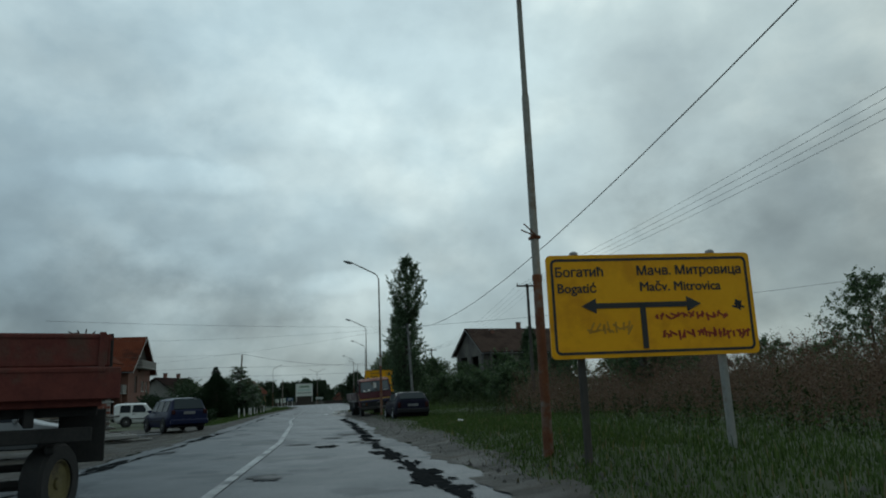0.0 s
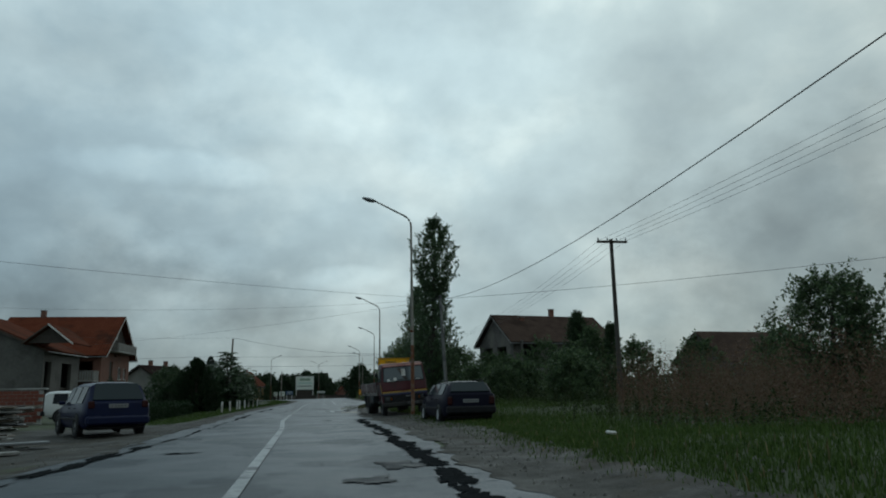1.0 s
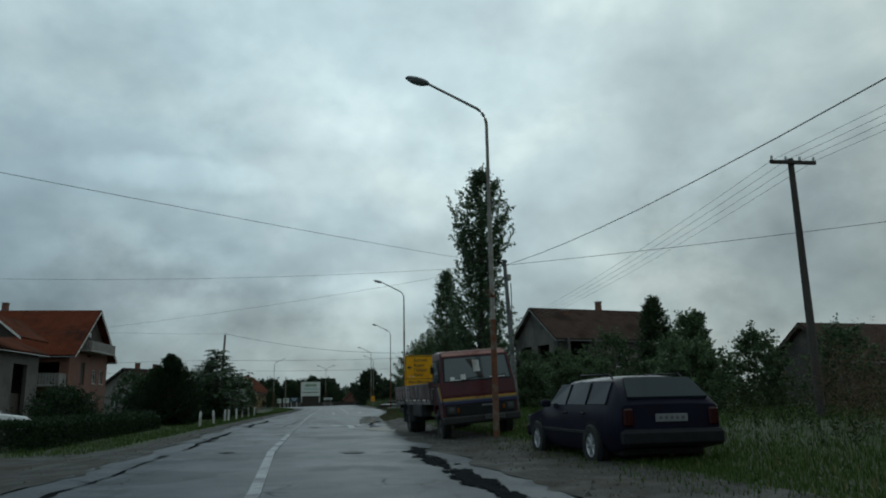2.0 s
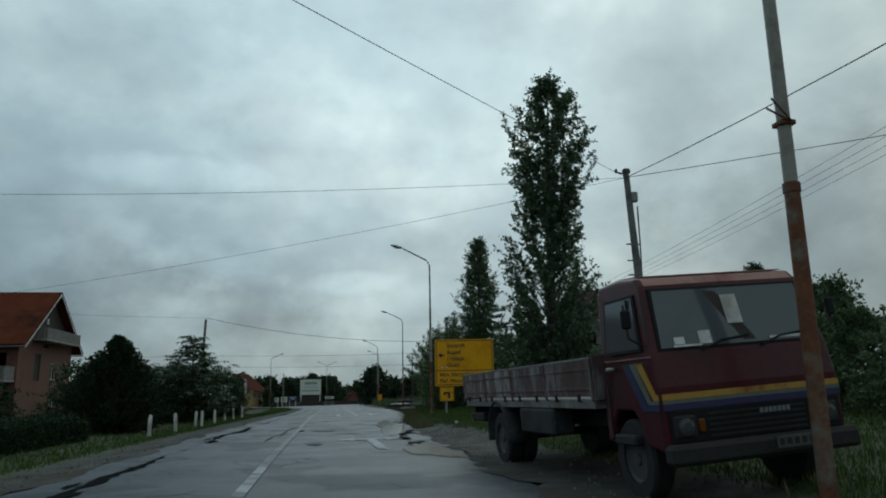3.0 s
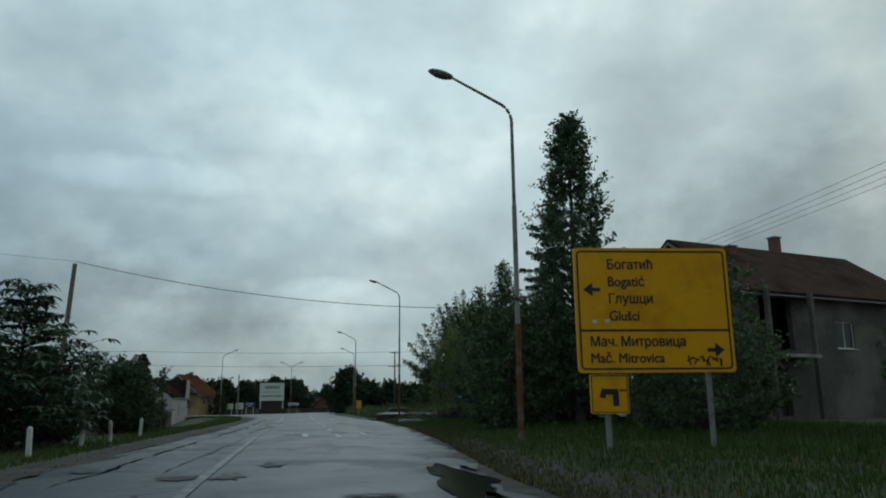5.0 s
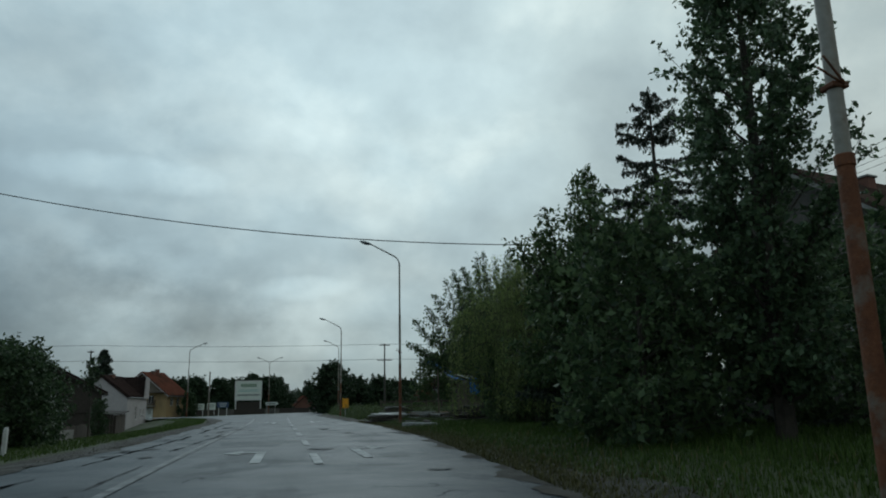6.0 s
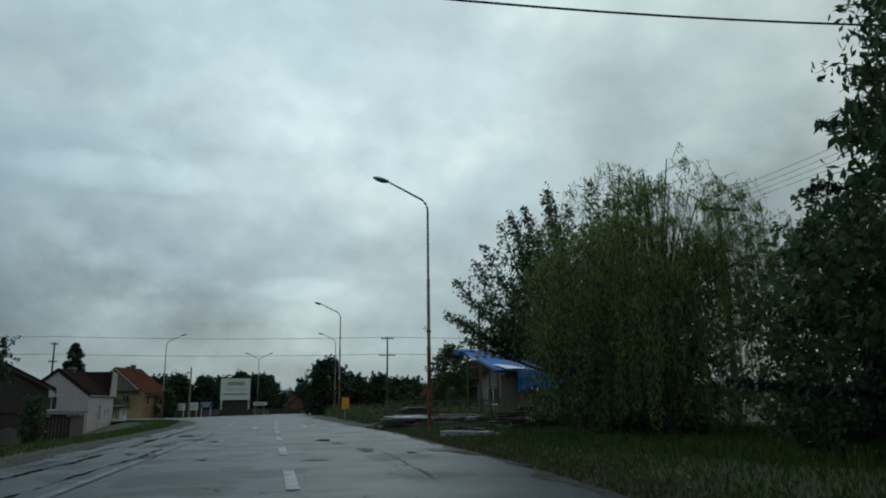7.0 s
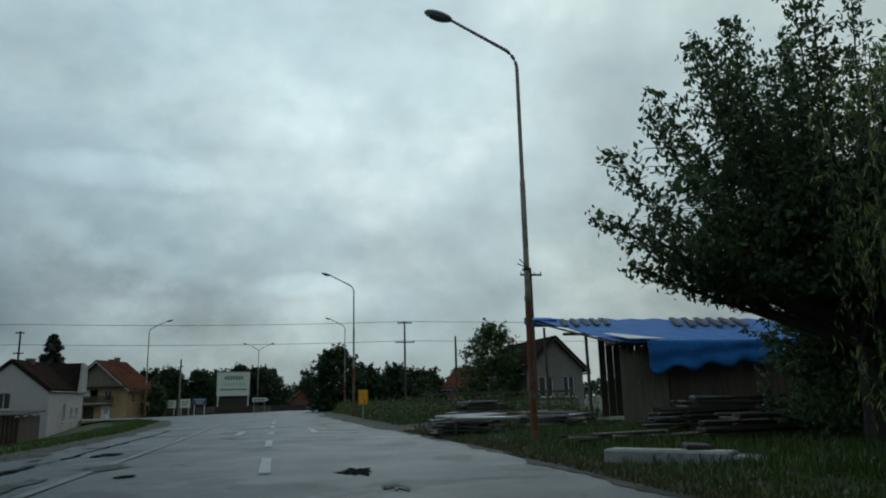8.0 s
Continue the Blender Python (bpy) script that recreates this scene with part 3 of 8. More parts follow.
def raw(name, verts, faces, material, parent=None, label="", kind=""):
    """A big mesh from arrays, as it is."""
    me = bpy.data.meshes.new(name)
    me.from_pydata([tuple(p) for p in verts], [], [tuple(f) for f in faces])
    me.materials.append(MATS[material])
    ob = new(name, me)
    ob.parent = parent
    if label or kind:
        tagged(ob, label, kind=kind)
    return ob


def thing(name, m, label, category, group="", kind=""):
    ob = new(name)
    ob.empty_display_size = 0.1
    ob.matrix_basis = m
    return tagged(ob, label, category, group, kind)


def lettering(text, size, x, z, parent, y=-0.03, material="sign_black", align="LEFT", wide=1.0, name="lettering"):
    cu = bpy.data.curves.new(name, "FONT")
    cu.body, cu.size, cu.align_x, cu.extrude, cu.resolution_u = text, size, align, 0.002, 3
    tmp = bpy.data.objects.new(name, cu)
    thin = bpy.data.meshes.new_from_object(tmp)
    bpy.data.objects.remove(tmp)
    vs = [v.co.copy() for v in thin.vertices]
    fs = [tuple(f.vertices) for f in thin.polygons]
    bpy.data.meshes.remove(thin)
    bold = Shape()
    for k, (dx, dy) in enumerate(((-0.020, 0.0), (0.020, 0.0), (0.0, 0.014), (0.0, -0.014))):
        bold.add([(v.x + dx * size, v.y + dy * size, v.z + 0.0007 * k) for v in vs], fs)
    me = bpy.data.meshes.new(name)
    me.from_pydata(bold.v, [], bold.f)
    me.materials.append(MATS[material])
    ob = new(name, me)
    ob.parent = parent
    ob.matrix_basis = Matrix.Translation((x, y, z)) @ Euler((radians(90), 0, 0)).to_matrix().to_4x4() @ Matrix.Diagonal((wide, 1, 1, 1))
    return ob


def arrow_shape(length, shaft, head, head_w, cx, cz, angle):
    """A flat arrow in the xz plane round (cx, cz), pointing along angle."""
    s = Shape()
    pts = [(-length / 2, -shaft / 2), (length / 2 - head, -shaft / 2), (length / 2 - head, -head_w / 2), (length / 2, 0), (length / 2 - head, head_w / 2), (length / 2 - head, shaft / 2), (-length / 2, shaft / 2)]
    ca, sa = math.cos(angle), math.sin(angle)
    n = len(pts)
    vs = [(cx + x * ca - z * sa, y, cz + x * sa + z * ca) for y in (-0.034, -0.026) for x, z in pts]
    s.add(vs, [tuple(range(n)), tuple(range(2 * n - 1, n - 1, -1))] + [(i, i + n, (i + 1) % n + n, (i + 1) % n) for i in range(n)])
    return s


# ---- plan: edges of the carriageway and height of the ground ----
LEFT_Y = (-60, 5, 27, 45, 60, 80, 95, 119, 131, 140, 148, 158, 166, 175, 180, 195, 235)
LEFT_X = (-4.4, -4.3, -4.2, -4.75, -5.3, -5.3, -5.0, -5.4, -5.8, -6.6, -8.0, -11, -12.5, -9.0, -6.7, -0.6, 3.0)
RIGHT_Y = (-60, 8, 14, 22, 31, 46, 58, 70, 82, 94, 110, 125, 150, 175, 235)
RIGHT_X = (2.6, 2.45, 2.4, 1.9, 2.0, 1.3, 1.45, 1.75, 2.9, 3.7, 4.0, 3.4, 2.6, 4.0, 10.0)
LINE_Y = (-60, 8, 20, 34, 41, 51, 63, 70, 86, 105, 120, 140, 160)
LINE_X = (-0.9, -1.05, -1.0, -1.5, -1.95, -2.2, -2.4, -2.57, -2.8, -2.9, -3.0, -3.6, -5.5)


def left_edge(y):
    return float(np.interp(y, LEFT_Y, LEFT_X))


def right_edge(y):
    return float(np.interp(y, RIGHT_Y, RIGHT_X))


def line_x(y):
    return float(np.interp(y, LINE_Y, LINE_X))


def smooth01(u):
    u = min(max(u, 0.0), 1.0)
    return u * u * (3 - 2 * u)


def ground_z(x, y):
    fade = 1 - smooth01((y - 150) / 20)
    if x > 0:
        bank = 0.30 - 0.16 * smooth01((y - 86) / 14) - 0.22 * smooth01((y - 22) / 6) * (1 - smooth01((y - 38) / 5))
        wide = 2.2 + 2.8 * smooth01((y - 16) / 10) * (1 - smooth01((y - 48) / 8))
        return fade * bank * smooth01((x - right_edge(y)) / wide)
    d = left_edge(y) - x
    return -fade * 0.15 * smooth01(d / 2.5) - 1.35 * smooth01((y - 92) / 35) * smooth01((d - 2.5) / 9.0) * (1 - 0.45 * smooth01((y - 158) / 16))


# ---- ground, carriageway ----
def build_ground():
    near = list(np.arange(-16, 16.01, 0.5))
    far = [18, 21, 25, 30, 38, 50, 70, 100, 150, 230, 400, 800, 1600]
    xs = [-v for v in far[::-1]] + near + far
    ys = [-900, -300, -120] + list(np.arange(-60, 200.1, 1.0)) + [205, 212, 222, 240, 270, 320, 400, 600, 1000, 2000]
    vs, fs = [], []
    for y in ys:
        l, r = left_edge(y), right_edge(y)
        for x in xs:
            z = ground_z(x, y)
            if l + 0.02 < x < r - 0.02:
                z = -0.06
            else:
                z += 0.05 * (noise.noise(Vector((x * 0.6, y * 0.6, 0))) - 0.2) * smooth01(min(abs(x - l), abs(x - r)) / 1.5)
            vs.append((x, y, z - 0.012))
    n = len(xs)
    for j in range(len(ys) - 1):
        for i in range(n - 1):
            fs.append((j * n + i, j * n + i + 1, (j + 1) * n + i + 1, (j + 1) * n + i))
    ob = raw("ground", vs, fs, "earth")
    ob.data.shade_smooth()
    tagged(ob, "flat dark green earth and short grass beside the road", "ground", kind="structure")


def strip(name, ys, lo, hi, lift, material, cols=6, uneven=0.0, height=None):
    vs, fs = [], []
    for y in ys:
        a, b = lo(y), hi(y)
        for i in range(cols + 1):
            x = a + (b - a) * i / cols
            z = (height(x, y) if height else 0.0) + lift
            if uneven:
                z += uneven * noise.noise(Vector((x * 0.45, y * 0.35, 7.0)))
            vs.append((x, y, z))
    n = cols + 1
    for j in range(len(ys) - 1):
        for i in range(cols):
            fs.append((j * n + i, j * n + i + 1, (j + 1) * n + i + 1, (j + 1) * n + i))
    ob = raw(name, vs, fs, material)
    ob.data.shade_smooth()
    return ob


def wobble(y, k, amp):
    return amp * noise.noise(Vector((y * 0.55, k * 3.1, 0))) + 0.5 * amp * noise.noise(Vector((y * 1.9, k * 5.3, 2)))


def build_road():
    ys = list(np.arange(-60, 235.1, 0.5))
    road = strip("road", ys, lambda y: left_edge(y) + wobble(y, 1, 0.18), lambda y: right_edge(y) + wobble(y, 2, 0.22), 0.0, "asphalt", 12, 0.006)
    tagged(road, "wet worn grey asphalt road with cracked edges", "road", kind="structure")
    # side road that leaves to the left at the junction
    s = Shape()
    s.add([(-11, 158, 0.004), (-11, 168, 0.004), (-130, 178, 0.004), (-130, 166, 0.004)], [(0, 1, 2, 3)])
    tagged(s.make("road", "asphalt"), "wet asphalt side road leaving the junction", "road", kind="structure")
    # gravel shoulders and yards
    gl = strip("gravel_shoulder", list(np.arange(-60, 165, 0.25)), lambda y: float(np.interp(y, (-60, 3, 8, 40, 46, 60, 90, 127, 148, 165), (-11, -13.5, -13.5, -13.0, -6.0, -6.1, -6.6, -6.3, -8.6, -13.3))) + wobble(y, 3, 0.35), lambda y: left_edge(y) + 0.1 + wobble(y, 7, 0.35) + 0.1 * noise.noise(Vector((y * 2.7, 4.0, 8.0))), 0.006, "gravel", 8, 0.02, ground_z)
    tagged(gl, "muddy grey gravel shoulder and forecourt beside the road", "gravel", kind="structure")
    gr = strip("gravel_shoulder", list(np.arange(-60, 160, 0.2)), lambda y: right_edge(y) - 0.12 + wobble(y, 6, 0.45) + 0.12 * noise.noise(Vector((y * 3.1, 2.0, 8.0))), lambda y: float(np.interp(y, (-60, 8, 14, 24, 30, 36, 50, 55, 64, 72, 79, 90, 100, 110, 116, 122, 130, 160), (3.2, 3.0, 3.1, 3.5, 4.0, 3.7, 2.9, 2.7, 2.55, 2.9, 3.45, 3.9, 4.1, 5.0, 8.5, 8.0, 3.9, 3.6))) + wobble(y, 4, 0.35), 0.006, "gravel", 8, 0.02, ground_z)
    tagged(gr, "muddy gravel shoulder between asphalt and grass", "gravel", kind="structure")


def blob(rng, cx, cy, rx, ry, z, n=26):
    ph = [rng.uniform(0, 6.28) for _ in range(4)]
    pts = []
    for k in range(n):
        w = 2 * math.pi * k / n
        r = 1 + 0.25 * math.sin(2 * w + ph[0]) + 0.18 * math.sin(3 * w + ph[1]) + 0.14 * math.sin(5 * w + ph[2]) + 0.10 * math.sin(9 * w + ph[3])
        pts.append((cx + rx * r * math.cos(w), cy + ry * r * math.sin(w), z))
    return pts


def build_road_details():
    rng = random.Random(5)

    count = [0]

    def hole(x, y, rx, ry, label, category="pothole", group="broken patches in the road", material="patch"):
        """One ragged broken patch, longer along the road than across."""
        count[0] += 1
        n = 48
        sd = count[0] * 1.7
        pts = []
        for k in range(n):
            w = 2 * math.pi * k / n
            r = 0.72 + 0.55 * noise.noise(Vector((1.8 * math.cos(w), 1.8 * math.sin(w), sd))) + 0.45 * noise.noise(Vector((5.5 * math.cos(w), 5.5 * math.sin(w), sd))) + 0.22 * noise.noise(Vector((13 * math.cos(w), 13 * math.sin(w), sd)))
            pts.append((x + rx * r * math.cos(w), y + ry * r * math.sin(w), 0.0112 + 0.00002 * count[0]))
        s = Shape().add(pts, [tuple(range(n))])
        tagged(s.make("broken_asphalt", material), label, category, group, "structure")

    def right_track(y):
        return float(np.interp(y, (5, 9, 13, 20, 33, 37, 55, 70, 80, 115), (1.9, 1.75, 1.5, 1.35, 1.25, 1.0, 0.9, 1.3, 2.2, 2.8)))

    def left_track(y):
        return float(np.interp(y, (8, 14, 30, 45, 60, 80, 100, 125), (-3.9, -3.75, -3.7, -4.1, -4.5, -4.4, -4.1, -4.5)))

    def crack(fx, y0, y1, half, seed, material="patch"):
        """A long thin ragged break along the road, its width swelling and closing."""
        ys = np.arange(y0, y1, 0.10)
        lo, hi = [], []
        for y in ys:
            ends = min(1.0, (y - y0) / 1.2, (y1 - y) / 1.2)
            a = 0.25 + 0.9 * noise.noise(Vector((y * 0.5, seed, 0))) + 0.6 * noise.noise(Vector((y * 1.9, seed, 4)))
            b = 0.25 + 0.9 * noise.noise(Vector((y * 0.6, seed, 9))) + 0.7 * noise.noise(Vector((y * 2.6, seed, 6)))
            c = fx(y) + 0.12 * noise.noise(Vector((y * 0.35, seed, 2))) + 0.04 * noise.noise(Vector((y * 2.2, seed, 3)))
            lo.append(c - half * max(a, 0.03) * ends)
            hi.append(c + half * max(b, 0.03) * ends)
        n = len(ys)
        vs = [(x, y, 0.0105) for x, y in zip(lo, ys)] + [(x, y, 0.0105) for x, y in zip(hi, ys)]
        s = Shape().add(vs, [(i, n + i, n + i + 1, i + 1) for i in range(n - 1)])
        tagged(s.make("asphalt_crack", material), "long dark ragged crack in the wet asphalt", "road crack", "cracks along the lanes", "structure")

    for i, (y0, y1, half) in enumerate(((9, 20, 0.13), (19, 31, 0.17), (30, 40, 0.10), (42, 55, 0.11), (55, 68, 0.15), (70, 84, 0.10), (86, 101, 0.13), (103, 126, 0.14))):
        crack(left_track, y0, y1, half, 3.3 + 7.1 * i)
    for i, (x, y0, y1, half, mat) in enumerate(((-2.9, 56, 66, 0.07, "patch"), (-3.3, 90, 104, 0.09, "patch"), (-4.6, 96, 112, 0.10, "worn_asphalt"), (1.9, 92, 99, 0.05, "worn_asphalt"), (-3.4, 72, 86, 0.08, "worn_asphalt"))):
        crack(lambda y: x + 0.02 * (y - y0), y0, y1, half, 90 + 5.3 * i, mat)
    y = 6.0
    while y < 41:
        hole(right_track(y) + rng.uniform(-0.10, 0.10), y, rng.uniform(0.12, 0.30), rng.uniform(0.35, 0.95), "dark broken hole along the asphalt's edge")
        if rng.random() < 0.5:
            hole(right_track(y) + rng.uniform(-0.35, 0.3), y + rng.uniform(-0.4, 0.4), rng.uniform(0.05, 0.12), rng.uniform(0.12, 0.4), "small dark chip in the asphalt's edge")
        y += rng.uniform(0.4, 1.0)
    for y0, y1, step in ((54, 61, 1.1), (66, 72, 1.2)):
        y = y0
        while y < y1:
            hole(right_track(y) + rng.uniform(-0.25, 0.25), y, rng.uniform(0.10, 0.32), rng.uniform(0.3, 0.9), "dark broken hole along the asphalt's edge")
            y += step * rng.uniform(0.5, 1.4)
    for y0, y1, step in ((14, 17, 1.6), (23, 29, 1.6), (46, 51, 1.8), (57, 66, 1.4)):
        y = y0
        while y < y1:
            hole(left_track(y) + rng.uniform(-0.2, 0.2), y, rng.uniform(0.06, 0.20), rng.uniform(0.4, 1.3), "dark worn patch along the lane's edge")
            y += step * rng.uniform(0.5, 1.5)
    for x, y, rx, ry in ((-2.7, 60.5, 0.10, 1.9), (-2.75, 63.8, 0.09, 1.6), (-1.5, 62.0, 0.5, 0.35), (-0.7, 59.6, 0.55, 0.25), (0.3, 66.5, 0.5, 0.35), (-2.2, 71.0, 0.3, 0.6), (1.7, 99.5, 0.25, 0.8), (1.3, 102.8, 0.18, 0.5), (-2.9, 99.0, 0.16, 1.2), (-3.4, 104.5, 0.2, 1.4), (-0.5, 18.5, 0.4, 0.25), (0.4, 21.0, 0.35, 0.4)):
        hole(x, y, rx, ry, "darker worn patch in the lane", "road patch", "worn patches in the lanes", "worn_asphalt")
    spots = random.Random(77)
    for i in range(46):
        y = spots.uniform(8, 128)
        lane = spots.random()
        x = left_edge(y) + 0.4 + (right_edge(y) - left_edge(y) - 0.9) * (lane ** 1.7)
        wet = spots.random()
        hole(x, y, spots.uniform(0.10, 0.42), spots.uniform(0.12, 0.75), "shallow worn spot in the lane", "road patch", "worn patches in the lanes", "worn_asphalt" if wet < 0.72 else "patch")
    for x, y, rx, ry, mat, lab in ((0.95, 63.4, 0.60, 4.2, "water", "dark puddle at the edge of the asphalt"), (1.10, 69.8, 0.40, 2.2, "water", "dark puddle at the edge of the asphalt"), (0.85, 51.8, 0.36, 2.4, "mud_water", "brown muddy puddle at the road edge")):
        s = Shape()
        s.add(blob(rng, x, y, rx, ry, 0.0145, 40), [tuple(range(40))])
        tagged(s.make("puddle", mat), lab, "puddle", kind="structure")

def build_markings():
    z = 0.013

    def ribbon(ys, fx, w, name, label, material="marking"):
        vs = [(fx(y) - w / 2, y, z) for y in ys] + [(fx(y) + w / 2, y, z) for y in ys]
        n = len(ys)
        s = Shape().add(vs, [(i, n + i, n + i + 1, i + 1) for i in range(n - 1)])
        return tagged(s.make(name, material), label, "road marking", kind="structure")

    ribbon(list(np.arange(-60, 49.1, 1.0)), line_x, 0.15, "centre_line", "worn white solid centre line on wet asphalt")
    ribbon(list(np.arange(49, 97.1, 1.0)), line_x, 0.15, "centre_line", "almost worn-off centre line on wet asphalt", "faded_marking")
    ribbon(list(np.arange(97, 107.1, 1.0)), line_x, 0.15, "centre_line", "short better kept length of white centre line", "faded_marking")
    ribbon(list(np.arange(107, 140.1, 1.0)), line_x, 0.15, "centre_line", "almost worn-off centre line on wet asphalt", "faded_marking")
    for i in range(9):
        y0 = 84.85 + 6.75 * i
        ribbon([y0, y0 + 1.5, y0 + 3.0], lambda y: float(np.interp(y, (84, 95, 109, 116, 140), (0.07, -0.06, -0.3, -0.42, -0.7))), 0.17, "lane_dash", "worn white lane dash on wet asphalt")

    def flat_arrow(polys, label):
        s = Shape()
        for pts in polys:
            s.add([(x, y, z) for x, y in pts], [tuple(range(len(pts)))])
        tagged(s.make("lane_arrow", "marking"), label, "road marking", kind="structure")

    flat_arrow([[(-0.18, 52.4), (0.04, 52.4), (-0.05, 56.1), (-0.30, 56.1)], [(-0.62, 56.1), (0.22, 56.1), (0.22, 56.5), (-0.62, 56.5)], [(-1.02, 56.3), (-0.6, 55.6), (-0.6, 57.0)], [(0.62, 56.3), (0.2, 55.6), (0.2, 57.0)]], "white two-way turn arrow painted on the lane")
    for y, xa, xb in ((85.5, -1.12, 1.10), (118.8, -1.5, 1.0)):
        flat_arrow([[(xa - 0.1, y), (xa + 0.1, y), (xa + 0.12, y + 3.5), (xa - 0.1, y + 3.5)], [(xa - 0.45, y + 3.1), (xa - 0.1, y + 3.1), (xa - 0.1, y + 3.5), (xa - 0.45, y + 3.5)], [(xa - 0.85, y + 3.3), (xa - 0.43, y + 2.6), (xa - 0.43, y + 4.0)]], "white left-turn arrow painted on the lane")
        flat_arrow([[(xb - 0.1, y + 0.6), (xb + 0.1, y + 0.6), (xb + 0.06, y + 4.3), (xb - 0.16, y + 4.3)], [(xb + 0.06, y + 3.8), (xb + 0.35, y + 3.8), (xb + 0.35, y + 4.2), (xb + 0.06, y + 4.2)], [(xb + 0.8, y + 4.0), (xb + 0.33, y + 3.3), (xb + 0.33, y + 4.7)]], "white right-turn arrow painted on the lane")


def build_pebbles():
    """Loose stones and clods on the shoulders, one object."""
    rng = np.random.default_rng(3)
    vs, fs = [], []
    n = 0
    while n < 5200:
        if rng.random() < 0.6:
            y = rng.uniform(2, 112)
            x = right_edge(y) + 0.05 + abs(rng.normal()) * 0.8
        else:
            y = rng.uniform(8, 125)
            x = left_edge(y) - 0.05 - abs(rng.normal()) * (2.5 if y < 45 else 0.8)
        r = 0.012 + 0.03 * rng.random() ** 3
        z = ground_z(x, y) + 0.012
        k = len(vs)
        a = rng.uniform(0, 6.28)
        for i in range(5):
            w = a + i * 1.257
            q = r * rng.uniform(0.7, 1.2)
            vs.append((x + q * math.cos(w), y + q * math.sin(w), z - 0.01))
        vs.append((x, y, z + r * rng.uniform(0.5, 1.0)))
        fs += [(k + i, k + (i + 1) % 5, k + 5) for i in range(5)]
        n += 1
    tagged(raw("loose_stones", vs, fs, "gravel_stone"), "scattered small grey stones on the shoulders", "stones", kind="stuff")


build_ground()
build_road()
build_pebbles()
build_road_details()
build_markings()

# ---- plants ----
def leaves_mesh(name, pts, size, rng, material, parent=None, label="", kind="", aspect=0.55, hang=0.0):
    """One mesh of small folded leaves, each an island of its own."""
    n = len(pts)
    P = np.asarray(pts, float)
    a = rng.normal(size=(n, 3))
    a[:, 2] -= hang * 3
    a /= np.linalg.norm(a, axis=1)[:, None]
    b = np.cross(a, rng.normal(size=(n, 3)))
    b /= np.linalg.norm(b, axis=1)[:, None] + 1e-9
    c = np.cross(a, b)
    L = (size * rng.uniform(0.6, 1.35, n))[:, None]
    W = L * aspect
    V = np.empty((n, 4, 3))
    V[:, 0] = P - a * L * 0.5
    V[:, 1] = P + b * W * 0.5 + c * W * 0.15
    V[:, 2] = P + a * L * 0.5
    V[:, 3] = P - b * W * 0.5 + c * W * 0.15
    me = bpy.data.meshes.new(name)
    me.vertices.add(n * 4)
    me.vertices.foreach_set("co", V.reshape(-1))
    me.loops.add(n * 4)
    me.loops.foreach_set("vertex_index", np.arange(n * 4, dtype=np.int32))
    me.polygons.add(n)
    me.polygons.foreach_set("loop_start", np.arange(0, n * 4, 4, dtype=np.int32))
    me.update(calc_edges=True)
    me.materials.append(MATS[material])
    ob = new(name, me)
    ob.parent = parent
    if label or kind:
        tagged(ob, label, kind=kind)
    return ob


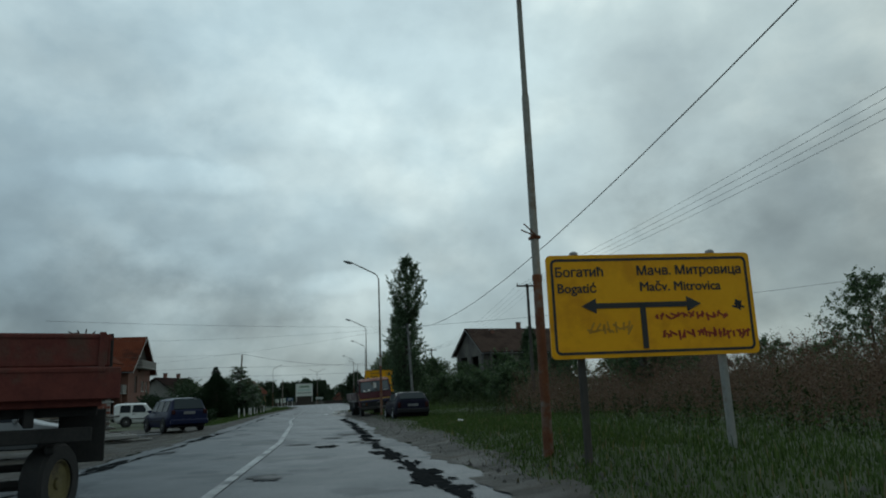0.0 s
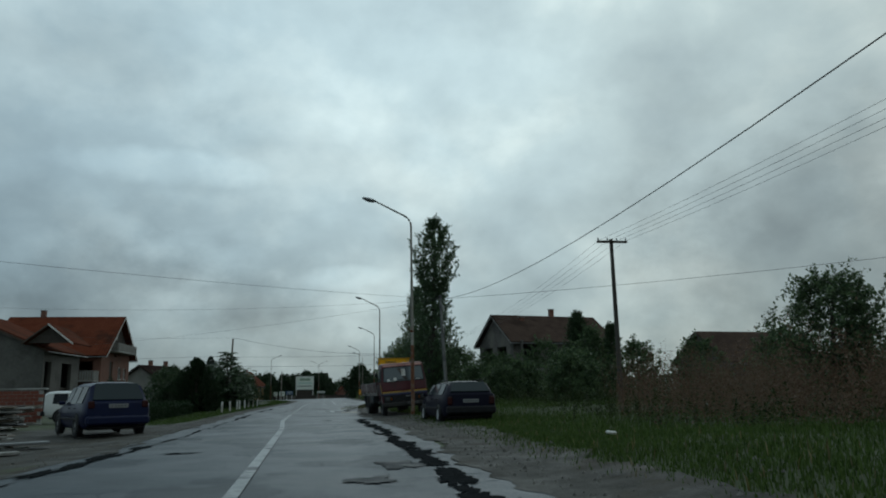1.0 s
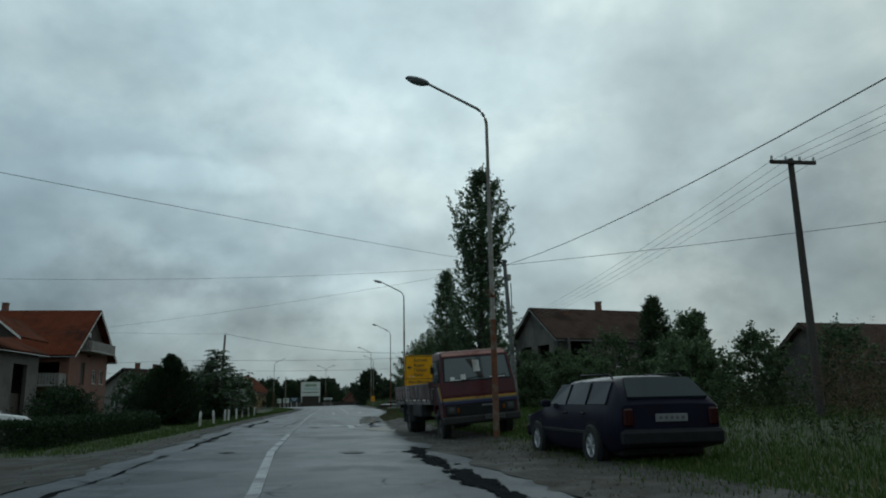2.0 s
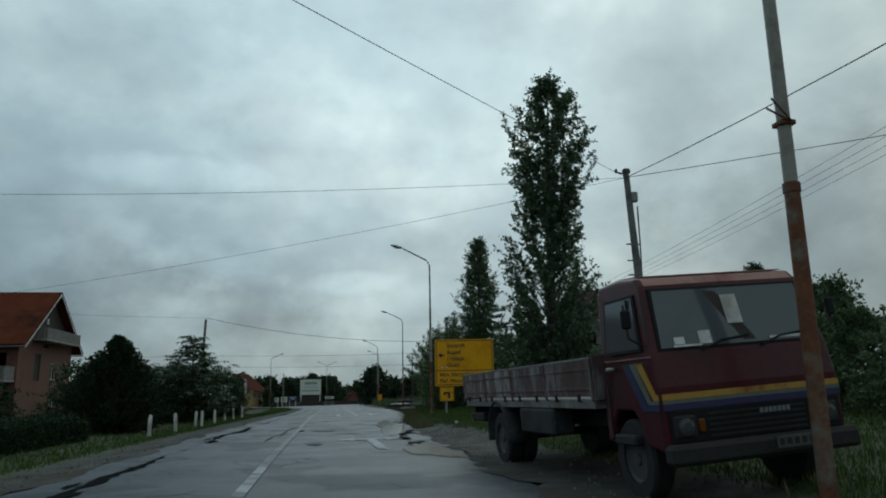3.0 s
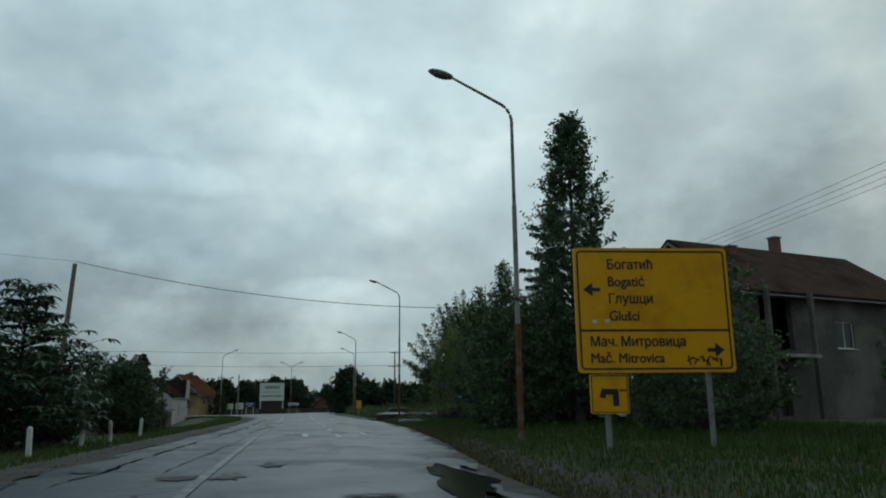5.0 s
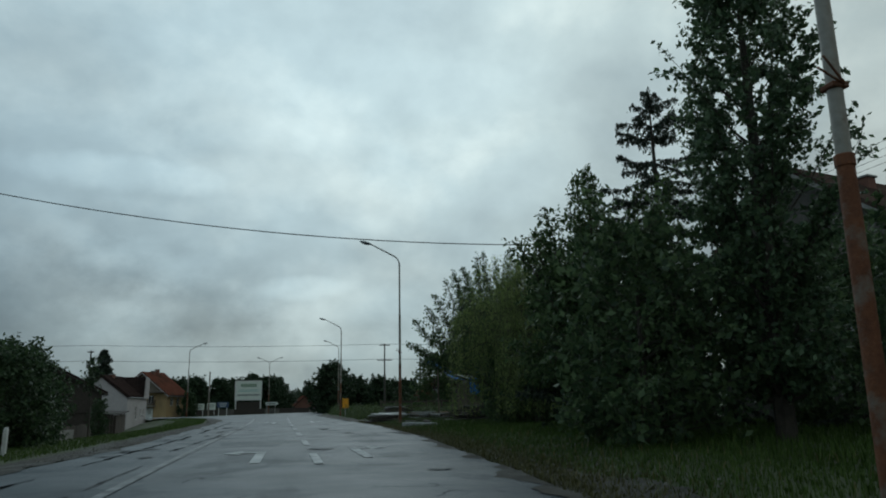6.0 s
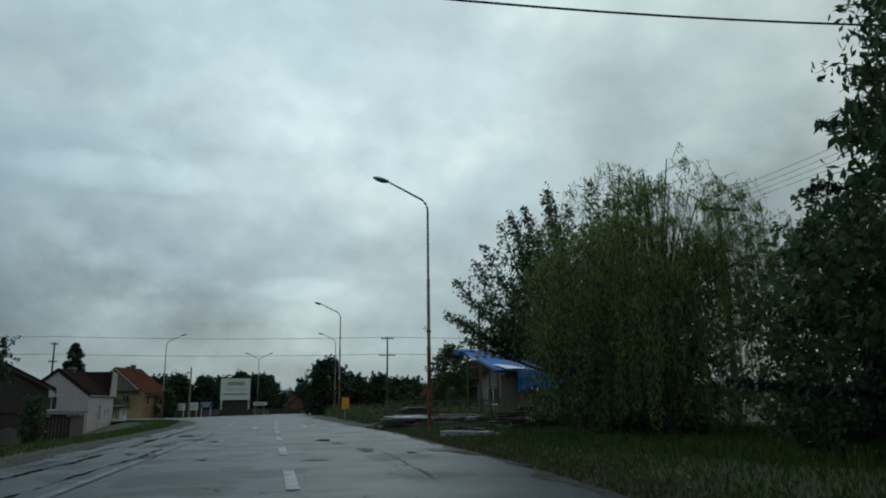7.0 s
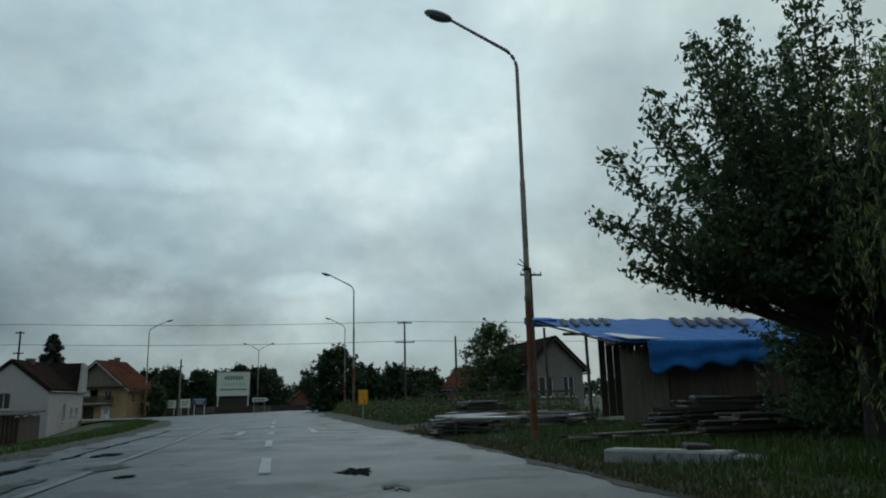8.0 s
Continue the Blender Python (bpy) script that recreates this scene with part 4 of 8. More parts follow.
def tree(name, label, category, x, y, h, profile, limbs, per_limb, leaf, material, seed, start=0.12, rise=0.5, spread=0.32, trunk_r=0.14, hang=0.0, droop=0.0, aspect=0.55, lean=0.0, group="", z=None, rough_edge=0.45, shoots=0):
    """A tapered trunk with limbs; leaves gather round the outer part of each limb. profile(t): crown radius at height t * h."""
    rng = np.random.default_rng(seed)
    base = ground_z(x, y) if z is None else z
    top = thing(name, Matrix.Translation((x, y, base - 0.03)), label, category, group)
    s = Shape()
    bend = rng.normal(size=2) * 0.008 * h
    spine = [(bend[0] * u * u + lean * h * u, bend[1] * u * u, h * 0.94 * u) for u in (0, 0.15, 0.35, 0.6, 0.8, 1.0)]
    s.tube(spine, [trunk_r * 1.25, trunk_r, trunk_r * 0.85, trunk_r * 0.55, trunk_r * 0.3, 0.012], 7)

    def at(t):
        return Vector((bend[0] * t * t + lean * h * t, bend[1] * t * t, h * t))

    pts = []
    for i in range(limbs):
        t = start + (1 - start) * (i + rng.random()) / limbs
        ang = i * 2.399 + rng.normal() * 0.35
        wob = 1 + rough_edge * noise.noise(Vector((math.cos(ang) * 1.3, math.sin(ang) * 1.3, t * 5 + seed)))
        R = profile(t) * wob * (0.55 + 0.45 * math.sqrt(rng.random()))
        end = at(t) + Vector((R * math.cos(ang), R * math.sin(ang), -droop * R))
        t0 = max(t - rise * R / h, 0.06)
        o = at(min(t0, 0.93))
        mid = o.lerp(end, 0.5) + Vector((0, 0, -0.10 * R * (1 if rise > 0 else -1))) + Vector(rng.normal(size=3) * 0.06 * R)
        s.tube([o, mid, end], [max(trunk_r * 0.30 * (1.05 - t), 0.012), max(trunk_r * 0.18 * (1.05 - t), 0.008), 0.004], 4, False)
        # twigs carry the leaves: each starts on the outer part of its limb
        o_, m_, e_ = np.array(o), np.array(mid), np.array(end)
        twigs = max(int(per_limb / 18), 3)
        for k in range(twigs):
            u = 0.35 + 0.65 * (k + rng.random()) / twigs
            p0 = (1 - u) ** 2 * o_ + 2 * u * (1 - u) * m_ + u ** 2 * e_
            out = np.array([math.cos(ang), math.sin(ang), 0.25 if rise < 1 else 1.2]) * 0.6 + rng.normal(size=3) * 0.75
            ln = spread * 2.1 * rng.uniform(0.5, 1.25)
            p1 = p0 + out / np.linalg.norm(out) * ln
            s.tube([p0, p1], [0.006, 0.003], 3, False)
            v = rng.uniform(0.1, 1.08, per_limb // twigs)[:, None]
            q = p0 + (p1 - p0) * v + rng.normal(size=(per_limb // twigs, 3)) * spread * 0.22
            if hang:
                q[:, 2] -= rng.random(len(q)) * hang
            pts.append(q)
    # young shoots stand out of the crown's surface
    for i in range(shoots):
        t = rng.uniform(0.35, 1.0)
        ang = rng.uniform(0, 6.283)
        R = profile(t) * (0.85 + 0.25 * noise.noise(Vector((math.cos(ang) * 1.3, math.sin(ang) * 1.3, t * 5 + seed))))
        p0 = np.array(at(t)) + np.array([R * math.cos(ang), R * math.sin(ang), 0.0])
        way = np.array([0.5 * math.cos(ang), 0.5 * math.sin(ang), 0.9]) + rng.normal(size=3) * 0.25
        p1 = p0 + way / np.linalg.norm(way) * rng.uniform(0.5, 1.1)
        s.tube([p0, p1], [0.008, 0.003], 3, False)
        v = rng.uniform(0.0, 1.02, 34)[:, None]
        pts.append(p0 + (p1 - p0) * v + rng.normal(size=(34, 3)) * 0.07 * (1.15 - v))
    s.make("trunk", "bark", top, smooth=True)
    pts = np.concatenate(pts)
    pts = pts[pts[:, 2] > 0.08]
    leaves_mesh("crown", pts, leaf, rng, material, top, aspect=aspect, hang=hang * 0.4)
    return top


def profile_of(*pairs):
    ts, rs = [p[0] for p in pairs], [p[1] for p in pairs]
    return lambda t: float(np.interp(t, ts, rs))


def blades(name, label, n, place, hmin, hmax, width, material, seed, kind="stuff", category="grass"):
    """Grass: bent blades of three faces, one object."""
    rng = np.random.default_rng(seed)
    P = []
    while len(P) < n:
        x, y = place(rng)
        P.append((x, y, ground_z(x, y) - 0.02))
    P = np.array(P)
    h = rng.uniform(hmin, hmax, n)
    ang = rng.uniform(0, 2 * math.pi, n)
    d = np.stack([np.cos(ang), np.sin(ang), np.zeros(n)], 1)
    side = np.stack([-np.sin(ang), np.cos(ang), np.zeros(n)], 1)
    bend = (h * rng.uniform(0.1, 0.6, n))[:, None]
    w = (width * rng.uniform(0.6, 1.3, n))[:, None]
    up = np.zeros((n, 3))
    up[:, 2] = h
    V = np.empty((n, 5, 3))
    V[:, 0], V[:, 1] = P - side * w, P + side * w
    V[:, 2], V[:, 3] = P + up * 0.55 + d * bend * 0.3 + side * w * 0.8, P + up * 0.55 + d * bend * 0.3 - side * w * 0.8
    V[:, 4] = P + up * (1 - 0.25 * bend / h[:, None]) + d * bend
    k = np.arange(n)[:, None] * 5
    quads, tris = k + np.array([[0, 1, 2, 3]]), k + np.array([[3, 2, 4]])
    loops = np.concatenate([quads.reshape(-1), tris.reshape(-1)]).astype(np.int32)
    starts = np.concatenate([np.arange(n) * 4, n * 4 + np.arange(n) * 3]).astype(np.int32)
    me = bpy.data.meshes.new(name)
    me.vertices.add(n * 5)
    me.vertices.foreach_set("co", V.reshape(-1))
    me.loops.add(len(loops))
    me.loops.foreach_set("vertex_index", loops)
    me.polygons.add(2 * n)
    me.polygons.foreach_set("loop_start", starts)
    me.update(calc_edges=True)
    me.materials.append(MATS[material])
    return tagged(new(name, me), label, category, kind=kind)


def weeds(name, label, n, place, hmin, hmax, per, leaf, material, seed):
    """Tall weeds: a thin stem with small leaves up its length."""
    rng = np.random.default_rng(seed)
    pts, s_v, s_f = [], [], []
    for i in range(n):
        x, y = place(rng)
        z = ground_z(x, y)
        h = rng.uniform(hmin, hmax) * (1 + 0.40 * smooth01((x - 10) / 8)) * (0.75 + 0.5 * noise.noise(Vector((x * 0.35, y * 0.35, seed))))
        tip = np.array([x + rng.normal() * 0.12 * h, y + rng.normal() * 0.12 * h, z + h])
        o = np.array([x, y, z - 0.02])
        u = rng.uniform(0.12, 1.0, per)[:, None]
        pts.append(o + (tip - o) * u + rng.normal(size=(per, 3)) * 0.09 * h * (1.15 - u))
    P = np.concatenate(pts)
    return tagged(leaves_mesh(name, P, leaf, rng, material, aspect=0.35), label, "weeds", kind="stuff")


def verge_right(rng):
    y = rng.uniform(2, 112) ** 1.0
    e = float(np.interp(y, (0, 8, 14, 24, 30, 36, 50, 55, 64, 72, 79, 90, 100, 112), (3.1, 3.0, 3.1, 3.5, 4.0, 3.7, 2.95, 2.7, 2.55, 2.9, 3.45, 3.9, 4.1, 5.0)))
    return e + abs(rng.normal()) * 2.2 + rng.uniform(-0.25, 0.3), y


def verge_left(rng):
    y = rng.uniform(44, 160)
    e = float(np.interp(y, (44, 60, 90, 127, 148, 160), (-6.5, -6.7, -7.2, -6.8, -8.7, -12.2)))
    return e - abs(rng.normal()) * 1.6 + rng.uniform(-0.2, 0.2), y


def field_right(rng):
    y = rng.uniform(3, 46)
    lo = max(7.4, 0.37 * (y - 11))
    return lo + (27 - lo) * rng.random() ** 0.8, y


def bank_far(rng):
    return rng.uniform(4.2, 13), rng.uniform(122, 165)


blades("grass", "short wet green grass on the verge", 150000, verge_right, 0.03, 0.11, 0.007, "grass", 11)
blades("grass", "yellowed grass blades at the verge's edge", 2500, lambda r: (lambda p: (p[0] - 0.2, p[1]))(verge_right(r)), 0.05, 0.2, 0.009, "dry_grass", 12)
blades("grass", "sparse grass tufts on the muddy shoulder", 9000, lambda r: (lambda y: (right_edge(y) + 0.8 + 2.0 * r.random() ** 0.6, y))(r.uniform(9, 42)), 0.03, 0.12, 0.008, "grass", 16)
blades("grass", "short green grass along the shoulder", 30000, verge_left, 0.05, 0.16, 0.010, "grass", 13)
blades("grass", "rough green grass in the field", 80000, lambda r: (r.uniform(5, 24), r.uniform(4, 62)), 0.06, 0.20, 0.008, "grass", 14)
blades("grass", "rough grass on the bank by the junction", 22000, bank_far, 0.15, 0.45, 0.016, "bank_grass", 15)
blades("grass", "rough grass under the verge trees", 60000, lambda r: (r.uniform(5.5, 16), r.uniform(58, 112)), 0.08, 0.28, 0.009, "grass", 17)
blades("grass", "long grass round the plank stacks", 16000, lambda r: (r.uniform(4.3, 10.5), r.uniform(101, 120)), 0.05, 0.20, 0.010, "bank_grass", 18)
blades("grass", "yellowed grass along the road edge", 26000, lambda r: (lambda y: (right_edge(y) + 0.05 + 0.45 * abs(r.normal()), y))(r.uniform(62, 118)), 0.03, 0.13, 0.012, "edge_grass", 19)
weeds("tall_weeds", "tall reddish-brown dried weeds in the field", 7000, field_right, 1.0, 2.4, 54, 0.065, "weed_red", 21)
weeds("tall_weeds", "tall green weeds among dry stalks", 2600, lambda r: (r.uniform(6.8, 27), r.uniform(4, 60)), 0.4, 1.3, 36, 0.07, "weed_green", 22)
weeds("tall_weeds", "low green weeds on the junction bank", 2600, bank_far, 0.4, 1.3, 26, 0.12, "bank_grass", 23)

poplar = profile_of((0, 0.4), (0.10, 1.2), (0.20, 1.45), (0.32, 1.8), (0.42, 2.1), (0.55, 1.5), (0.62, 1.1), (0.72, 1.75), (0.85, 1.7), (0.95, 0.9), (1.0, 0.25))
tree("poplar_tree", "tall slender poplar with dark green leaves in the verge", "tree", 6.6, 62.8, 13.05, lambda t: 0.98 * poplar(t), 215, 270, 0.125, "poplar_leaf", 31, 0.06, 1.7, 0.20, 0.20, rough_edge=0.4, lean=0.036)
poplar2 = profile_of((0, 0.5), (0.15, 0.9), (0.3, 1.15), (0.45, 1.5), (0.6, 1.4), (0.75, 1.1), (0.88, 0.7), (1.0, 0.08))
tree("poplar_tree", "smaller poplar with dark green leaves behind the sign", "tree", 7.75, 82.2, 10.8, poplar2, 140, 240, 0.125, "poplar_leaf", 32, 0.08, 1.5, 0.22, 0.15)
round_bush = profile_of((0, 0.55), (0.25, 0.95), (0.55, 1.0), (0.8, 0.7), (1.0, 0.2))


def scaled(r):
    return lambda t: r * round_bush(t)



def stem_tree(name, label, x, y, tips, trunk_r, leaf, material, seed, fork, thick, floor=0.3, aspect=0.5):
    """A short trunk that forks into rising stems; each stem ends in a leafy spire of its own, with gaps between. tips: end of a stem, from the foot, and its spread."""
    rng = np.random.default_rng(seed)
    top = thing(name, Matrix.Translation((x, y, ground_z(x, y) - 0.03)), label, "tree")
    s = Shape()
    s.tube([(0, 0, 0), (0.04, 0.03, fork * 0.5), (0, 0, fork)], [trunk_r * 1.25, trunk_r, trunk_r * 0.9], 8)
    pts = []
    for dx, dy, dz, r in tips:
        tip = np.array([dx, dy, dz], float)
        o = np.array([0.0, 0.0, min(fork * rng.uniform(0.8, 1.0), dz * 0.6)])
        c = np.array([dx * 0.62, dy * 0.62, o[2] + (dz - o[2]) * 0.34]) + rng.normal(size=3) * 0.12

        def at(u):
            return (1 - u) ** 2 * o + 2 * u * (1 - u) * c + u * u * tip

        length = float(np.linalg.norm(tip - o))
        s.tube([at(u) for u in (0, 0.25, 0.5, 0.75, 1.0)], [trunk_r * 0.5, trunk_r * 0.36, trunk_r * 0.24, trunk_r * 0.13, 0.006], 5, False)
        n = max(int(length * thick), 8)
        for k in range(n):
            u = 0.32 + 0.68 * (k + rng.random()) / n
            a = k * 2.399 + rng.normal() * 0.4
            ln = r * (1.05 - 0.85 * u ** 2.2) * rng.uniform(0.45, 1.15)
            p0 = at(u)
            way = np.array([math.cos(a), math.sin(a), rng.uniform(0.1, 0.7)])
            p1 = p0 + way / np.linalg.norm(way) * ln
            p2 = p1 + np.array([math.cos(a), math.sin(a), rng.uniform(-0.7, 0.1)]) * 0.3 * ln
            s.tube([p0, p1, p2], [0.012, 0.008, 0.003], 3, False)
            # bunches of drooping leaves along the branch
            for q in range(max(int(ln / 0.13), 2)):
                v = (q + rng.random()) / max(int(ln / 0.13), 2)
                if v < 0.12:
                    continue
                b = p0 + (p1 - p0) * min(v * 1.3, 1.0) + (p2 - p1) * max(v * 1.3 - 1.0, 0.0) / 0.3
                m = int(rng.integers(5, 10))
                e = b + rng.normal(size=(m, 3)) * np.array([0.085, 0.085, 0.07])
                e[:, 2] -= rng.random(m) * 0.09
                pts.append(e)
        tipward = tip + (tip - at(0.9)) * rng.uniform(-0.2, 0.25, (14, 1)) + rng.normal(size=(14, 3)) * 0.05
        pts.append(tipward)
    s.make("trunk", "bark", top, smooth=True)
    pts = np.concatenate(pts)
    leaves_mesh("crown", pts[pts[:, 2] > floor], leaf, rng, material, top, aspect=aspect, hang=0.35)
    return top


def crown_tips(seed, count, wide, z0, z1, narrow, shift=(0.0, 0.0)):
    """Stem ends spread over a dome that narrows upwards."""
    rng = np.random.default_rng(seed)
    tips = []
    for i in range(count):
        f = (i + 0.5) / count
        a = i * 2.399 + rng.normal() * 0.3
        rad = wide * (1 - narrow * f) * math.sqrt(rng.uniform(0.35, 1.0))
        tips.append((rad * math.cos(a) + shift[0] * f, rad * math.sin(a) + shift[1] * f, z0 + (z1 - z0) * f * rng.uniform(0.9, 1.05), rng.uniform(0.7, 1.1)))
    return tips


WALNUT_SPIRES = [(-0.8, -0.8, 6.2, 1.1), (0.15, 2.0, 6.9, 1.1), (-2.8, -1.5, 4.2, 0.9), (-2.1, -0.6, 4.6, 1.0), (-1.5, 0.2, 5.4, 1.1), (-0.2, 0.3, 6.3, 1.1), (1.1, -1.2, 6.0, 1.1), (1.5, 1.1, 6.4, 1.1)]
stem_tree("walnut_tree", "broad walnut tree with large dark leaves beside the road", 7.15, 87.4, WALNUT_SPIRES + crown_tips(133, 34, 2.9, 1.2, 5.0, 0.35), 0.16, 0.145, "walnut_leaf", 33, 1.3, 12, aspect=0.42)
tree("bush", "dense green bush behind the yellow sign", "bush", 5.6, 83.0, 4.0, scaled(2.0), 70, 130, 0.15, "bush_leaf", 34, 0.03, 0.5, 0.3, 0.07)
tree("bush", "dense dark bush at the foot of the poplars", "bush", 8.6, 76.0, 4.2, scaled(2.4), 70, 130, 0.15, "bush_leaf", 35, 0.03, 0.5, 0.3, 0.07)
tree("bush", "dense dark bush beside the walnut", "bush", 9.3, 92.6, 4.2, scaled(2.1), 70, 130, 0.14, "bush_leaf", 36, 0.03, 0.5, 0.32, 0.07)
PLUM_SPIRES = [(-4.1, 0.6, 3.7, 0.75), (-3.8, 0.7, 4.8, 0.75), (-3.5, 0.7, 2.9, 0.6), (-2.8, 0.8, 6.0, 0.8), (-1.8, 1.0, 7.2, 0.8), (0.1, 2.4, 8.5, 0.8), (-1.0, -0.6, 7.7, 0.8), (0.8, 0.0, 8.2, 0.8), (-3.3, 0.2, 5.3, 0.9), (-2.3, 0.4, 6.6, 0.9), (-3.1, -0.4, 4.1, 0.9), (-1.4, 0.6, 7.3, 0.9), (-3.0, -0.6, 3.1, 0.8), (-3.7, -0.1, 3.3, 0.7), (-2.6, 0.8, 3.0, 0.8)]
stem_tree("plum_tree", "spreading fruit tree with glossy dark leaves", 9.0, 104.0, PLUM_SPIRES + crown_tips(137, 46, 3.4, 3.1, 7.5, 0.45, (0.2, 0.2)), 0.15, 0.125, "bush_leaf", 37, 1.9, 10, 2.25)


def build_spruce(x, y, h, seed, label, wide=2.4, leaf=0.12, tier=0.5, twig=0.10):
    """Whorls of long boughs, upturned at the tip, with short twigs hanging along them."""
    rng = np.random.default_rng(seed)
    top = thing("spruce_tree", Matrix.Translation((x, y, ground_z(x, y) - 0.03)), label, "tree")
    s = Shape()
    s.tube([(0, 0, 0), (0.03, 0, h * 0.5), (0, 0.02, h)], [0.17, 0.1, 0.012], 7)
    pts = []
    tiers = int(h / tier)
    for i in range(tiers):
        t = 0.04 + 0.96 * (i + 0.5) / tiers
        R = wide * (1 - t) ** 0.85 + 0.12
        count = 5 if t > 0.6 else 7
        for k in range(count):
            a = k * 2 * math.pi / count + i * 0.7 + rng.normal() * 0.2
            r = R * rng.uniform(0.6, 1.12)
            u = np.array([math.cos(a), math.sin(a), 0.0])
            o = np.array([0, 0, h * t + rng.normal() * 0.08])
            sag = rng.uniform(0.18, 0.34) if t < 0.8 else -0.35
            m = o + u * r * 0.6 + np.array([0, 0, -sag * r * 0.8])
            e = o + u * r + np.array([0, 0, -sag * r * 0.8 + 0.05 * r])
            s.tube([o, m, e], [0.022, 0.013, 0.004], 4, False)
            n = max(int(r / twig), 3)
            side = np.array([-u[1], u[0], 0.0])
            for q in range(n):
                v = 0.08 + 0.95 * (q + rng.random()) / n
                b = o + (m - o) * min(v / 0.6, 1.0) + (e - m) * max((v - 0.6) / 0.4, 0.0)
                for sgn in (-1, 1):
                    ln = max(twig, 0.10) * rng.uniform(1.6, 3.8) * (1.15 - 0.6 * v)
                    tip = b + side * sgn * ln * rng.uniform(0.2, 0.8) + np.array([0, 0, -ln * rng.uniform(0.4, 1.0)]) + u * ln * 0.4
                    w = rng.random(11)[:, None]
                    pts.append(b + (tip - b) * w + rng.normal(size=(11, 3)) * leaf * 0.16)
    pts.append(np.array([0, 0, h - 0.2]) + rng.uniform(-1, 1, (40, 3)) * np.array([0.05, 0.05, 0.25]))
    s.make("trunk", "bark", top)
    leaves_mesh("crown", np.concatenate(pts), leaf, rng, "spruce_leaf", top, aspect=0.30, hang=0.4)


build_spruce(9.4, 88.8, 9.55, 41, "dark spruce with drooping branches behind the walnut", 4.6, 0.13, 0.48, 0.072)
build_spruce(-30.3, 198.0, 11.3, 42, "dark conical spruce behind the houses", 4.6, 0.62, 0.55, 0.2)


def build_willow(x, y, h, seed):
    """Boughs arch up and outwards at uneven heights; long strands hang from their outer halves."""
    rng = np.random.default_rng(seed)
    top = thing("willow_tree", Matrix.Translation((x, y, ground_z(x, y) - 0.03)), "weeping willow with light green hanging strands", "tree")
    s = Shape()
    s.tube([(0, 0, 0), (0.1, 0.1, h * 0.3), (0.0, 0.2, h * 0.5)], [0.20, 0.15, 0.09], 7)
    pts = []
    for i in range(96):
        a = i * 2.399 + rng.normal() * 0.5
        reach = 3.3 * math.sqrt(rng.uniform(0.06, 1)) * (1 + 0.2 * noise.noise(Vector((math.cos(a) * 2, math.sin(a) * 2, 1))))
        peak_z = h * (1.02 - 0.30 * (reach / 3.3) ** 2) * rng.uniform(0.66, 1.03)
        u = Vector((math.cos(a), math.sin(a), 0))
        o = Vector((0, 0.15, h * rng.uniform(0.28, 0.5)))
        ctrl = [o, o.lerp(u * reach * 0.55 + Vector((0, 0, peak_z)), 0.6), u * reach * 0.6 + Vector((0, 0, peak_z)), u * reach * 0.85 + Vector((0, 0, peak_z - 0.10 * reach)), u * reach * 1.02 + Vector((0, 0, peak_z - 0.32 * reach))]
        s.tube(ctrl, [0.035, 0.02, 0.012, 0.008, 0.004], 5, False)
        high = peak_z > 0.86 * h
        for k in range(6 if high else 12):
            f = rng.uniform(0.8, 4.0)
            j0 = min(int(f), 3)
            start = ctrl[j0].lerp(ctrl[j0 + 1], f - j0) + Vector(rng.normal(size=3) * 0.10)
            side = rng.normal(size=2) * 0.40
            curl = rng.uniform(0.2, 0.6) if high else rng.uniform(0.05, 0.35)
            ln = min(rng.uniform(0.4, 2.4) if high else rng.uniform(0.8, 4.6), start.z - 0.3)
            arch = start + Vector((u.x * curl + side[0] * 0.5, u.y * curl + side[1] * 0.5, rng.uniform(0.02, 0.28)))
            low = arch + Vector((u.x * 0.12 + side[0] * 0.25, u.y * 0.12 + side[1] * 0.25, -ln * 0.55))
            tip = low + Vector((rng.normal() * 0.08, rng.normal() * 0.08, -ln * 0.45))
            s.tube([start, arch, low, tip], [0.007, 0.006, 0.004, 0.002], 3, False)
            n = int(24 * ln) + 6
            w = rng.random(n)[:, None] * 3
            A, B, C, D = (np.array(p) for p in (start, arch, low, tip))
            q = np.where(w < 1, A + (B - A) * w, np.where(w < 2, B + (C - B) * (w - 1), C + (D - C) * (w - 2)))
            pts.append(q + rng.normal(size=(n, 3)) * 0.045)
    s.make("trunk", "bark", top, smooth=True)
    leaves_mesh("crown", np.concatenate(pts), 0.12, rng, "willow_leaf", top, aspect=0.17, hang=0.8)


build_willow(8.95, 98.3, 6.9, 43)
tree("bush", "dark shrub growing under the willow", "bush", 9.2, 99.6, 4.2, scaled(2.5), 90, 170, 0.13, "bush_leaf", 44, 0.04, 0.5, 0.3, 0.06)
tree("bush", "low dark bush round the fruit tree's trunk", "bush", 9.9, 105.2, 3.0, scaled(1.5), 80, 150, 0.12, "bush_leaf", 47, 0.03, 0.5, 0.25, 0.05)
tree("bush", "dense dark bush behind the fruit tree", "bush", 11.4, 105.4, 4.9, scaled(2.6), 150, 220, 0.14, "bush_leaf", 46, 0.03, 0.5, 0.3, 0.08)
tree("small_tree", "slim young tree beside the yard fence", "tree", 13.0, 140.0, 5.4, scaled(2.4), 80, 140, 0.2, "walnut_leaf", 45, 0.1, 0.6, 0.35, 0.09)

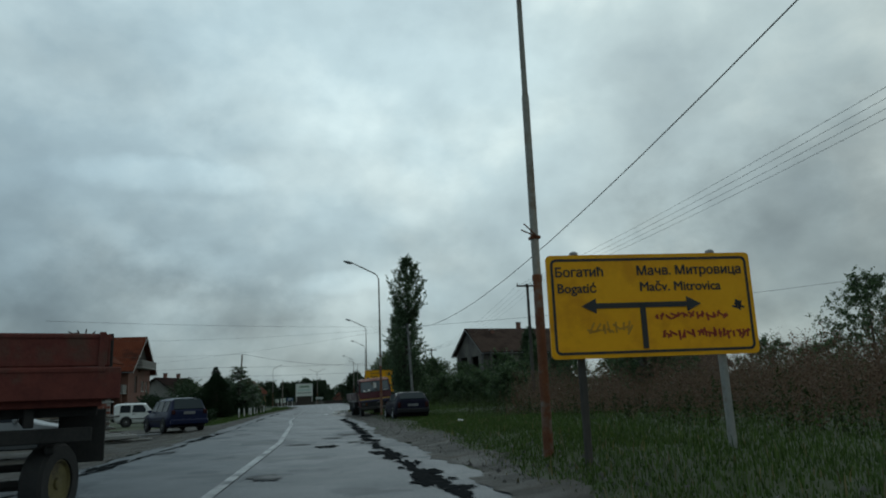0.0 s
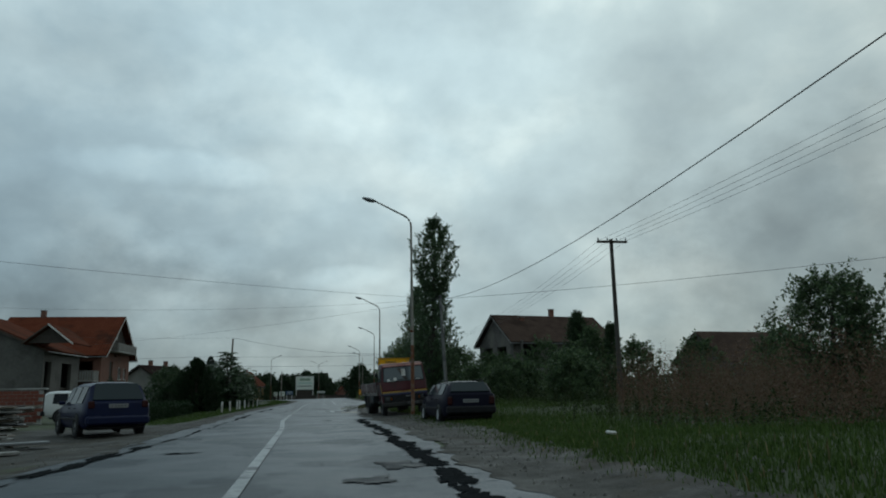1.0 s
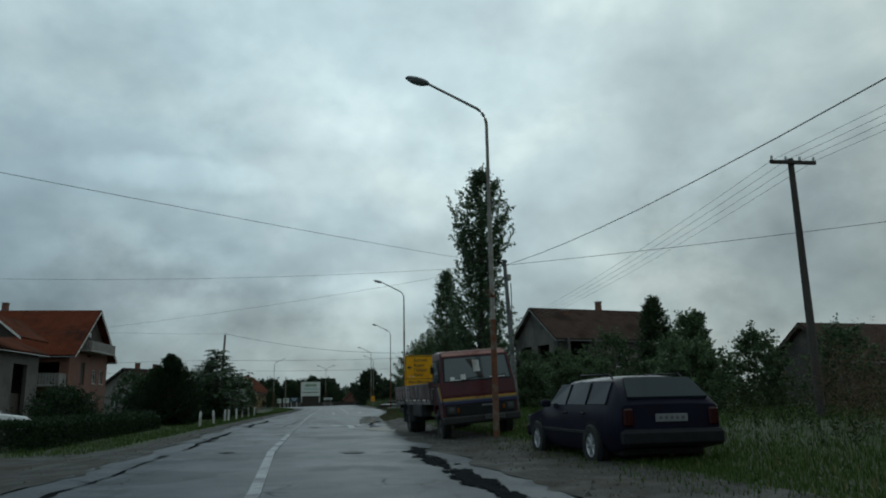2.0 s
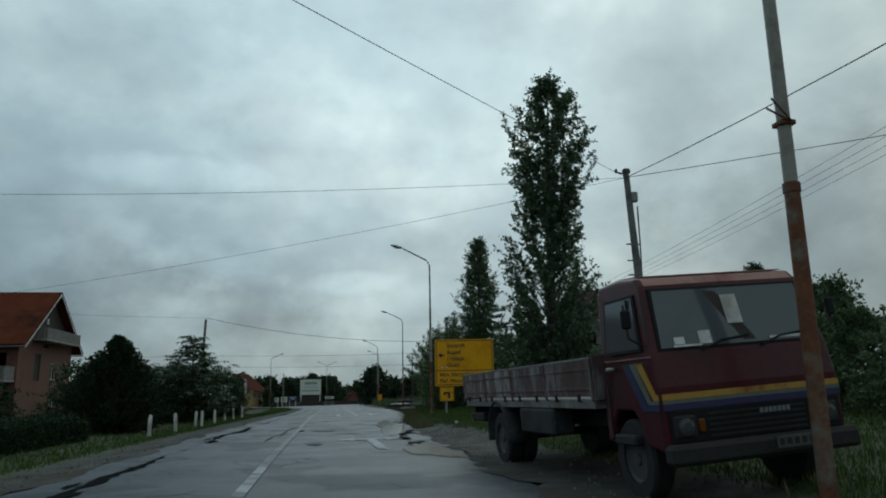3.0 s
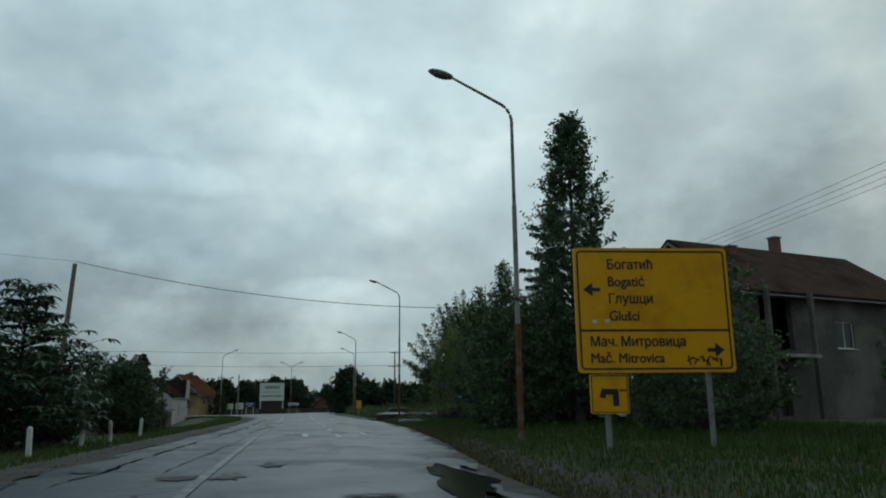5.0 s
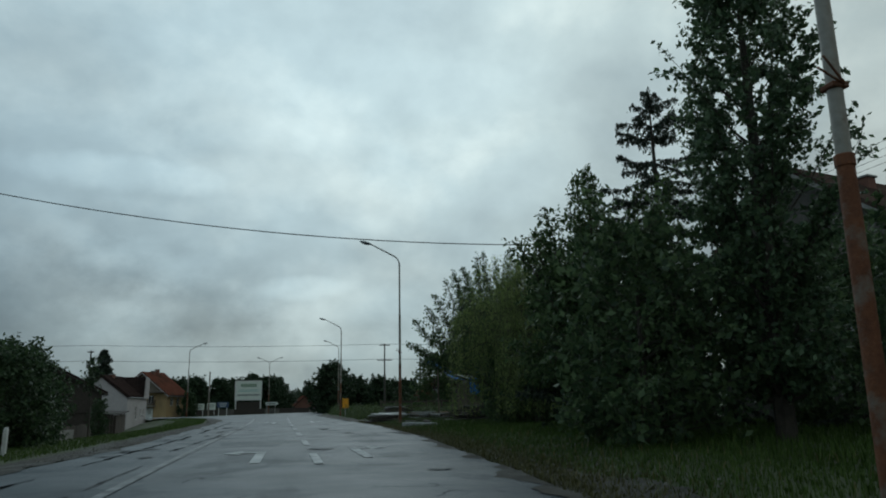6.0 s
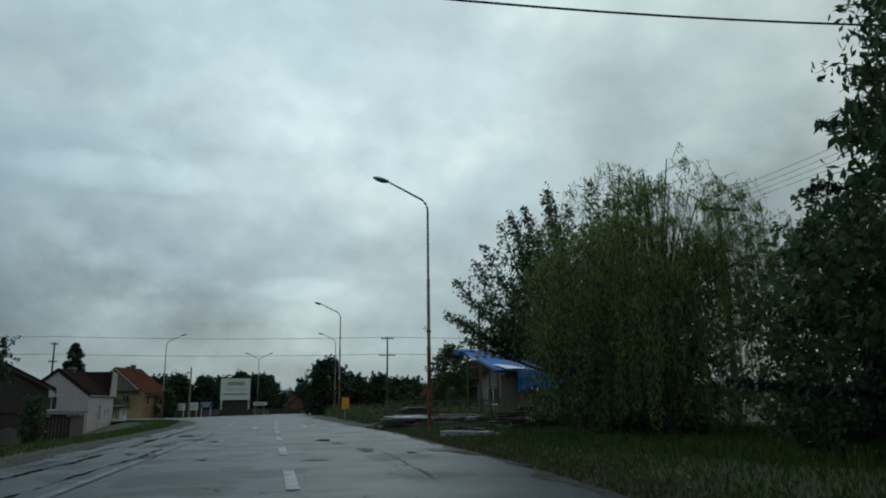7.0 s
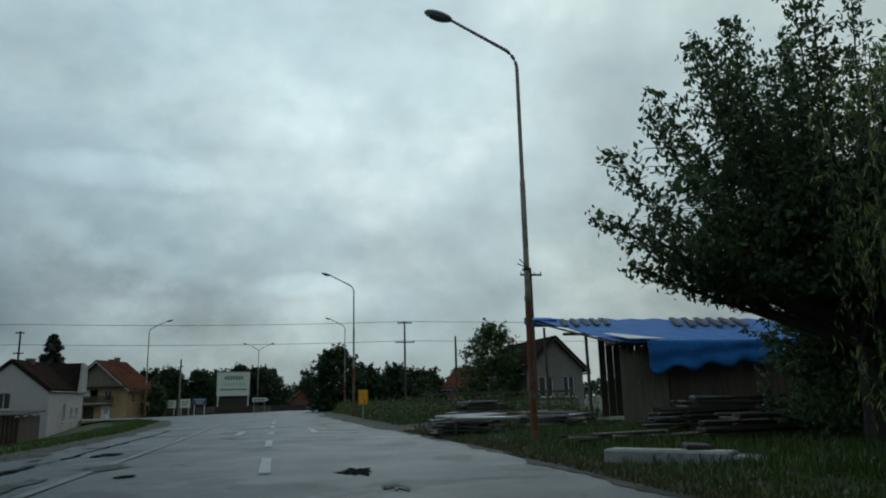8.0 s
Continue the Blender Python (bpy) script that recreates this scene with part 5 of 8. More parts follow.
# left-hand garden
egg = profile_of((0, 0.75), (0.2, 1.0), (0.5, 0.9), (0.8, 0.5), (0.95, 0.18), (1, 0.05))
tree("thuja_tree", "dense dark egg-shaped thuja beside the road", "tree", -10.3, 69.3, 3.98, lambda t: 2.2 * egg(t), 460, 260, 0.075, "thuja_leaf", 51, 0.02, 0.9, 0.075, 0.12, rough_edge=0.05)


def build_chestnut(x, y, h, wide, seed):
    """Tiers of limbs whose ends carry umbrella-like rosettes of long drooping leaflets."""
    rng = np.random.default_rng(seed)
    top = thing("chestnut_tree", Matrix.Translation((x, y, ground_z(x, y) - 0.03)), "young chestnut with layered umbrellas of large leaves", "tree")
    s = Shape()
    s.tube([(0, 0, 0), (0.03, 0.02, h * 0.4), (0, 0, h * 0.97)], [0.11, 0.08, 0.012], 7)
    verts, faces = [], []
    outline = profile_of((0, 0.55), (0.15, 0.92), (0.35, 1.0), (0.6, 0.74), (0.8, 0.42), (0.95, 0.16), (1.0, 0.04))

    def rosette(c, out, size):
        n = int(rng.integers(6, 8))
        a0 = rng.uniform(0, 6.28)
        for k in range(n):
            a = a0 + 2 * math.pi * k / n
            d = np.array([math.cos(a), math.sin(a), 0.0]) + 0.35 * out
            d /= np.linalg.norm(d)
            side = np.array([-d[1], d[0], 0.0])
            L = size * rng.uniform(0.8, 1.2)
            w = L * 0.20
            drop = rng.uniform(0.25, 0.6)
            m = c + d * L * 0.55 + np.array([0, 0, -0.10 * L])
            e = c + d * L + np.array([0, 0, -drop * L])
            k0 = len(verts)
            verts.extend([c + side * 0.01, m + side * w, e, m - side * w, m + np.array([0, 0, -0.03])])
            faces.extend([(k0, k0 + 1, k0 + 4), (k0 + 1, k0 + 2, k0 + 4), (k0 + 2, k0 + 3, k0 + 4), (k0 + 3, k0, k0 + 4)])

    tiers = 13
    for i in range(tiers):
        t = 0.10 + 0.88 * (i + 0.5) / tiers
        R = wide * outline(t)
        count = max(int(4 + 9 * R / wide), 3)
        for k in range(count):
            a = k * 2 * math.pi / count + i * 0.9 + rng.normal() * 0.15
            r = R * rng.uniform(0.75, 1.12)
            o = Vector((0, 0, h * max(t - 0.10, 0.05)))
            e = Vector((r * math.cos(a), r * math.sin(a), h * t + rng.normal() * 0.10))
            mid = o.lerp(e, 0.55) + Vector((0, 0, -0.05))
            s.tube([o, mid, e], [0.022, 0.014, 0.007], 5, False)
            out = np.array([math.cos(a), math.sin(a), 0.0])
            for u in (1.0, 0.80, 0.52):
                if r * u < 0.25 and u < 1:
                    continue
                for j in range(2 if u < 0.95 else 1):
                    c = np.array(o.lerp(e, u)) + rng.normal(size=3) * np.array([0.16, 0.16, 0.05]) + np.array([0, 0, 0.06])
                    rosette(c, out, rng.uniform(0.30, 0.44))
    s.make("trunk", "bark", top, smooth=True)
    raw("crown", verts, faces, "chestnut_leaf", top)
    return top


build_chestnut(-10.3, 85.0, 5.55, 2.8, 52)
tree("bush", "dark garden bush below the chestnut", "bush", -13.9, 89.0, 3.4, scaled(2.3), 55, 120, 0.15, "garden_leaf", 53, 0.03, 0.5, 0.3, 0.06)
tree("bush", "dark garden bush beside the thuja", "bush", -14.0, 76.0, 3.2, scaled(2.2), 50, 110, 0.15, "garden_leaf", 54, 0.03, 0.5, 0.3, 0.06)
for i, (x, y, h, r) in enumerate(((-14.5, 95, 3.6, 2.4), (-15.5, 103, 4.6, 2.5), (-15.0, 111, 5.4, 2.6), (-16.8, 119, 5.3, 2.7), (-20.0, 108, 5.4, 2.7), (-10.2, 99.0, 3.3, 1.7), (-11.6, 104.5, 4.0, 2.0), (-23.0, 118, 6.2, 3.0), (-13.0, 110.0, 4.4, 1.9))):
    tree("garden_tree", "dark leafy garden tree behind the verge", "tree", x, y, h, scaled(r), 70, 140, 0.17, "garden_leaf", 60 + i, 0.06, 0.5, 0.33, 0.09, group="garden trees along the left verge")


for i, (x, y, h, r) in enumerate(((-15.2, 66.5, 2.1, 1.7), (-13.4, 62.0, 1.8, 1.5), (-12.6, 72.5, 2.2, 1.4), (-16.8, 72.0, 2.3, 1.8), (-10.9, 83.0, 2.6, 1.9), (-10.6, 88.5, 2.3, 1.6), (-12.2, 79.0, 2.4, 1.8))):
    tree("bush", "dark shrub behind the clipped hedge", "bush", x, y, h, scaled(r), 60, 130, 0.12, "thuja_leaf", 640 + i, 0.03, 0.6, 0.25, 0.05, group="shrubs in the garden")

tree("garden_tree", "thin dark sapling by the barn drive", "tree", -11.2, 114.5, 4.3, scaled(0.28), 14, 60, 0.13, "garden_leaf", 660, 0.62, 0.7, 0.22, 0.05)
tree("bush", "small dark round bush beside the barn", "bush", -13.4, 126.0, 2.7, scaled(0.55), 40, 90, 0.12, "garden_leaf", 661, 0.03, 0.6, 0.22, 0.05)
tree("bush", "dark shrub at the corner of the yellow house", "bush", -15.6, 188.6, 4.2, scaled(1.3), 50, 110, 0.25, "garden_leaf", 662, 0.03, 0.6, 0.3, 0.06)


def build_hedge():
    rng = np.random.default_rng(71)
    top = thing("hedge", Matrix.Translation((0, 0, 0)), "low clipped green hedge beside the shoulder", "hedge")
    pts = []
    for i in range(90000):
        y = rng.uniform(46.5, 63.5)
        c = float(np.interp(y, (46, 64), (-9.3, -10.1)))
        u, v = rng.uniform(-1, 1), rng.uniform(0, 1)
        # shell of a rounded box, with a lumpy top
        k = rng.integers(0, 3)
        hh = 0.70 + 0.18 * noise.noise(Vector((y * 0.8, 0, 3)))
        if k == 0:
            x, z = c + 0.62, v * hh
        elif k == 1:
            x, z = c + u * 0.62, hh
        else:
            x, z = c + u * 0.6, v * hh
        pts.append((x + rng.normal() * 0.07, y, z - 0.15 + rng.normal() * 0.05))
    leaves_mesh("foliage", np.array(pts), 0.06, rng, "thuja_leaf", top)
    for y in np.arange(47.0, 63.5, 1.5):
        Shape().tube([(-9.7, y, -0.2), (-9.7 + 0.2 * math.sin(y * 9), y + 0.1, 0.7)], [0.025, 0.01], 4).make("stem", "bark", top)


build_hedge()

# right-hand field: a fruit tree, bushes before the houses
tree("field_tree", "gnarled wide dark fruit tree in the weedy field", "tree", 15.3, 33.3, 4.4, profile_of((0, 0.3), (0.3, 0.8), (0.5, 1.9), (0.75, 2.0), (0.92, 1.3), (1, 0.5)), 115, 170, 0.12, "bush_leaf", 81, 0.24, 0.5, 0.26, 0.13, lean=0.12)
tree("field_tree", "tall dark leafy tree beyond the weedy field", "tree", 37.0, 44.0, 7.9, scaled(3.8), 120, 150, 0.17, "bush_leaf", 82, 0.10, 0.6, 0.34, 0.14, rough_edge=0.5)
for i, (x, y, h, r) in enumerate(((13.2, 52.5, 2.6, 1.7), (15.6, 58.0, 3.2, 1.9), (18.5, 63.0, 5.0, 1.2), (20.5, 60.0, 3.8, 2.0), (24.0, 58.0, 3.8, 2.2), (12.0, 64.0, 2.2, 1.5), (14.0, 72.0, 3.6, 2.4), (28.0, 55.0, 4.2, 2.4), (33, 50, 4.0, 2.8), (30, 40, 3.2, 2.6), (27.5, 28.0, 3.0, 2.3), (29, 18, 3.4, 2.6), (11.5, 82, 5.0, 2.6), (13.5, 98, 5.5, 3.0), (13.0, 86.5, 4.8, 2.6), (16.0, 88.0, 4.6, 2.2), (14.0, 66.5, 2.8, 2.0), (11.2, 70.0, 2.6, 1.8), (17.5, 72.0, 4.8, 2.4))):
    tree("bush", "dark overgrown bush between field and houses", "bush", x, y, h, scaled(r), 60, 160, 0.17, "bush_leaf", 90 + i, 0.03, 0.6, 0.3, 0.07, group="bushes round the field")

tree("small_tree", "dense dark columnar tree behind the telephone pole", "tree", 20.4, 71.4, 7.1, profile_of((0, 0.9), (0.3, 1.3), (0.6, 1.25), (0.78, 0.95), (0.92, 0.5), (1, 0.1)), 170, 200, 0.13, "garden_leaf", 84, 0.05, 1.2, 0.2, 0.09)
tree("small_tree", "slimmer dark columnar tree in the hedge row", "tree", 22.9, 70.6, 6.0, profile_of((0, 0.7), (0.3, 1.0), (0.7, 0.8), (0.9, 0.4), (1, 0.1)), 120, 180, 0.13, "garden_leaf", 85, 0.05, 1.2, 0.2, 0.08)

# trees round the junction and in the distance
for i, (x, y, h, r) in enumerate(((5.5, 182, 7.2, 4.0), (9.5, 186, 5.0, 3.0), (12.5, 181, 4.6, 2.6), (15.5, 188, 4.4, 2.8), (-4.5, 214, 6.6, 3.6), (-3.0, 222, 6.6, 3.2), (-8.0, 224, 8.0, 3.2), (-13.5, 214, 6.8, 3.6), (-17.5, 212, 7.2, 3.6), (-21, 216, 7.0, 4.0), (-28, 226, 7.0, 4.0), (-11.0, 220, 7.0, 3.0), (3.5, 238, 5.0, 2.4), (20, 200, 5.0, 3.6), (27, 205, 5.6, 4.0), (36, 210, 6.0, 4.5), (-36, 215, 6.5, 4.5), (-46, 205, 6.5, 4.5))):
    tree("roadside_tree", "dark round tree behind the junction", "tree", x, y, h, scaled(r), 110, 150, 0.38, "far_leaf", 120 + i, 0.02, 0.5, 0.5, 0.15, group="trees behind the junction")


def build_far_woods():
    """A low uneven belt of woods on the horizon."""
    rng = np.random.default_rng(7)
    pts = []
    for i in range(42000):
        a = rng.uniform(-1.25, 1.25)
        r = rng.uniform(300, 360)
        h = 6.5 + 3.0 * noise.noise(Vector((a * 22, 0, 0))) + 2.0 * noise.noise(Vector((a * 90, 1, 0)))
        pts.append((r * math.sin(a), 60 + r * math.cos(a), h * rng.random() ** 0.7))
    tagged(leaves_mesh("far_woods", np.array(pts), 1.6, rng, "far_leaf"), "distant dark belt of woods on the horizon", "woods", kind="stuff")


build_far_woods()

# ---- street furniture ----
def build_lamp(x, y, arm, label, double=False, group="street lamps", z=None, rust=3.0, top=8.0):
    base = ground_z(x, y) if z is None else z
    ob = thing("street_lamp", Matrix.Translation((x, y, base)), label, "street lamp", group)
    Shape().tube([(0, 0, -0.1), (0, 0, 2.0), (0, 0, rust)], [0.078, 0.074, 0.070], 12).make("lower_pole", "rust", ob, "rusty flaking lower pole", True)
    Shape().tube([(0, 0, rust), (0, 0, rust + 0.02), (0, 0, 5.6), (0, 0, 5.66)], [0.068, 0.064, 0.060, 0.050], 12).make("middle_pole", "pole_paint", ob, "", True)
    Shape().tube([(0, 0, 5.66), (0, 0, top)], [0.048, 0.042], 10).make("upper_pole", "pole_paint", ob, "", True)
    Shape().lathe([(0.080, 0), (0.080, 0.09), (0.066, 0.1)], 12, Matrix.Translation((0, 0, rust - 0.05))).make("collar", "rust", ob)
    zk = rust + 0.63
    Shape().tube([(0.07, 0, zk), (0.02, -0.08, zk), (-0.24, -0.12, zk + 0.10)], 0.011, 6).tube([(0.07, 0, zk), (0.02, -0.09, zk), (-0.20, -0.15, zk + 0.19)], 0.011, 6).box((0, 0, zk), (0.16, 0.16, 0.05), 0.01).make("bracket", "rust", ob)
    for d in ((arm, -arm) if double else (arm,)):
        pts = [(0, 0, top - 0.05)]
        for k in range(1, 7):
            w = radians(56) * k / 6
            pts.append((d * 0.55 * (1 - math.cos(w)), 0, top + 0.55 * math.sin(w)))
        pts.append((d * 1.55, 0, pts[-1][2] + (1.55 - abs(pts[-1][0])) * 0.50))
        Shape().tube(pts, [0.041] * 7 + [0.032], 8).make("arm", "galvanised", ob, "", True)
        end = pts[-1]
        tilt = Matrix.Translation((end[0] + d * 0.27, 0, end[2] + 0.06)) @ Euler((0, -d * radians(14), 0)).to_matrix().to_4x4()
        head = Shape().lathe([(0.02, 0.085), (0.10, 0.075), (0.17, 0.04), (0.185, 0.0), (0.17, -0.02)][::-1], 18, tilt @ Matrix.Diagonal((1.85, 1, 1, 1))).make("head", "lamp_head", ob, "grey oval lamp housing", True)
        Shape().lathe([(0.15, -0.02), (0.13, -0.06), (0.06, -0.085)][::-1], 16, tilt @ Matrix.Diagonal((1.7, 1, 1, 1))).make("lens", "lens_glass", head, "", True)
    return ob


build_lamp(3.57, 9.93, -1, "tall street lamp with rusty lower pole beside the sign", rust=2.65)
build_lamp(3.21, 42.94, -1, "tall street lamp with rusty lower pole beside the truck", rust=2.8)
build_lamp(3.82, 75.8, -1, "tall street lamp with rusty pole beside the yellow sign", rust=2.65, top=7.83)
build_lamp(5.08, 108.8, -1, "tall street lamp with rusty pole beside plank stacks", rust=3.0, top=8.30)
build_lamp(4.2, 141.6, -1, "tall street lamp with curved arm near the junction")
build_lamp(5.9, 172.0, -1, "tall street lamp with curved arm beyond the junction", top=8.6)
build_lamp(-13.2, 168.4, 1, "tall street lamp on the grass corner of the junction")
build_lamp(-4.0, 197.0, 1, "double-armed street lamp behind the junction", True)


def sign_post(name, x, z0, z1, parent, r=0.045, y=0.06, material="galvanised", lean=0.0):
    Shape().tube([(x + lean, y, z0), (x, y, z1)], r, 10).make(name, material, parent, "", True)


def rounded_rect(w, h, r, cx, cz, n=5):
    pts = []
    for sx, sz, a0 in ((1, 1, 0), (-1, 1, 90), (-1, -1, 180), (1, -1, 270)):
        for k in range(n + 1):
            a = radians(a0 + 90 * k / n)
            pts.append((cx + sx * (w / 2 - r) + r * math.cos(a), cz + sz * (h / 2 - r) + r * math.sin(a)))
    return pts


def border(w, h, r, t, cx, cz, name, parent, material="sign_black", y=-0.03):
    a, b = rounded_rect(w, h, r, cx, cz), rounded_rect(w - 2 * t, h - 2 * t, max(r - t, 0.005), cx, cz)
    n = len(a)
    s = Shape()
    s.add([(x, y, z) for x, z in a] + [(x, y, z) for x, z in b] + [(x, y + 0.008, z) for x, z in a] + [(x, y + 0.008, z) for x, z in b],
          [(i, (i + 1) % n, n + (i + 1) % n, n + i) for i in range(n)] + [(2 * n + i, 3 * n + i, 3 * n + (i + 1) % n, 2 * n + (i + 1) % n) for i in range(n)] + [(i, 2 * n + i, 2 * n + (i + 1) % n, (i + 1) % n) for i in range(n)] + [(n + i, n + (i + 1) % n, 3 * n + (i + 1) % n, 3 * n + i) for i in range(n)])
    return s.make(name, material, parent)


def plate(w, h, r, cx, cz, name, parent, material):
    pts = rounded_rect(w, h, r, cx, cz)
    n = len(pts)
    s = Shape()
    s.add([(x, -0.025, z) for x, z in pts] + [(x, 0.02, z) for x, z in pts], [tuple(range(n)), tuple(range(2 * n - 1, n - 1, -1))] + [(i, i + n, (i + 1) % n + n, (i + 1) % n) for i in range(n)])
    return s.make(name, material, parent)


def scrawl(rng, x0, x1, z0, z1, count, parent, material, name="graffiti"):
    """Unreadable scribble: short crooked strokes."""
    s = Shape()
    for i in range(count):
        cx = x0 + (x1 - x0) * (i + 0.5) / count
        for k in range(2):
            a = radians(rng.choice((90, 80, 100, 20, -25, 60)) + rng.uniform(-12, 12))
            ln = (z1 - z0) * rng.uniform(0.5, 1.0)
            px, pz = cx + rng.uniform(-0.02, 0.02), (z0 + z1) / 2 + rng.uniform(-0.2, 0.2) * (z1 - z0)
            m = Euler((0, -a, 0)).to_matrix().to_4x4()
            s.box((px, -0.028, pz), (ln, 0.004, 0.026), 0, m)
    return s.make(name, material, parent, "faded unreadable scribble")


def build_sign_one():
    """Large yellow direction board on three posts, with an arrow both ways."""
    m = Matrix.Translation((3.25, 8.4, 0.0)) @ Euler((0, 0, radians(-2))).to_matrix().to_4x4()
    ob = thing("direction_sign", m, "large yellow direction sign with black arrows and scribbles", "road sign")
    W, z0, z1 = 2.84, 1.485, 2.85
    H, cx, cz = z1 - z0, W / 2, (z0 + z1) / 2
    plate(W, H, 0.06, cx, cz, "panel", ob, "sign_yellow")
    border(W - 0.10, H - 0.10, 0.08, 0.035, cx, cz, "border", ob)
    Shape().box((cx, 0.04, cz - 0.35), (W - 0.1, 0.04, 0.06), 0.005).box((cx, 0.04, cz + 0.35), (W - 0.1, 0.04, 0.06), 0.005).make("rail", "sign_back", ob)
    for x, lean in ((0.42, 0.0), (2.35, 0.03)):
        sign_post("post", x, 0.1, z1 + 0.03, ob, 0.055, 0.1, "galvanised" if x > 1 else "dark_pole", lean)
        Shape().lathe([(0.06, 0), (0.06, 0.03), (0.03, 0.05)], 10, Matrix.Translation((x, 0.1, z1 + 0.02))).make("cap", "sign_back", ob)
    lettering("Богатић", 0.175, 0.10, 2.56, ob, wide=1.0)
    lettering("Bogatić", 0.175, 0.12, 2.345, ob, wide=1.0)
    lettering("Мачв. Митровица", 0.175, 1.22, 2.565, ob, wide=1.0)
    lettering("Mačv. Mitrovica", 0.175, 1.25, 2.35, ob, wide=1.0)
    a = arrow_shape(0.85, 0.07, 0.20, 0.20, 0.86, 2.165, math.pi)
    a.make("arrow", "sign_black", ob)
    arrow_shape(0.85, 0.07, 0.20, 0.20, 1.66, 2.165, 0).make("arrow", "sign_black", ob)
    Shape().box((1.27, -0.0305, 1.87), (0.075, 0.008, 0.56), 0).make("arrow_stem", "sign_black", ob)
    rng = random.Random(3)
    scrawl(rng, 1.40, 2.45, 1.95, 2.06, 13, ob, "graffiti_red")
    scrawl(rng, 1.50, 2.75, 1.70, 1.83, 18, ob, "graffiti_red")
    scrawl(rng, 0.50, 1.10, 1.78, 1.95, 7, ob, "graffiti_green")
    scrawl(rng, 2.56, 2.66, 2.05, 2.2, 3, ob, "sign_black")


def build_sign_two():
    m = Matrix.Translation((3.42, 70.95, 0.0)) @ Euler((0, 0, radians(-7))).to_matrix().to_4x4()
    ob = thing("direction_sign", m, "tall yellow direction sign with two black-bordered fields", "road sign")
    W, z0, z1 = 2.75, 1.55, 3.72
    cx = W / 2
    plate(W, z1 - z0, 0.06, cx, (z0 + z1) / 2, "panel", ob, "sign_yellow")
    border(W - 0.10, z1 - z0 - 0.10, 0.08, 0.03, cx, (z0 + z1) / 2, "border", ob)
    Shape().box((cx, -0.027, 2.27), (W - 0.14, 0.008, 0.035), 0).make("divider", "sign_black", ob)
    for z in (1.85, 2.7, 3.4):
        Shape().box((cx, 0.04, z), (W - 0.1, 0.04, 0.06), 0.005).make("rail", "sign_back", ob)
    sign_post("post", 2.30, 0.1, z1 - 0.05, ob, 0.05, 0.1)
    sign_post("post", 0.50, 0.1, z1 - 0.05, ob, 0.05, 0.1)
    for i, t in enumerate(("Богатић", "Bogatić", "Глушци", "Glušci")):
        lettering(t, 0.24, 0.58, 3.34 - 0.30 * i, ob, wide=0.9)
    lettering("Мач. Митровица", 0.235, 0.22, 2.00, ob, wide=0.9)
    lettering("Mač. Mitrovica", 0.235, 0.22, 1.72, ob, wide=0.9)
    arrow_shape(0.30, 0.06, 0.16, 0.24, 0.30, 2.98, math.pi).make("arrow", "sign_black", ob)
    arrow_shape(0.30, 0.06, 0.16, 0.24, 2.42, 1.93, 0).make("arrow", "sign_black", ob)
    scrawl(random.Random(9), 1.90, 2.55, 1.66, 1.84, 6, ob, "sign_black")
    Shape().box((0.32, -0.03, 2.42), (0.07, 0.006, 0.06)).make("sticker", "white_paint", ob, "small white sticker")
    Shape().box((0.54, -0.03, 2.43), (0.07, 0.006, 0.06)).make("sticker", "white_paint", ob, "small white sticker")
    # small plate under the board, on its own post
    sub = thing("turn_sign", m @ Matrix.Translation((0.20, 0.05, 0)), "small yellow sign with a black bent turn arrow", "road sign")
    plate(0.66, 0.66, 0.04, 0.33, 1.20, "panel", sub, "sign_yellow")
    border(0.62, 0.62, 0.03, 0.012, 0.33, 1.20, "border", sub)
    sign_post("post", 0.33, 0.1, 1.4, sub, 0.035, 0.07, "post_wood")
    s = Shape()
    s.box((0.43, -0.03, 1.12), (0.10, 0.008, 0.24)).box((0.34, -0.0305, 1.24), (0.26, 0.008, 0.09)).box((0.22, -0.031, 1.21), (0.10, 0.008, 0.15), 0, Euler((0, radians(20), 0)).to_matrix().to_4x4())
    s.make("arrow", "sign_black", sub)
    Shape().box((0.56, -0.03, 1.26), (0.12, 0.008, 0.025)).make("side_road", "sign_black", sub)


build_sign_one()
build_sign_two()


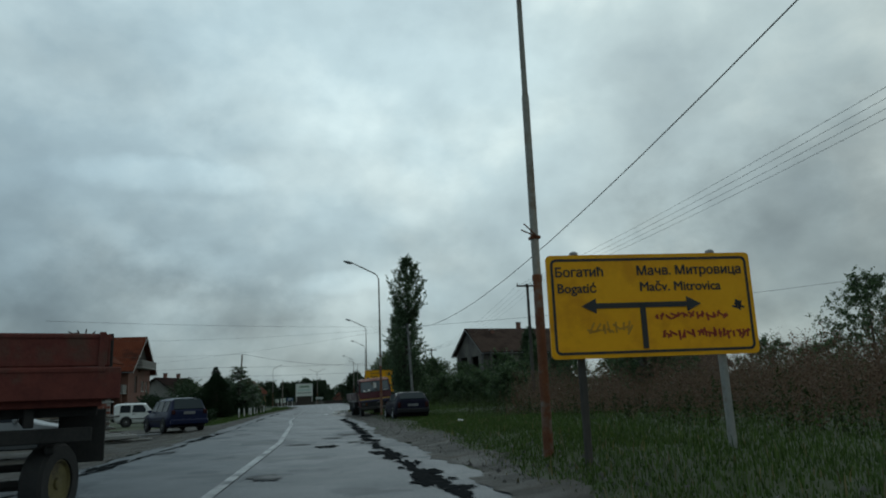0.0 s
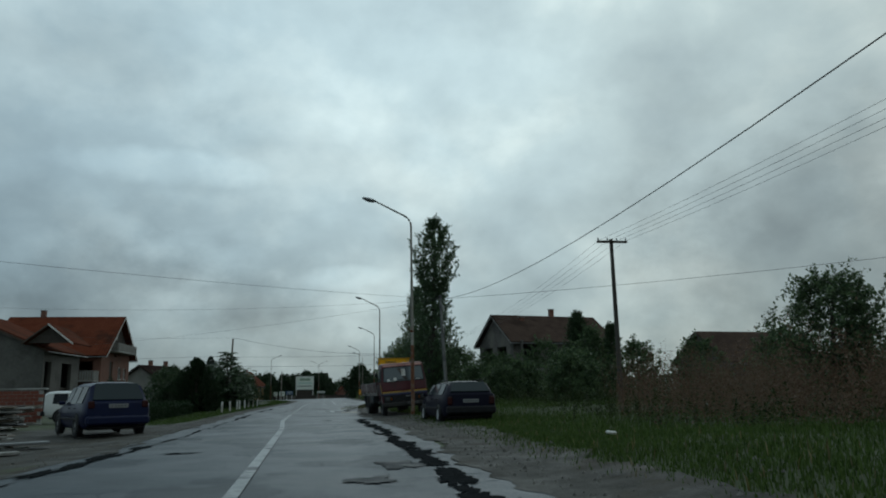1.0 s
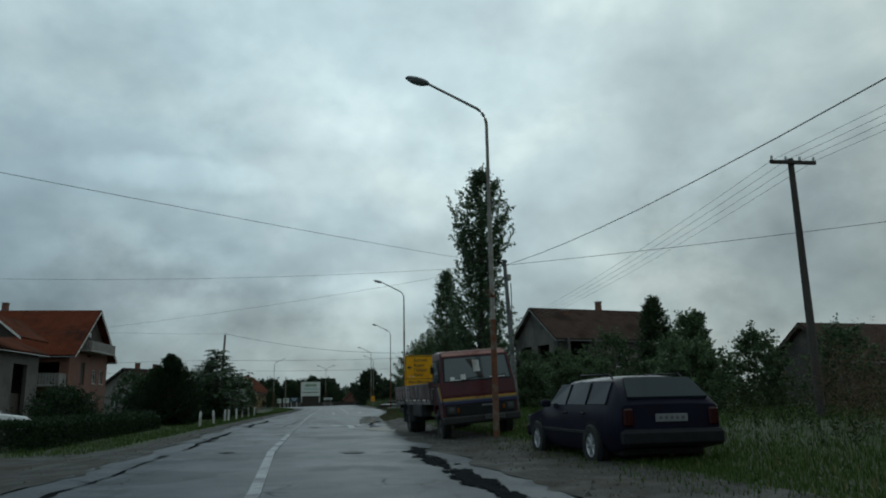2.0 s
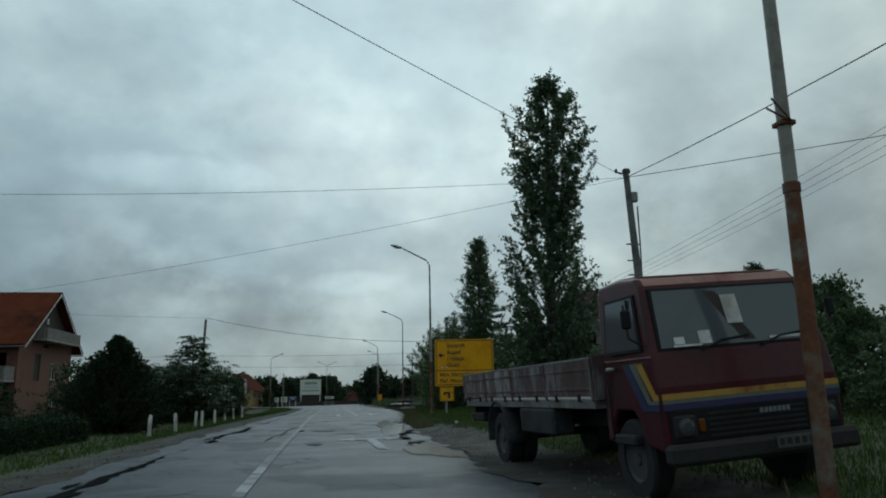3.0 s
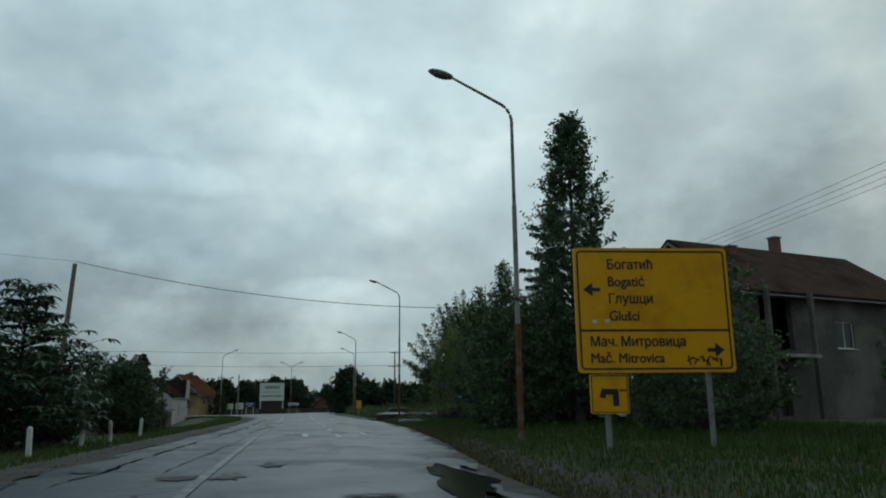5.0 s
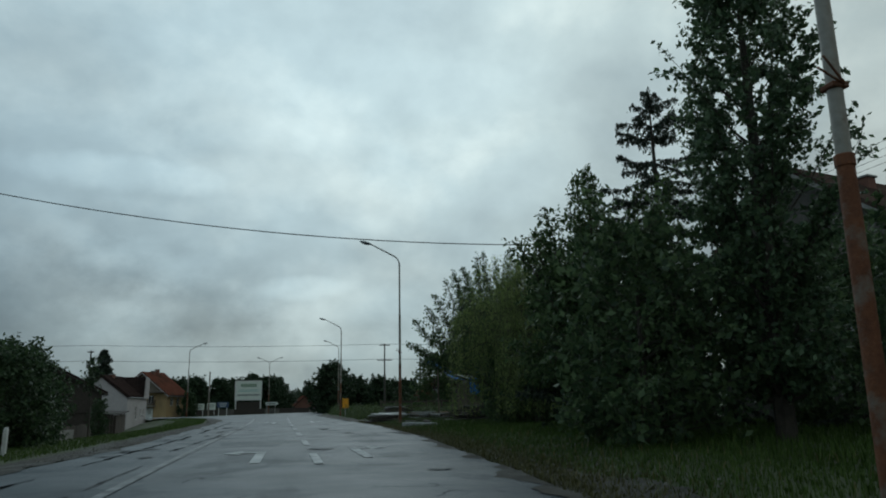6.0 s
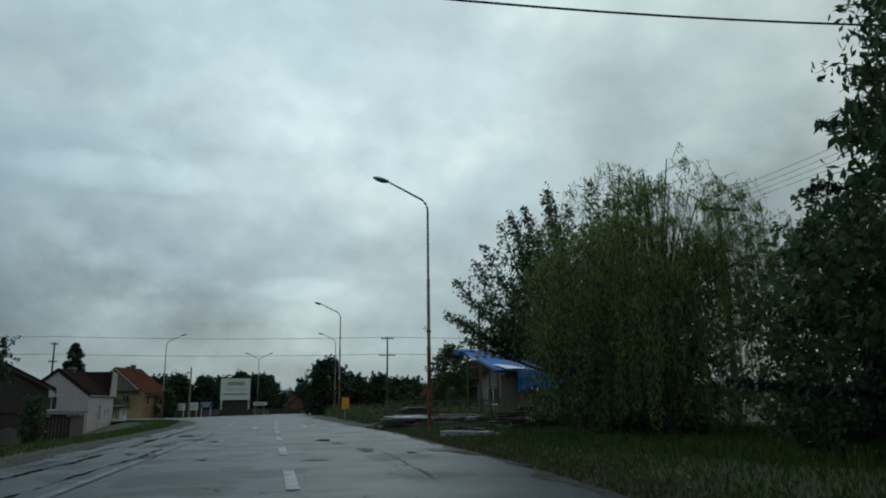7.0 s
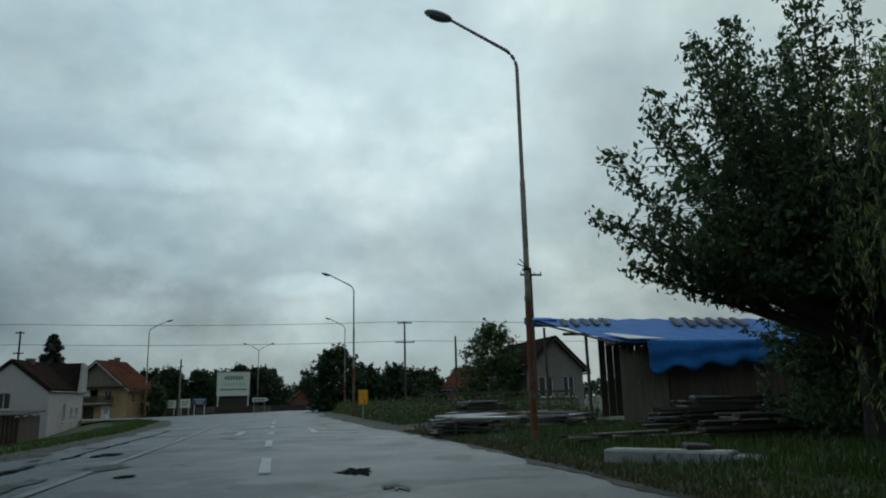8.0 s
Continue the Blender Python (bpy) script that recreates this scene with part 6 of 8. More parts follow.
def build_small_signs():
    ob = thing("works_sign", Matrix.Translation((4.25, 136.0, ground_z(4.25, 136.0))), "small orange sign on the grass bank", "road sign")
    plate(0.56, 0.85, 0.04, 0, 1.15, "panel", ob, "orange_sign")
    border(0.52, 0.81, 0.03, 0.02, 0, 1.15, "border", ob)
    sign_post("post", 0, -0.1, 1.4, ob, 0.04, 0.06)
    # white and blue boards left of the hoarding
    for x, w, h, zc, mat, lab in ((-14.2, 1.5, 0.95, 1.25, "billboard_face", "white information board on two posts"), (-12.4, 1.25, 1.05, 1.3, "billboard_face", "white square board on posts"), (-10.7, 1.7, 0.85, 1.5, "sign_blue", "dark blue direction board on two posts")):
        b = thing("roadside_board", Matrix.Translation((x, 190, 0)), lab, "sign", "boards at the junction")
        plate(w, h, 0.05, 0, zc, "panel", b, mat)
        for sx in (-0.35, 0.35):
            sign_post("post", sx * w, -0.1, zc + h / 2 - 0.05, b, 0.05, 0.09, "white_paint")
        for k in range(3):
            Shape().box((0, -0.03, zc + 0.22 - 0.22 * k), (w * (0.7 - 0.12 * k), 0.006, 0.07)).make("text_bar", "ad_grey" if mat != "sign_blue" else "billboard_face", b)
    b = thing("arrow_board", Matrix.Translation((-3.2, 185, 0)), "low white arrow-shaped direction board on posts", "sign")
    s = Shape()
    s.add([(x, y, z) for y in (-0.02, 0.02) for x, z in ((-0.9, 1.3), (0.7, 1.3), (1.0, 1.52), (0.7, 1.75), (-0.9, 1.75))], [(0, 1, 2, 3, 4), (9, 8, 7, 6, 5)] + [(i, (i + 1) % 5, (i + 1) % 5 + 5, i + 5) for i in range(5)])
    s.make("panel", "billboard_face", b)
    sign_post("post", -0.7, -0.1, 1.75, b, 0.05)
    sign_post("post", 0.5, -0.1, 1.75, b, 0.05)
    Shape().box((-0.1, -0.03, 1.5), (1.4, 0.006, 0.12)).make("text_bar", "ad_grey", b)
    # hoarding
    h = thing("billboard", Matrix.Translation((-7.7, 204, 0)), "large pale advertising billboard on steel legs", "billboard")
    plate(4.4, 3.2, 0.04, 0, 3.95, "panel", h, "billboard_face")
    border(4.6, 3.4, 0.04, 0.14, 0, 3.95, "border", h, "white_paint", -0.045)
    for x in (-2.1, 2.1):
        sign_post("leg", x, -0.1, 5.6, h, 0.11, 0.2, "white_paint")
    Shape().box((0, 0.35, 1.0), (4.2, 0.1, 1.9)).make("lower_panel", "wood_dark", h, "dark boarded base")
    for zc, w, hh, mat, dx in ((4.80, 2.7, 0.62, "ad_green", 0.05), (4.05, 3.2, 0.10, "ad_teal", 0.0), (3.82, 3.6, 0.12, "ad_teal", 0.0), (3.15, 3.8, 0.26, "ad_grey", 0.0)):
        n = 7 if hh > 0.3 else (13 if hh > 0.2 else 1)
        for k in range(n):
            ww = w / n * (0.72 if n > 1 else 1)
            Shape().box((dx - w / 2 + w * (k + 0.5) / n, -0.032, zc), (ww, 0.006, hh * (1.0 if n == 1 or k % 3 else 0.8))).make("text_bar", mat, h)


build_small_signs()

for i, (x, y) in enumerate(((-7.59, 64.12), (-7.64, 68.53), (-7.79, 73.45), (-7.79, 75.08), (-7.87, 79.4), (-8.19, 84.9), (-8.07, 88.0), (-8.3, 94.0))):
    p = thing("marker_post", Matrix.Translation((x, y, ground_z(x, y))) @ Euler((radians((-2, 1, 3, -1, 2)[i % 5]), radians((1, -3, 2, 0, -2)[i % 5]), 0)).to_matrix().to_4x4(), "short weathered white concrete marker post", "post", "white posts along the verge")
    Shape().box((0, 0, 0.31), (0.12, 0.12, 0.82), 0.02).make("shaft", "white_paint", p)
    Shape().box((0, 0, 0.74), (0.10, 0.10, 0.05), 0.02).make("top", "white_paint", p)


# ---- poles and cables ----
def catenary(a, b, sag, n=24):
    a, b = Vector(a), Vector(b)
    return [a.lerp(b, k / n) - Vector((0, 0, sag * 4 * (k / n) * (1 - k / n))) for k in range(n + 1)]


def cable(a, b, sag, r=0.016, label="thin black overhead cable", group="overhead cables"):
    s = Shape().tube(catenary(a, b, sag), r, 5)
    return tagged(s.make("overhead_cable", "cable"), label, "cable", group)


def build_wood_pole(x, y, h, label, crossarm, lean=(0, 0), material="dark_pole", yaw=0.0, name="utility_pole"):
    ob = thing(name, Matrix.Translation((x, y, ground_z(x, y))) @ Euler((0, 0, yaw)).to_matrix().to_4x4(), label, "utility pole")
    Shape().tube([(0, 0, -0.2), (lean[0] * h, lean[1] * h, h)], [0.13, 0.085], 10).make("shaft", material, ob, "", True)
    for z, w in crossarm:
        cx, cy = lean[0] * z, lean[1] * z
        arm = Shape().box((cx, cy - 0.11, z), (w, 0.09, 0.11), 0.01).make("crossarm", "wood_dark", ob)
        for k in range(4):
            Shape().lathe([(0.02, 0), (0.035, 0.03), (0.045, 0.08), (0.025, 0.14), (0.01, 0.15)], 8, Matrix.Translation((cx + w * (k / 3 - 0.5) * 0.92, cy - 0.11, z + 0.055))).make("insulator", "white_paint", arm)
    return ob


build_wood_pole(13.0, 44.6, 7.7, "tall dark wooden utility pole with a crossarm in the field", ((7.55, 1.5),))
build_wood_pole(14.5, 104.0, 7.6, "far wooden utility pole with a crossarm", ((7.4, 1.5),))
build_wood_pole(12.6, -14.0, 7.6, "wooden utility pole with a crossarm", ((7.4, 1.5),))
build_wood_pole(-10.9, 90.6, 7.0, "leaning plain wooden pole beside the garden", (), (0.045, -0.03), "post_wood")
build_wood_pole(11.8, 168.4, 9.1, "tall power pole with two crossarms at the junction", ((8.9, 1.5), (6.9, 2.0)))
build_wood_pole(-26.0, 172.8, 9.4, "tall power pole with two crossarms behind the white house", ((9.2, 0.8), (7.2, 0.9)))
build_wood_pole(14.8, 158.0, 6.5, "plain dark wooden pole beyond the sheds", ())
build_wood_pole(13.9, 134.0, 8.2, "wooden pole with a crossarm behind the tarpaulin shed", ((7.9, 1.3),))
build_wood_pole(-12.0, 182.0, 6.5, "plain wooden pole near the junction boards", (), (0, 0), "post_wood")


def build_phone_pole():
    x, y = 6.05, 53.1
    ob = thing("telephone_pole", Matrix.Translation((x, y, ground_z(x, y))), "dark weathered telephone pole with cable box and steps", "utility pole")
    Shape().tube([(0.17, 0, -0.2), (-0.13, 0, 6.05)], [0.115, 0.075], 10).make("shaft", "pole_concrete", ob, "", False)
    Shape().box((-0.13, 0, 6.08), (0.15, 0.15, 0.12), 0.02).make("cap", "pole_concrete", ob)
    Shape().box((0.03, -0.02, 5.42), (0.15, 0.14, 0.26), 0.03).make("cable_box", "galvanised", ob, "grey metal cable box")
    Shape().tube([(0.10, 0, 5.2), (0.10, 0, 4.2), (0.08, 0, 3.4)], 0.02, 6).make("conduit", "cable", ob)
    for z in (3.1, 3.5, 3.85, 4.25):
        Shape().box((-0.08, 0, z), (0.34, 0.03, 0.035), 0.008).make("step", "tin_grey", ob)
    for dx in (-0.28, 0.05):
        Shape().tube([(-0.13, 0, 6.0), (dx - 0.1, 0, 6.05)], 0.02, 6).lathe([(0.03, 0), (0.04, 0.06), (0.02, 0.1)], 8, Matrix.Translation((dx - 0.1, 0, 6.03))).make("insulator", "dark_plastic", ob)


build_phone_pole()
TP = (5.92, 53.1, 6.22)
cable(TP, (-30, 55.0, 6.75), 0.75, 0.005)
cable(TP, (-30, 73.0, 4.6), 0.6, 0.005)
cable(TP, (-12, 33.0, 4.95), 0.12, 0.006)
cable(TP, (30, 31.0, 6.3), 0.3, 0.009)
cable(TP, (5.9, -10.0, 7.56), 2.24, 0.010)
build_wood_pole(5.9, -10.0, 7.35, "plain dark wooden pole carrying the roadside cable", ())
PL = (-10.55, 90.4, 6.95)
cable(PL, (6.6, 88.2, 5.0), 0.55, 0.013)
cable(PL, (-40.0, 60.0, 6.5), 0.6, 0.006)
for k in range(4):
    dx = 1.38 * (k / 3 - 0.5)
    cable((13.0 + dx, 44.49, 7.9), (14.5 + dx, 103.89, 7.75), 0.9, 0.006, "thin power wire between wooden poles", "power wires over the field")
    cable((12.6 + dx, -14.1, 7.75), (13.0 + dx, 44.49, 7.9), 0.7, 0.006, "thin power wire between wooden poles", "power wires over the field")
for z1, z2 in ((9.05, 9.3), (7.05, 7.3)):
    cable((11.8, 168.2, z1), (-26.0, 172.6, z2), 0.25, 0.022, "far power line above the junction", "far power lines")
    cable((-26.0, 172.6, z2), (-120.0, 178.0, z2), 0.4, 0.022, "far power line above the junction", "far power lines")
    cable((11.8, 168.2, z1), (80.0, 162.0, z1), 0.4, 0.022, "far power line above the junction", "far power lines")

# ---- vehicles ----
def wheel_set(parent, spots, r, w, rim, spokes=6, hub="alloy"):
    for x, y, side in spots:
        m = Matrix.Translation((x, y, r)) @ Euler((0, radians(90) * side, 0)).to_matrix().to_4x4()
        wheel = Shape().lathe([(r * 0.60, -w / 2), (r * 0.93, -w / 2), (r, -w * 0.36), (r, w * 0.36), (r * 0.93, w / 2), (r * 0.60, w / 2), (r * 0.58, w * 0.3)], 28, m).make("wheel", "rubber", parent, "", True)
        s = Shape().lathe([(r * 0.57, -w * 0.2), (r * 0.60, w * 0.40), (r * 0.55, w * 0.44), (r * 0.50, w * 0.32)], 24, m)
        s.make("rim", rim, wheel, "", True)
        for k in range(spokes):
            a = 2 * math.pi * k / spokes
            Shape().box((0, 0, 0), (r * 0.44, r * 0.15, w * 0.1), 0.008, Matrix()).make("spoke", rim, wheel, loc=m @ Euler((0, 0, a)).to_matrix().to_4x4() @ Matrix.Translation((r * 0.32, 0, w * 0.36)))
        Shape().lathe([(r * 0.16, w * 0.3), (r * 0.15, w * 0.42), (r * 0.06, w * 0.45)], 12, m).make("hub_cap", hub, wheel, "", True)


def build_car(name, m, label, paint, L, W, H, stations, rim, glass_rear, wheelbase, plate_z, wagon=True, ride=0.22, spokes=6, lamp_low=0.62, lamp_high=0.88):
    """Lofted body: stations give (y, half width, sill, waist, top, half width at top); the car points along +y, its rear at y = 0."""
    ob = thing(name, m, label, "car")
    rows = []
    for y, hw, sill, waist, top, tw in stations:
        half = [(hw * 0.90, sill), (hw * 0.99, sill + 0.14), (hw, (sill + waist) * 0.55), (hw * 0.985, waist), (tw + (hw - tw) * 0.12, waist + (top - waist) * 0.86), (tw * 0.86, top - 0.02 * (top > waist + 0.1)), (tw * 0.45, top + 0.012)]
        rows.append([(-x, y, z) for x, z in half] + [(x, y, z) for x, z in half[::-1]])
    n = len(rows[0])
    s = Shape()
    vs = [p for r in rows for p in r]
    fs = []
    for j in range(len(rows) - 1):
        for i in range(n):
            fs.append((j * n + i, j * n + (i + 1) % n, (j + 1) * n + (i + 1) % n, (j + 1) * n + i))
    fs += [tuple(range(n)), tuple((len(rows) - 1) * n + k for k in range(n))]
    s.add(vs, fs).make("body", paint, ob, "", True)

    def side_at(y, z):
        ys = [q[0] for q in stations]
        hw, waist, top, tw = (float(np.interp(y, ys, [q[k] for q in stations])) for k in (1, 3, 4, 5))
        zt = waist + (top - waist) * 0.86
        u = min(max((z - waist) / max(zt - waist, 0.01), 0), 1)
        return hw * 0.985 + (tw + (hw - tw) * 0.12 - hw * 0.985) * u

    ys = [q[0] for q in stations]

    def val(k, y):
        return float(np.interp(y, ys, [q[k] for q in stations]))

    # side windows
    for ya, yb, front_cut in glass_rear["side"]:
        for sgn in (-1, 1):
            z0, z1 = val(3, (ya + yb) / 2) + 0.03, val(3, (ya + yb) / 2) + (H - val(3, (ya + yb) / 2)) * 0.80
            pts = [(ya, z0), (yb + front_cut, z0), (yb, z1), (ya + glass_rear["lean"], z1)]
            c = [(sgn * (side_at(y, z) + 0.008), y, z) for y, z in pts]
            Shape().sheet(c, 0.03).make("window", "car_glass", ob, "dark side window")
    # rear window and windscreen
    for key in ("back", "front"):
        (y0, z0, w0), (y1, z1, w1) = glass_rear[key]
        c = [(-w0, y0, z0), (w0, y0, z0), (w1, y1, z1), (-w1, y1, z1)]
        Shape().sheet(c, 0.05).make("rear_window" if key == "back" else "windscreen", "hatch_glass" if key == "back" else "car_glass", ob, "dark glass")
    hw0 = stations[1][1]
    Shape().box((0, -0.03, 0.46), (hw0 * 1.96, 0.20, 0.24), 0.05).make("rear_bumper", paint if not wagon else "dark_plastic", ob)
    Shape().box((0, L + 0.01, 0.44), (hw0 * 1.9, 0.18, 0.24), 0.05).make("front_bumper", "dark_plastic", ob)
    Shape().box((0, stations[0][0] - 0.02, plate_z), (0.52, 0.02, 0.115), 0.004).make("number_plate", "plate", ob, "white number plate with a plain bar")
    for k in range(5):
        Shape().box((-0.18 + 0.09 * k, stations[0][0] - 0.033, plate_z), (0.045, 0.006, 0.045)).make("plate_bar", "grey_plate", ob)
    for sgn in (-1, 1):
        Shape().box((sgn * hw0 * 0.83, 0.0, (lamp_low + lamp_high) / 2), (hw0 * 0.20, 0.10, lamp_high - lamp_low), 0.025).make("tail_light", "red_lamp", ob)
        Shape().box((sgn * hw0 * 0.72, L - 0.05, 0.66), (0.36, 0.12, 0.15), 0.03).make("headlight", "clear_lamp", ob)
        Shape().box((sgn * (W / 2 + 0.09), glass_rear["mirror"], 0.96), (0.18, 0.10, 0.13), 0.03).make("wing_mirror", paint, ob)
        for yh in glass_rear["handles"]:
            Shape().box((sgn * (side_at(yh, 0.8) + 0.014), yh, 0.80), (0.03, 0.19, 0.035), 0.01).make("door_handle", "dark_plastic", ob)
        Shape().box((sgn * (W / 2 + 0.004), L * 0.5, 0.50), (0.025, L * 0.62, 0.06), 0.008).make("rubbing_strip", "dark_plastic", ob)
    y0 = glass_rear["axle"]
    r = 0.315
    spots = [(sgn * (W / 2 - 0.085), y, sgn) for y in (y0, y0 + wheelbase) for sgn in (-1, 1)]
    for x, y, sgn in spots:
        arch = Shape().lathe([(r * 1.16, 0), (r * 1.16, 0.012), (r * 1.05, 0.014)], 28, Matrix.Translation((sgn * (W / 2 - 0.012), y, r)) @ Euler((0, radians(90) * sgn, 0)).to_matrix().to_4x4())
        arch.make("wheel_arch", "dark_plastic", ob, "", True)
    wheel_set(ob, [(x + sgn * 0.03, y, sgn) for x, y, sgn in spots], r, 0.20, rim, spokes)
    Shape().box((0, L * 0.5, 0.26), (W * 0.8, L * 0.86, 0.14), 0.02).make("underbody", "chassis", ob)
    return ob


def wagon_stations(L, W, H):
    h = W / 2
    return [(0.0, h * 0.92, 0.36, 0.88, 0.93, h * 0.86), (0.06, h * 0.97, 0.32, 0.90, 1.0, h * 0.84), (0.42, h, 0.25, 0.91, H * 0.975, h * 0.74), (0.9, h, 0.24, 0.91, H, h * 0.74), (L * 0.40, h, 0.22, 0.90, H, h * 0.74), (L * 0.53, h, 0.22, 0.90, H * 0.985, h * 0.73), (L * 0.70, h, 0.23, 0.90, 0.97, h * 0.82), (L * 0.80, h * 0.99, 0.24, 0.82, 0.86, h * 0.86), (L * 0.95, h * 0.93, 0.28, 0.72, 0.76, h * 0.84), (L, h * 0.84, 0.34, 0.60, 0.66, h * 0.76)]


def car_glass_plan(L, W, H):
    h = W / 2
    return {"side": ((0.42, L * 0.255, 0.0), (L * 0.275, L * 0.455, 0.0), (L * 0.475, L * 0.585, L * 0.075)), "lean": 0.06, "back": ((0.055, 1.03, h * 0.76), (0.375, H * 0.965, h * 0.64)), "front": ((L * 0.695, 0.985, h * 0.80), (L * 0.545, H * 0.965, h * 0.68)), "mirror": L * 0.635, "handles": (L * 0.30, L * 0.48), "axle": 0.95}


def place(x, y, yaw, z=None):
    return Matrix.Translation((x, y, ground_z(x, y) if z is None else z)) @ Euler((0, 0, radians(yaw))).to_matrix().to_4x4()


# dark estate car on the verge, its rear towards the approaching traffic
estate = build_car("estate_car", place(4.32, 35.7, 4.2, -0.06), "dark purplish-black estate car parked on the verge", "paint_dark", 4.3, 1.72, 1.37, wagon_stations(4.3, 1.72, 1.37), "alloy", car_glass_plan(4.3, 1.72, 1.37), 2.5, 0.74, spokes=7)
for sgn in (-1, 1):
    rail = Shape().tube([(sgn * 0.60, 0.62, 1.33), (sgn * 0.60, 0.74, 1.405), (sgn * 0.60, 1.9, 1.415), (sgn * 0.58, 2.02, 1.35)], 0.014, 6).make("roof_rail", "dark_plastic", estate, "black roof rail", True)

blue = build_car("family_car", place(-6.15, 34.7, 29, -0.10), "dark blue family car parked on the forecourt", "paint_blue", 4.3, 1.80, 1.54, wagon_stations(4.3, 1.80, 1.54), "grey_rim", car_glass_plan(4.3, 1.80, 1.54), 2.58, 0.86, False, lamp_low=0.80, lamp_high=1.00)
build_car("hatchback", place(-10.5, 20.8, -80, -0.10), "silver-grey hatchback parked on the forecourt", "paint_silver", 3.9, 1.64, 1.42, wagon_stations(3.9, 1.64, 1.42), "alloy", car_glass_plan(3.9, 1.64, 1.42), 2.45, 0.72, False)
build_car("small_van", place(-13.9, 50.6, -75, -0.14), "boxy white small car parked by the wall", "paint_white", 3.3, 1.5, 1.5, [(0.0, 0.70, 0.36, 0.86, 1.36, 0.66), (0.15, 0.74, 0.30, 0.88, 1.46, 0.68), (0.5, 0.75, 0.26, 0.88, 1.5, 0.68), (1.6, 0.75, 0.24, 0.88, 1.5, 0.68), (1.95, 0.75, 0.24, 0.88, 1.46, 0.67), (2.35, 0.75, 0.24, 0.88, 0.95, 0.70), (3.1, 0.72, 0.28, 0.78, 0.84, 0.68), (3.3, 0.66, 0.34, 0.62, 0.70, 0.62)], "grey_rim",
          {"side": ((0.35, 1.0, 0.0), (1.1, 1.75, 0.30)), "lean": 0.05, "back": ((-0.012, 0.94, 0.58), (0.06, 1.36, 0.54)), "front": ((2.36, 0.97, 0.62), (1.98, 1.42, 0.56)), "mirror": 1.95, "handles": (1.2,), "axle": 0.75}, 1.95, 0.62)


def build_truck():
    """Small flatbed lorry leaning towards the road; local +y runs from its front to its tail, x from its roadside flank."""
    m = Matrix.Translation((2.03, 43.46, -0.03)) @ Euler((0, radians(-4.0), radians(4.6))).to_matrix().to_4x4()
    ob = thing("flatbed_truck", m, "old dark red flatbed lorry parked half on the verge", "truck")
    W = 1.95
    body = [(0.0, 0.50), (-0.04, 0.56), (-0.035, 1.10), (0.02, 1.40), (0.20, 2.08), (0.30, 2.18), (0.70, 2.22), (1.12, 2.21), (1.18, 2.13), (1.18, 0.56), (1.03, 0.56), (0.99, 0.74), (0.86, 0.88), (0.52, 0.88), (0.39, 0.74), (0.35, 0.56)]
    cab = Shape().prism(body, 0.0, W)
    for i, (x, y, z) in enumerate(cab.v):
        if z > 1.38:
            u = (z - 1.38) / 0.85
            cab.v[i] = (x + (0.085 * u if x < W / 2 else -0.085 * u), y, z)
    c = cab.make("cab", "truck_red", ob)
    bev = c.modifiers.new("edges", "BEVEL")
    bev.width, bev.segments, bev.limit_method, bev.angle_limit = 0.045, 3, "ANGLE", radians(25)
    Shape().sheet([(0.15, 0.34, 2.198), (W - 0.15, 0.34, 2.198), (W - 0.15, 0.70, 2.226), (0.15, 0.70, 2.226)], 0.012).sheet([(0.15, 0.70, 2.226), (W - 0.15, 0.70, 2.226), (W - 0.15, 1.08, 2.218), (0.15, 1.08, 2.218)], 0.012).make("roof_panel", "truck_pink", ob, "sun-bleached pinkish roof")
    Shape().sheet([(0.13, 0.212, 2.085), (W - 0.13, 0.212, 2.085), (W - 0.14, 0.285, 2.165), (0.14, 0.285, 2.165)], 0.012).make("roof_edge", "truck_pink", ob, "bleached front roof edge")
    # windscreen with its rubber seal, inner pillar, papers and wipers
    Shape().sheet([(0.09, 0.030, 1.43), (W - 0.09, 0.030, 1.43), (W - 0.14, 0.182, 2.045), (0.14, 0.182, 2.045)], 0.02).make("windscreen_seal", "dark_plastic", ob)
    Shape().sheet([(0.12, 0.028, 1.455), (W - 0.12, 0.028, 1.455), (W - 0.17, 0.170, 2.020), (0.17, 0.170, 2.020)], 0.028).make("windscreen", "truck_glass", ob, "wide slanted windscreen")
    Shape().sheet([(1.02, 0.034, 1.48), (1.16, 0.034, 1.48), (0.86, 0.163, 1.99), (0.72, 0.163, 1.99)], 0.03).make("divider", "wood_dark", ob, "dark strut behind the windscreen")
    for x, z, w, h in ((0.32, 1.52, 0.11, 0.07), (0.60, 1.54, 0.13, 0.13), (0.40, 1.47, 0.30, 0.02), (0.98, 1.80, 0.17, 0.30), (1.50, 1.49, 0.40, 0.025)):
        y = 0.028 + (z - 1.455) * 0.251 - 0.022
        Shape().box((x, y, z), (w, 0.008, h), 0, Euler((radians(-14), 0, 0)).to_matrix().to_4x4()).make("sticker", "white_paint", ob, "pale paper behind the windscreen")
    for x in (0.55, 1.20):
        Shape().tube([(x, 0.0, 1.42), (x + 0.22, 0.01, 1.50), (x + 0.52, 0.012, 1.53)], 0.011, 5).make("wiper", "dark_plastic", ob)
    # front: stripes, grille, lights, bumper
    for name, z, h, mat in (("stripe", 1.010, 0.055, "stripe_yellow"), ("stripe", 0.963, 0.035, "stripe_grey"), ("stripe", 0.915, 0.055, "stripe_blue")):
        Shape().box((W / 2, -0.042, z), (W - 0.05, 0.012, h)).make(name, mat, ob, "faded coloured stripe")
    Shape().box((W / 2, -0.045, 0.735), (W - 0.12, 0.02, 0.29), 0.006).make("grille", "dark_plastic", ob, "dark grille panel")
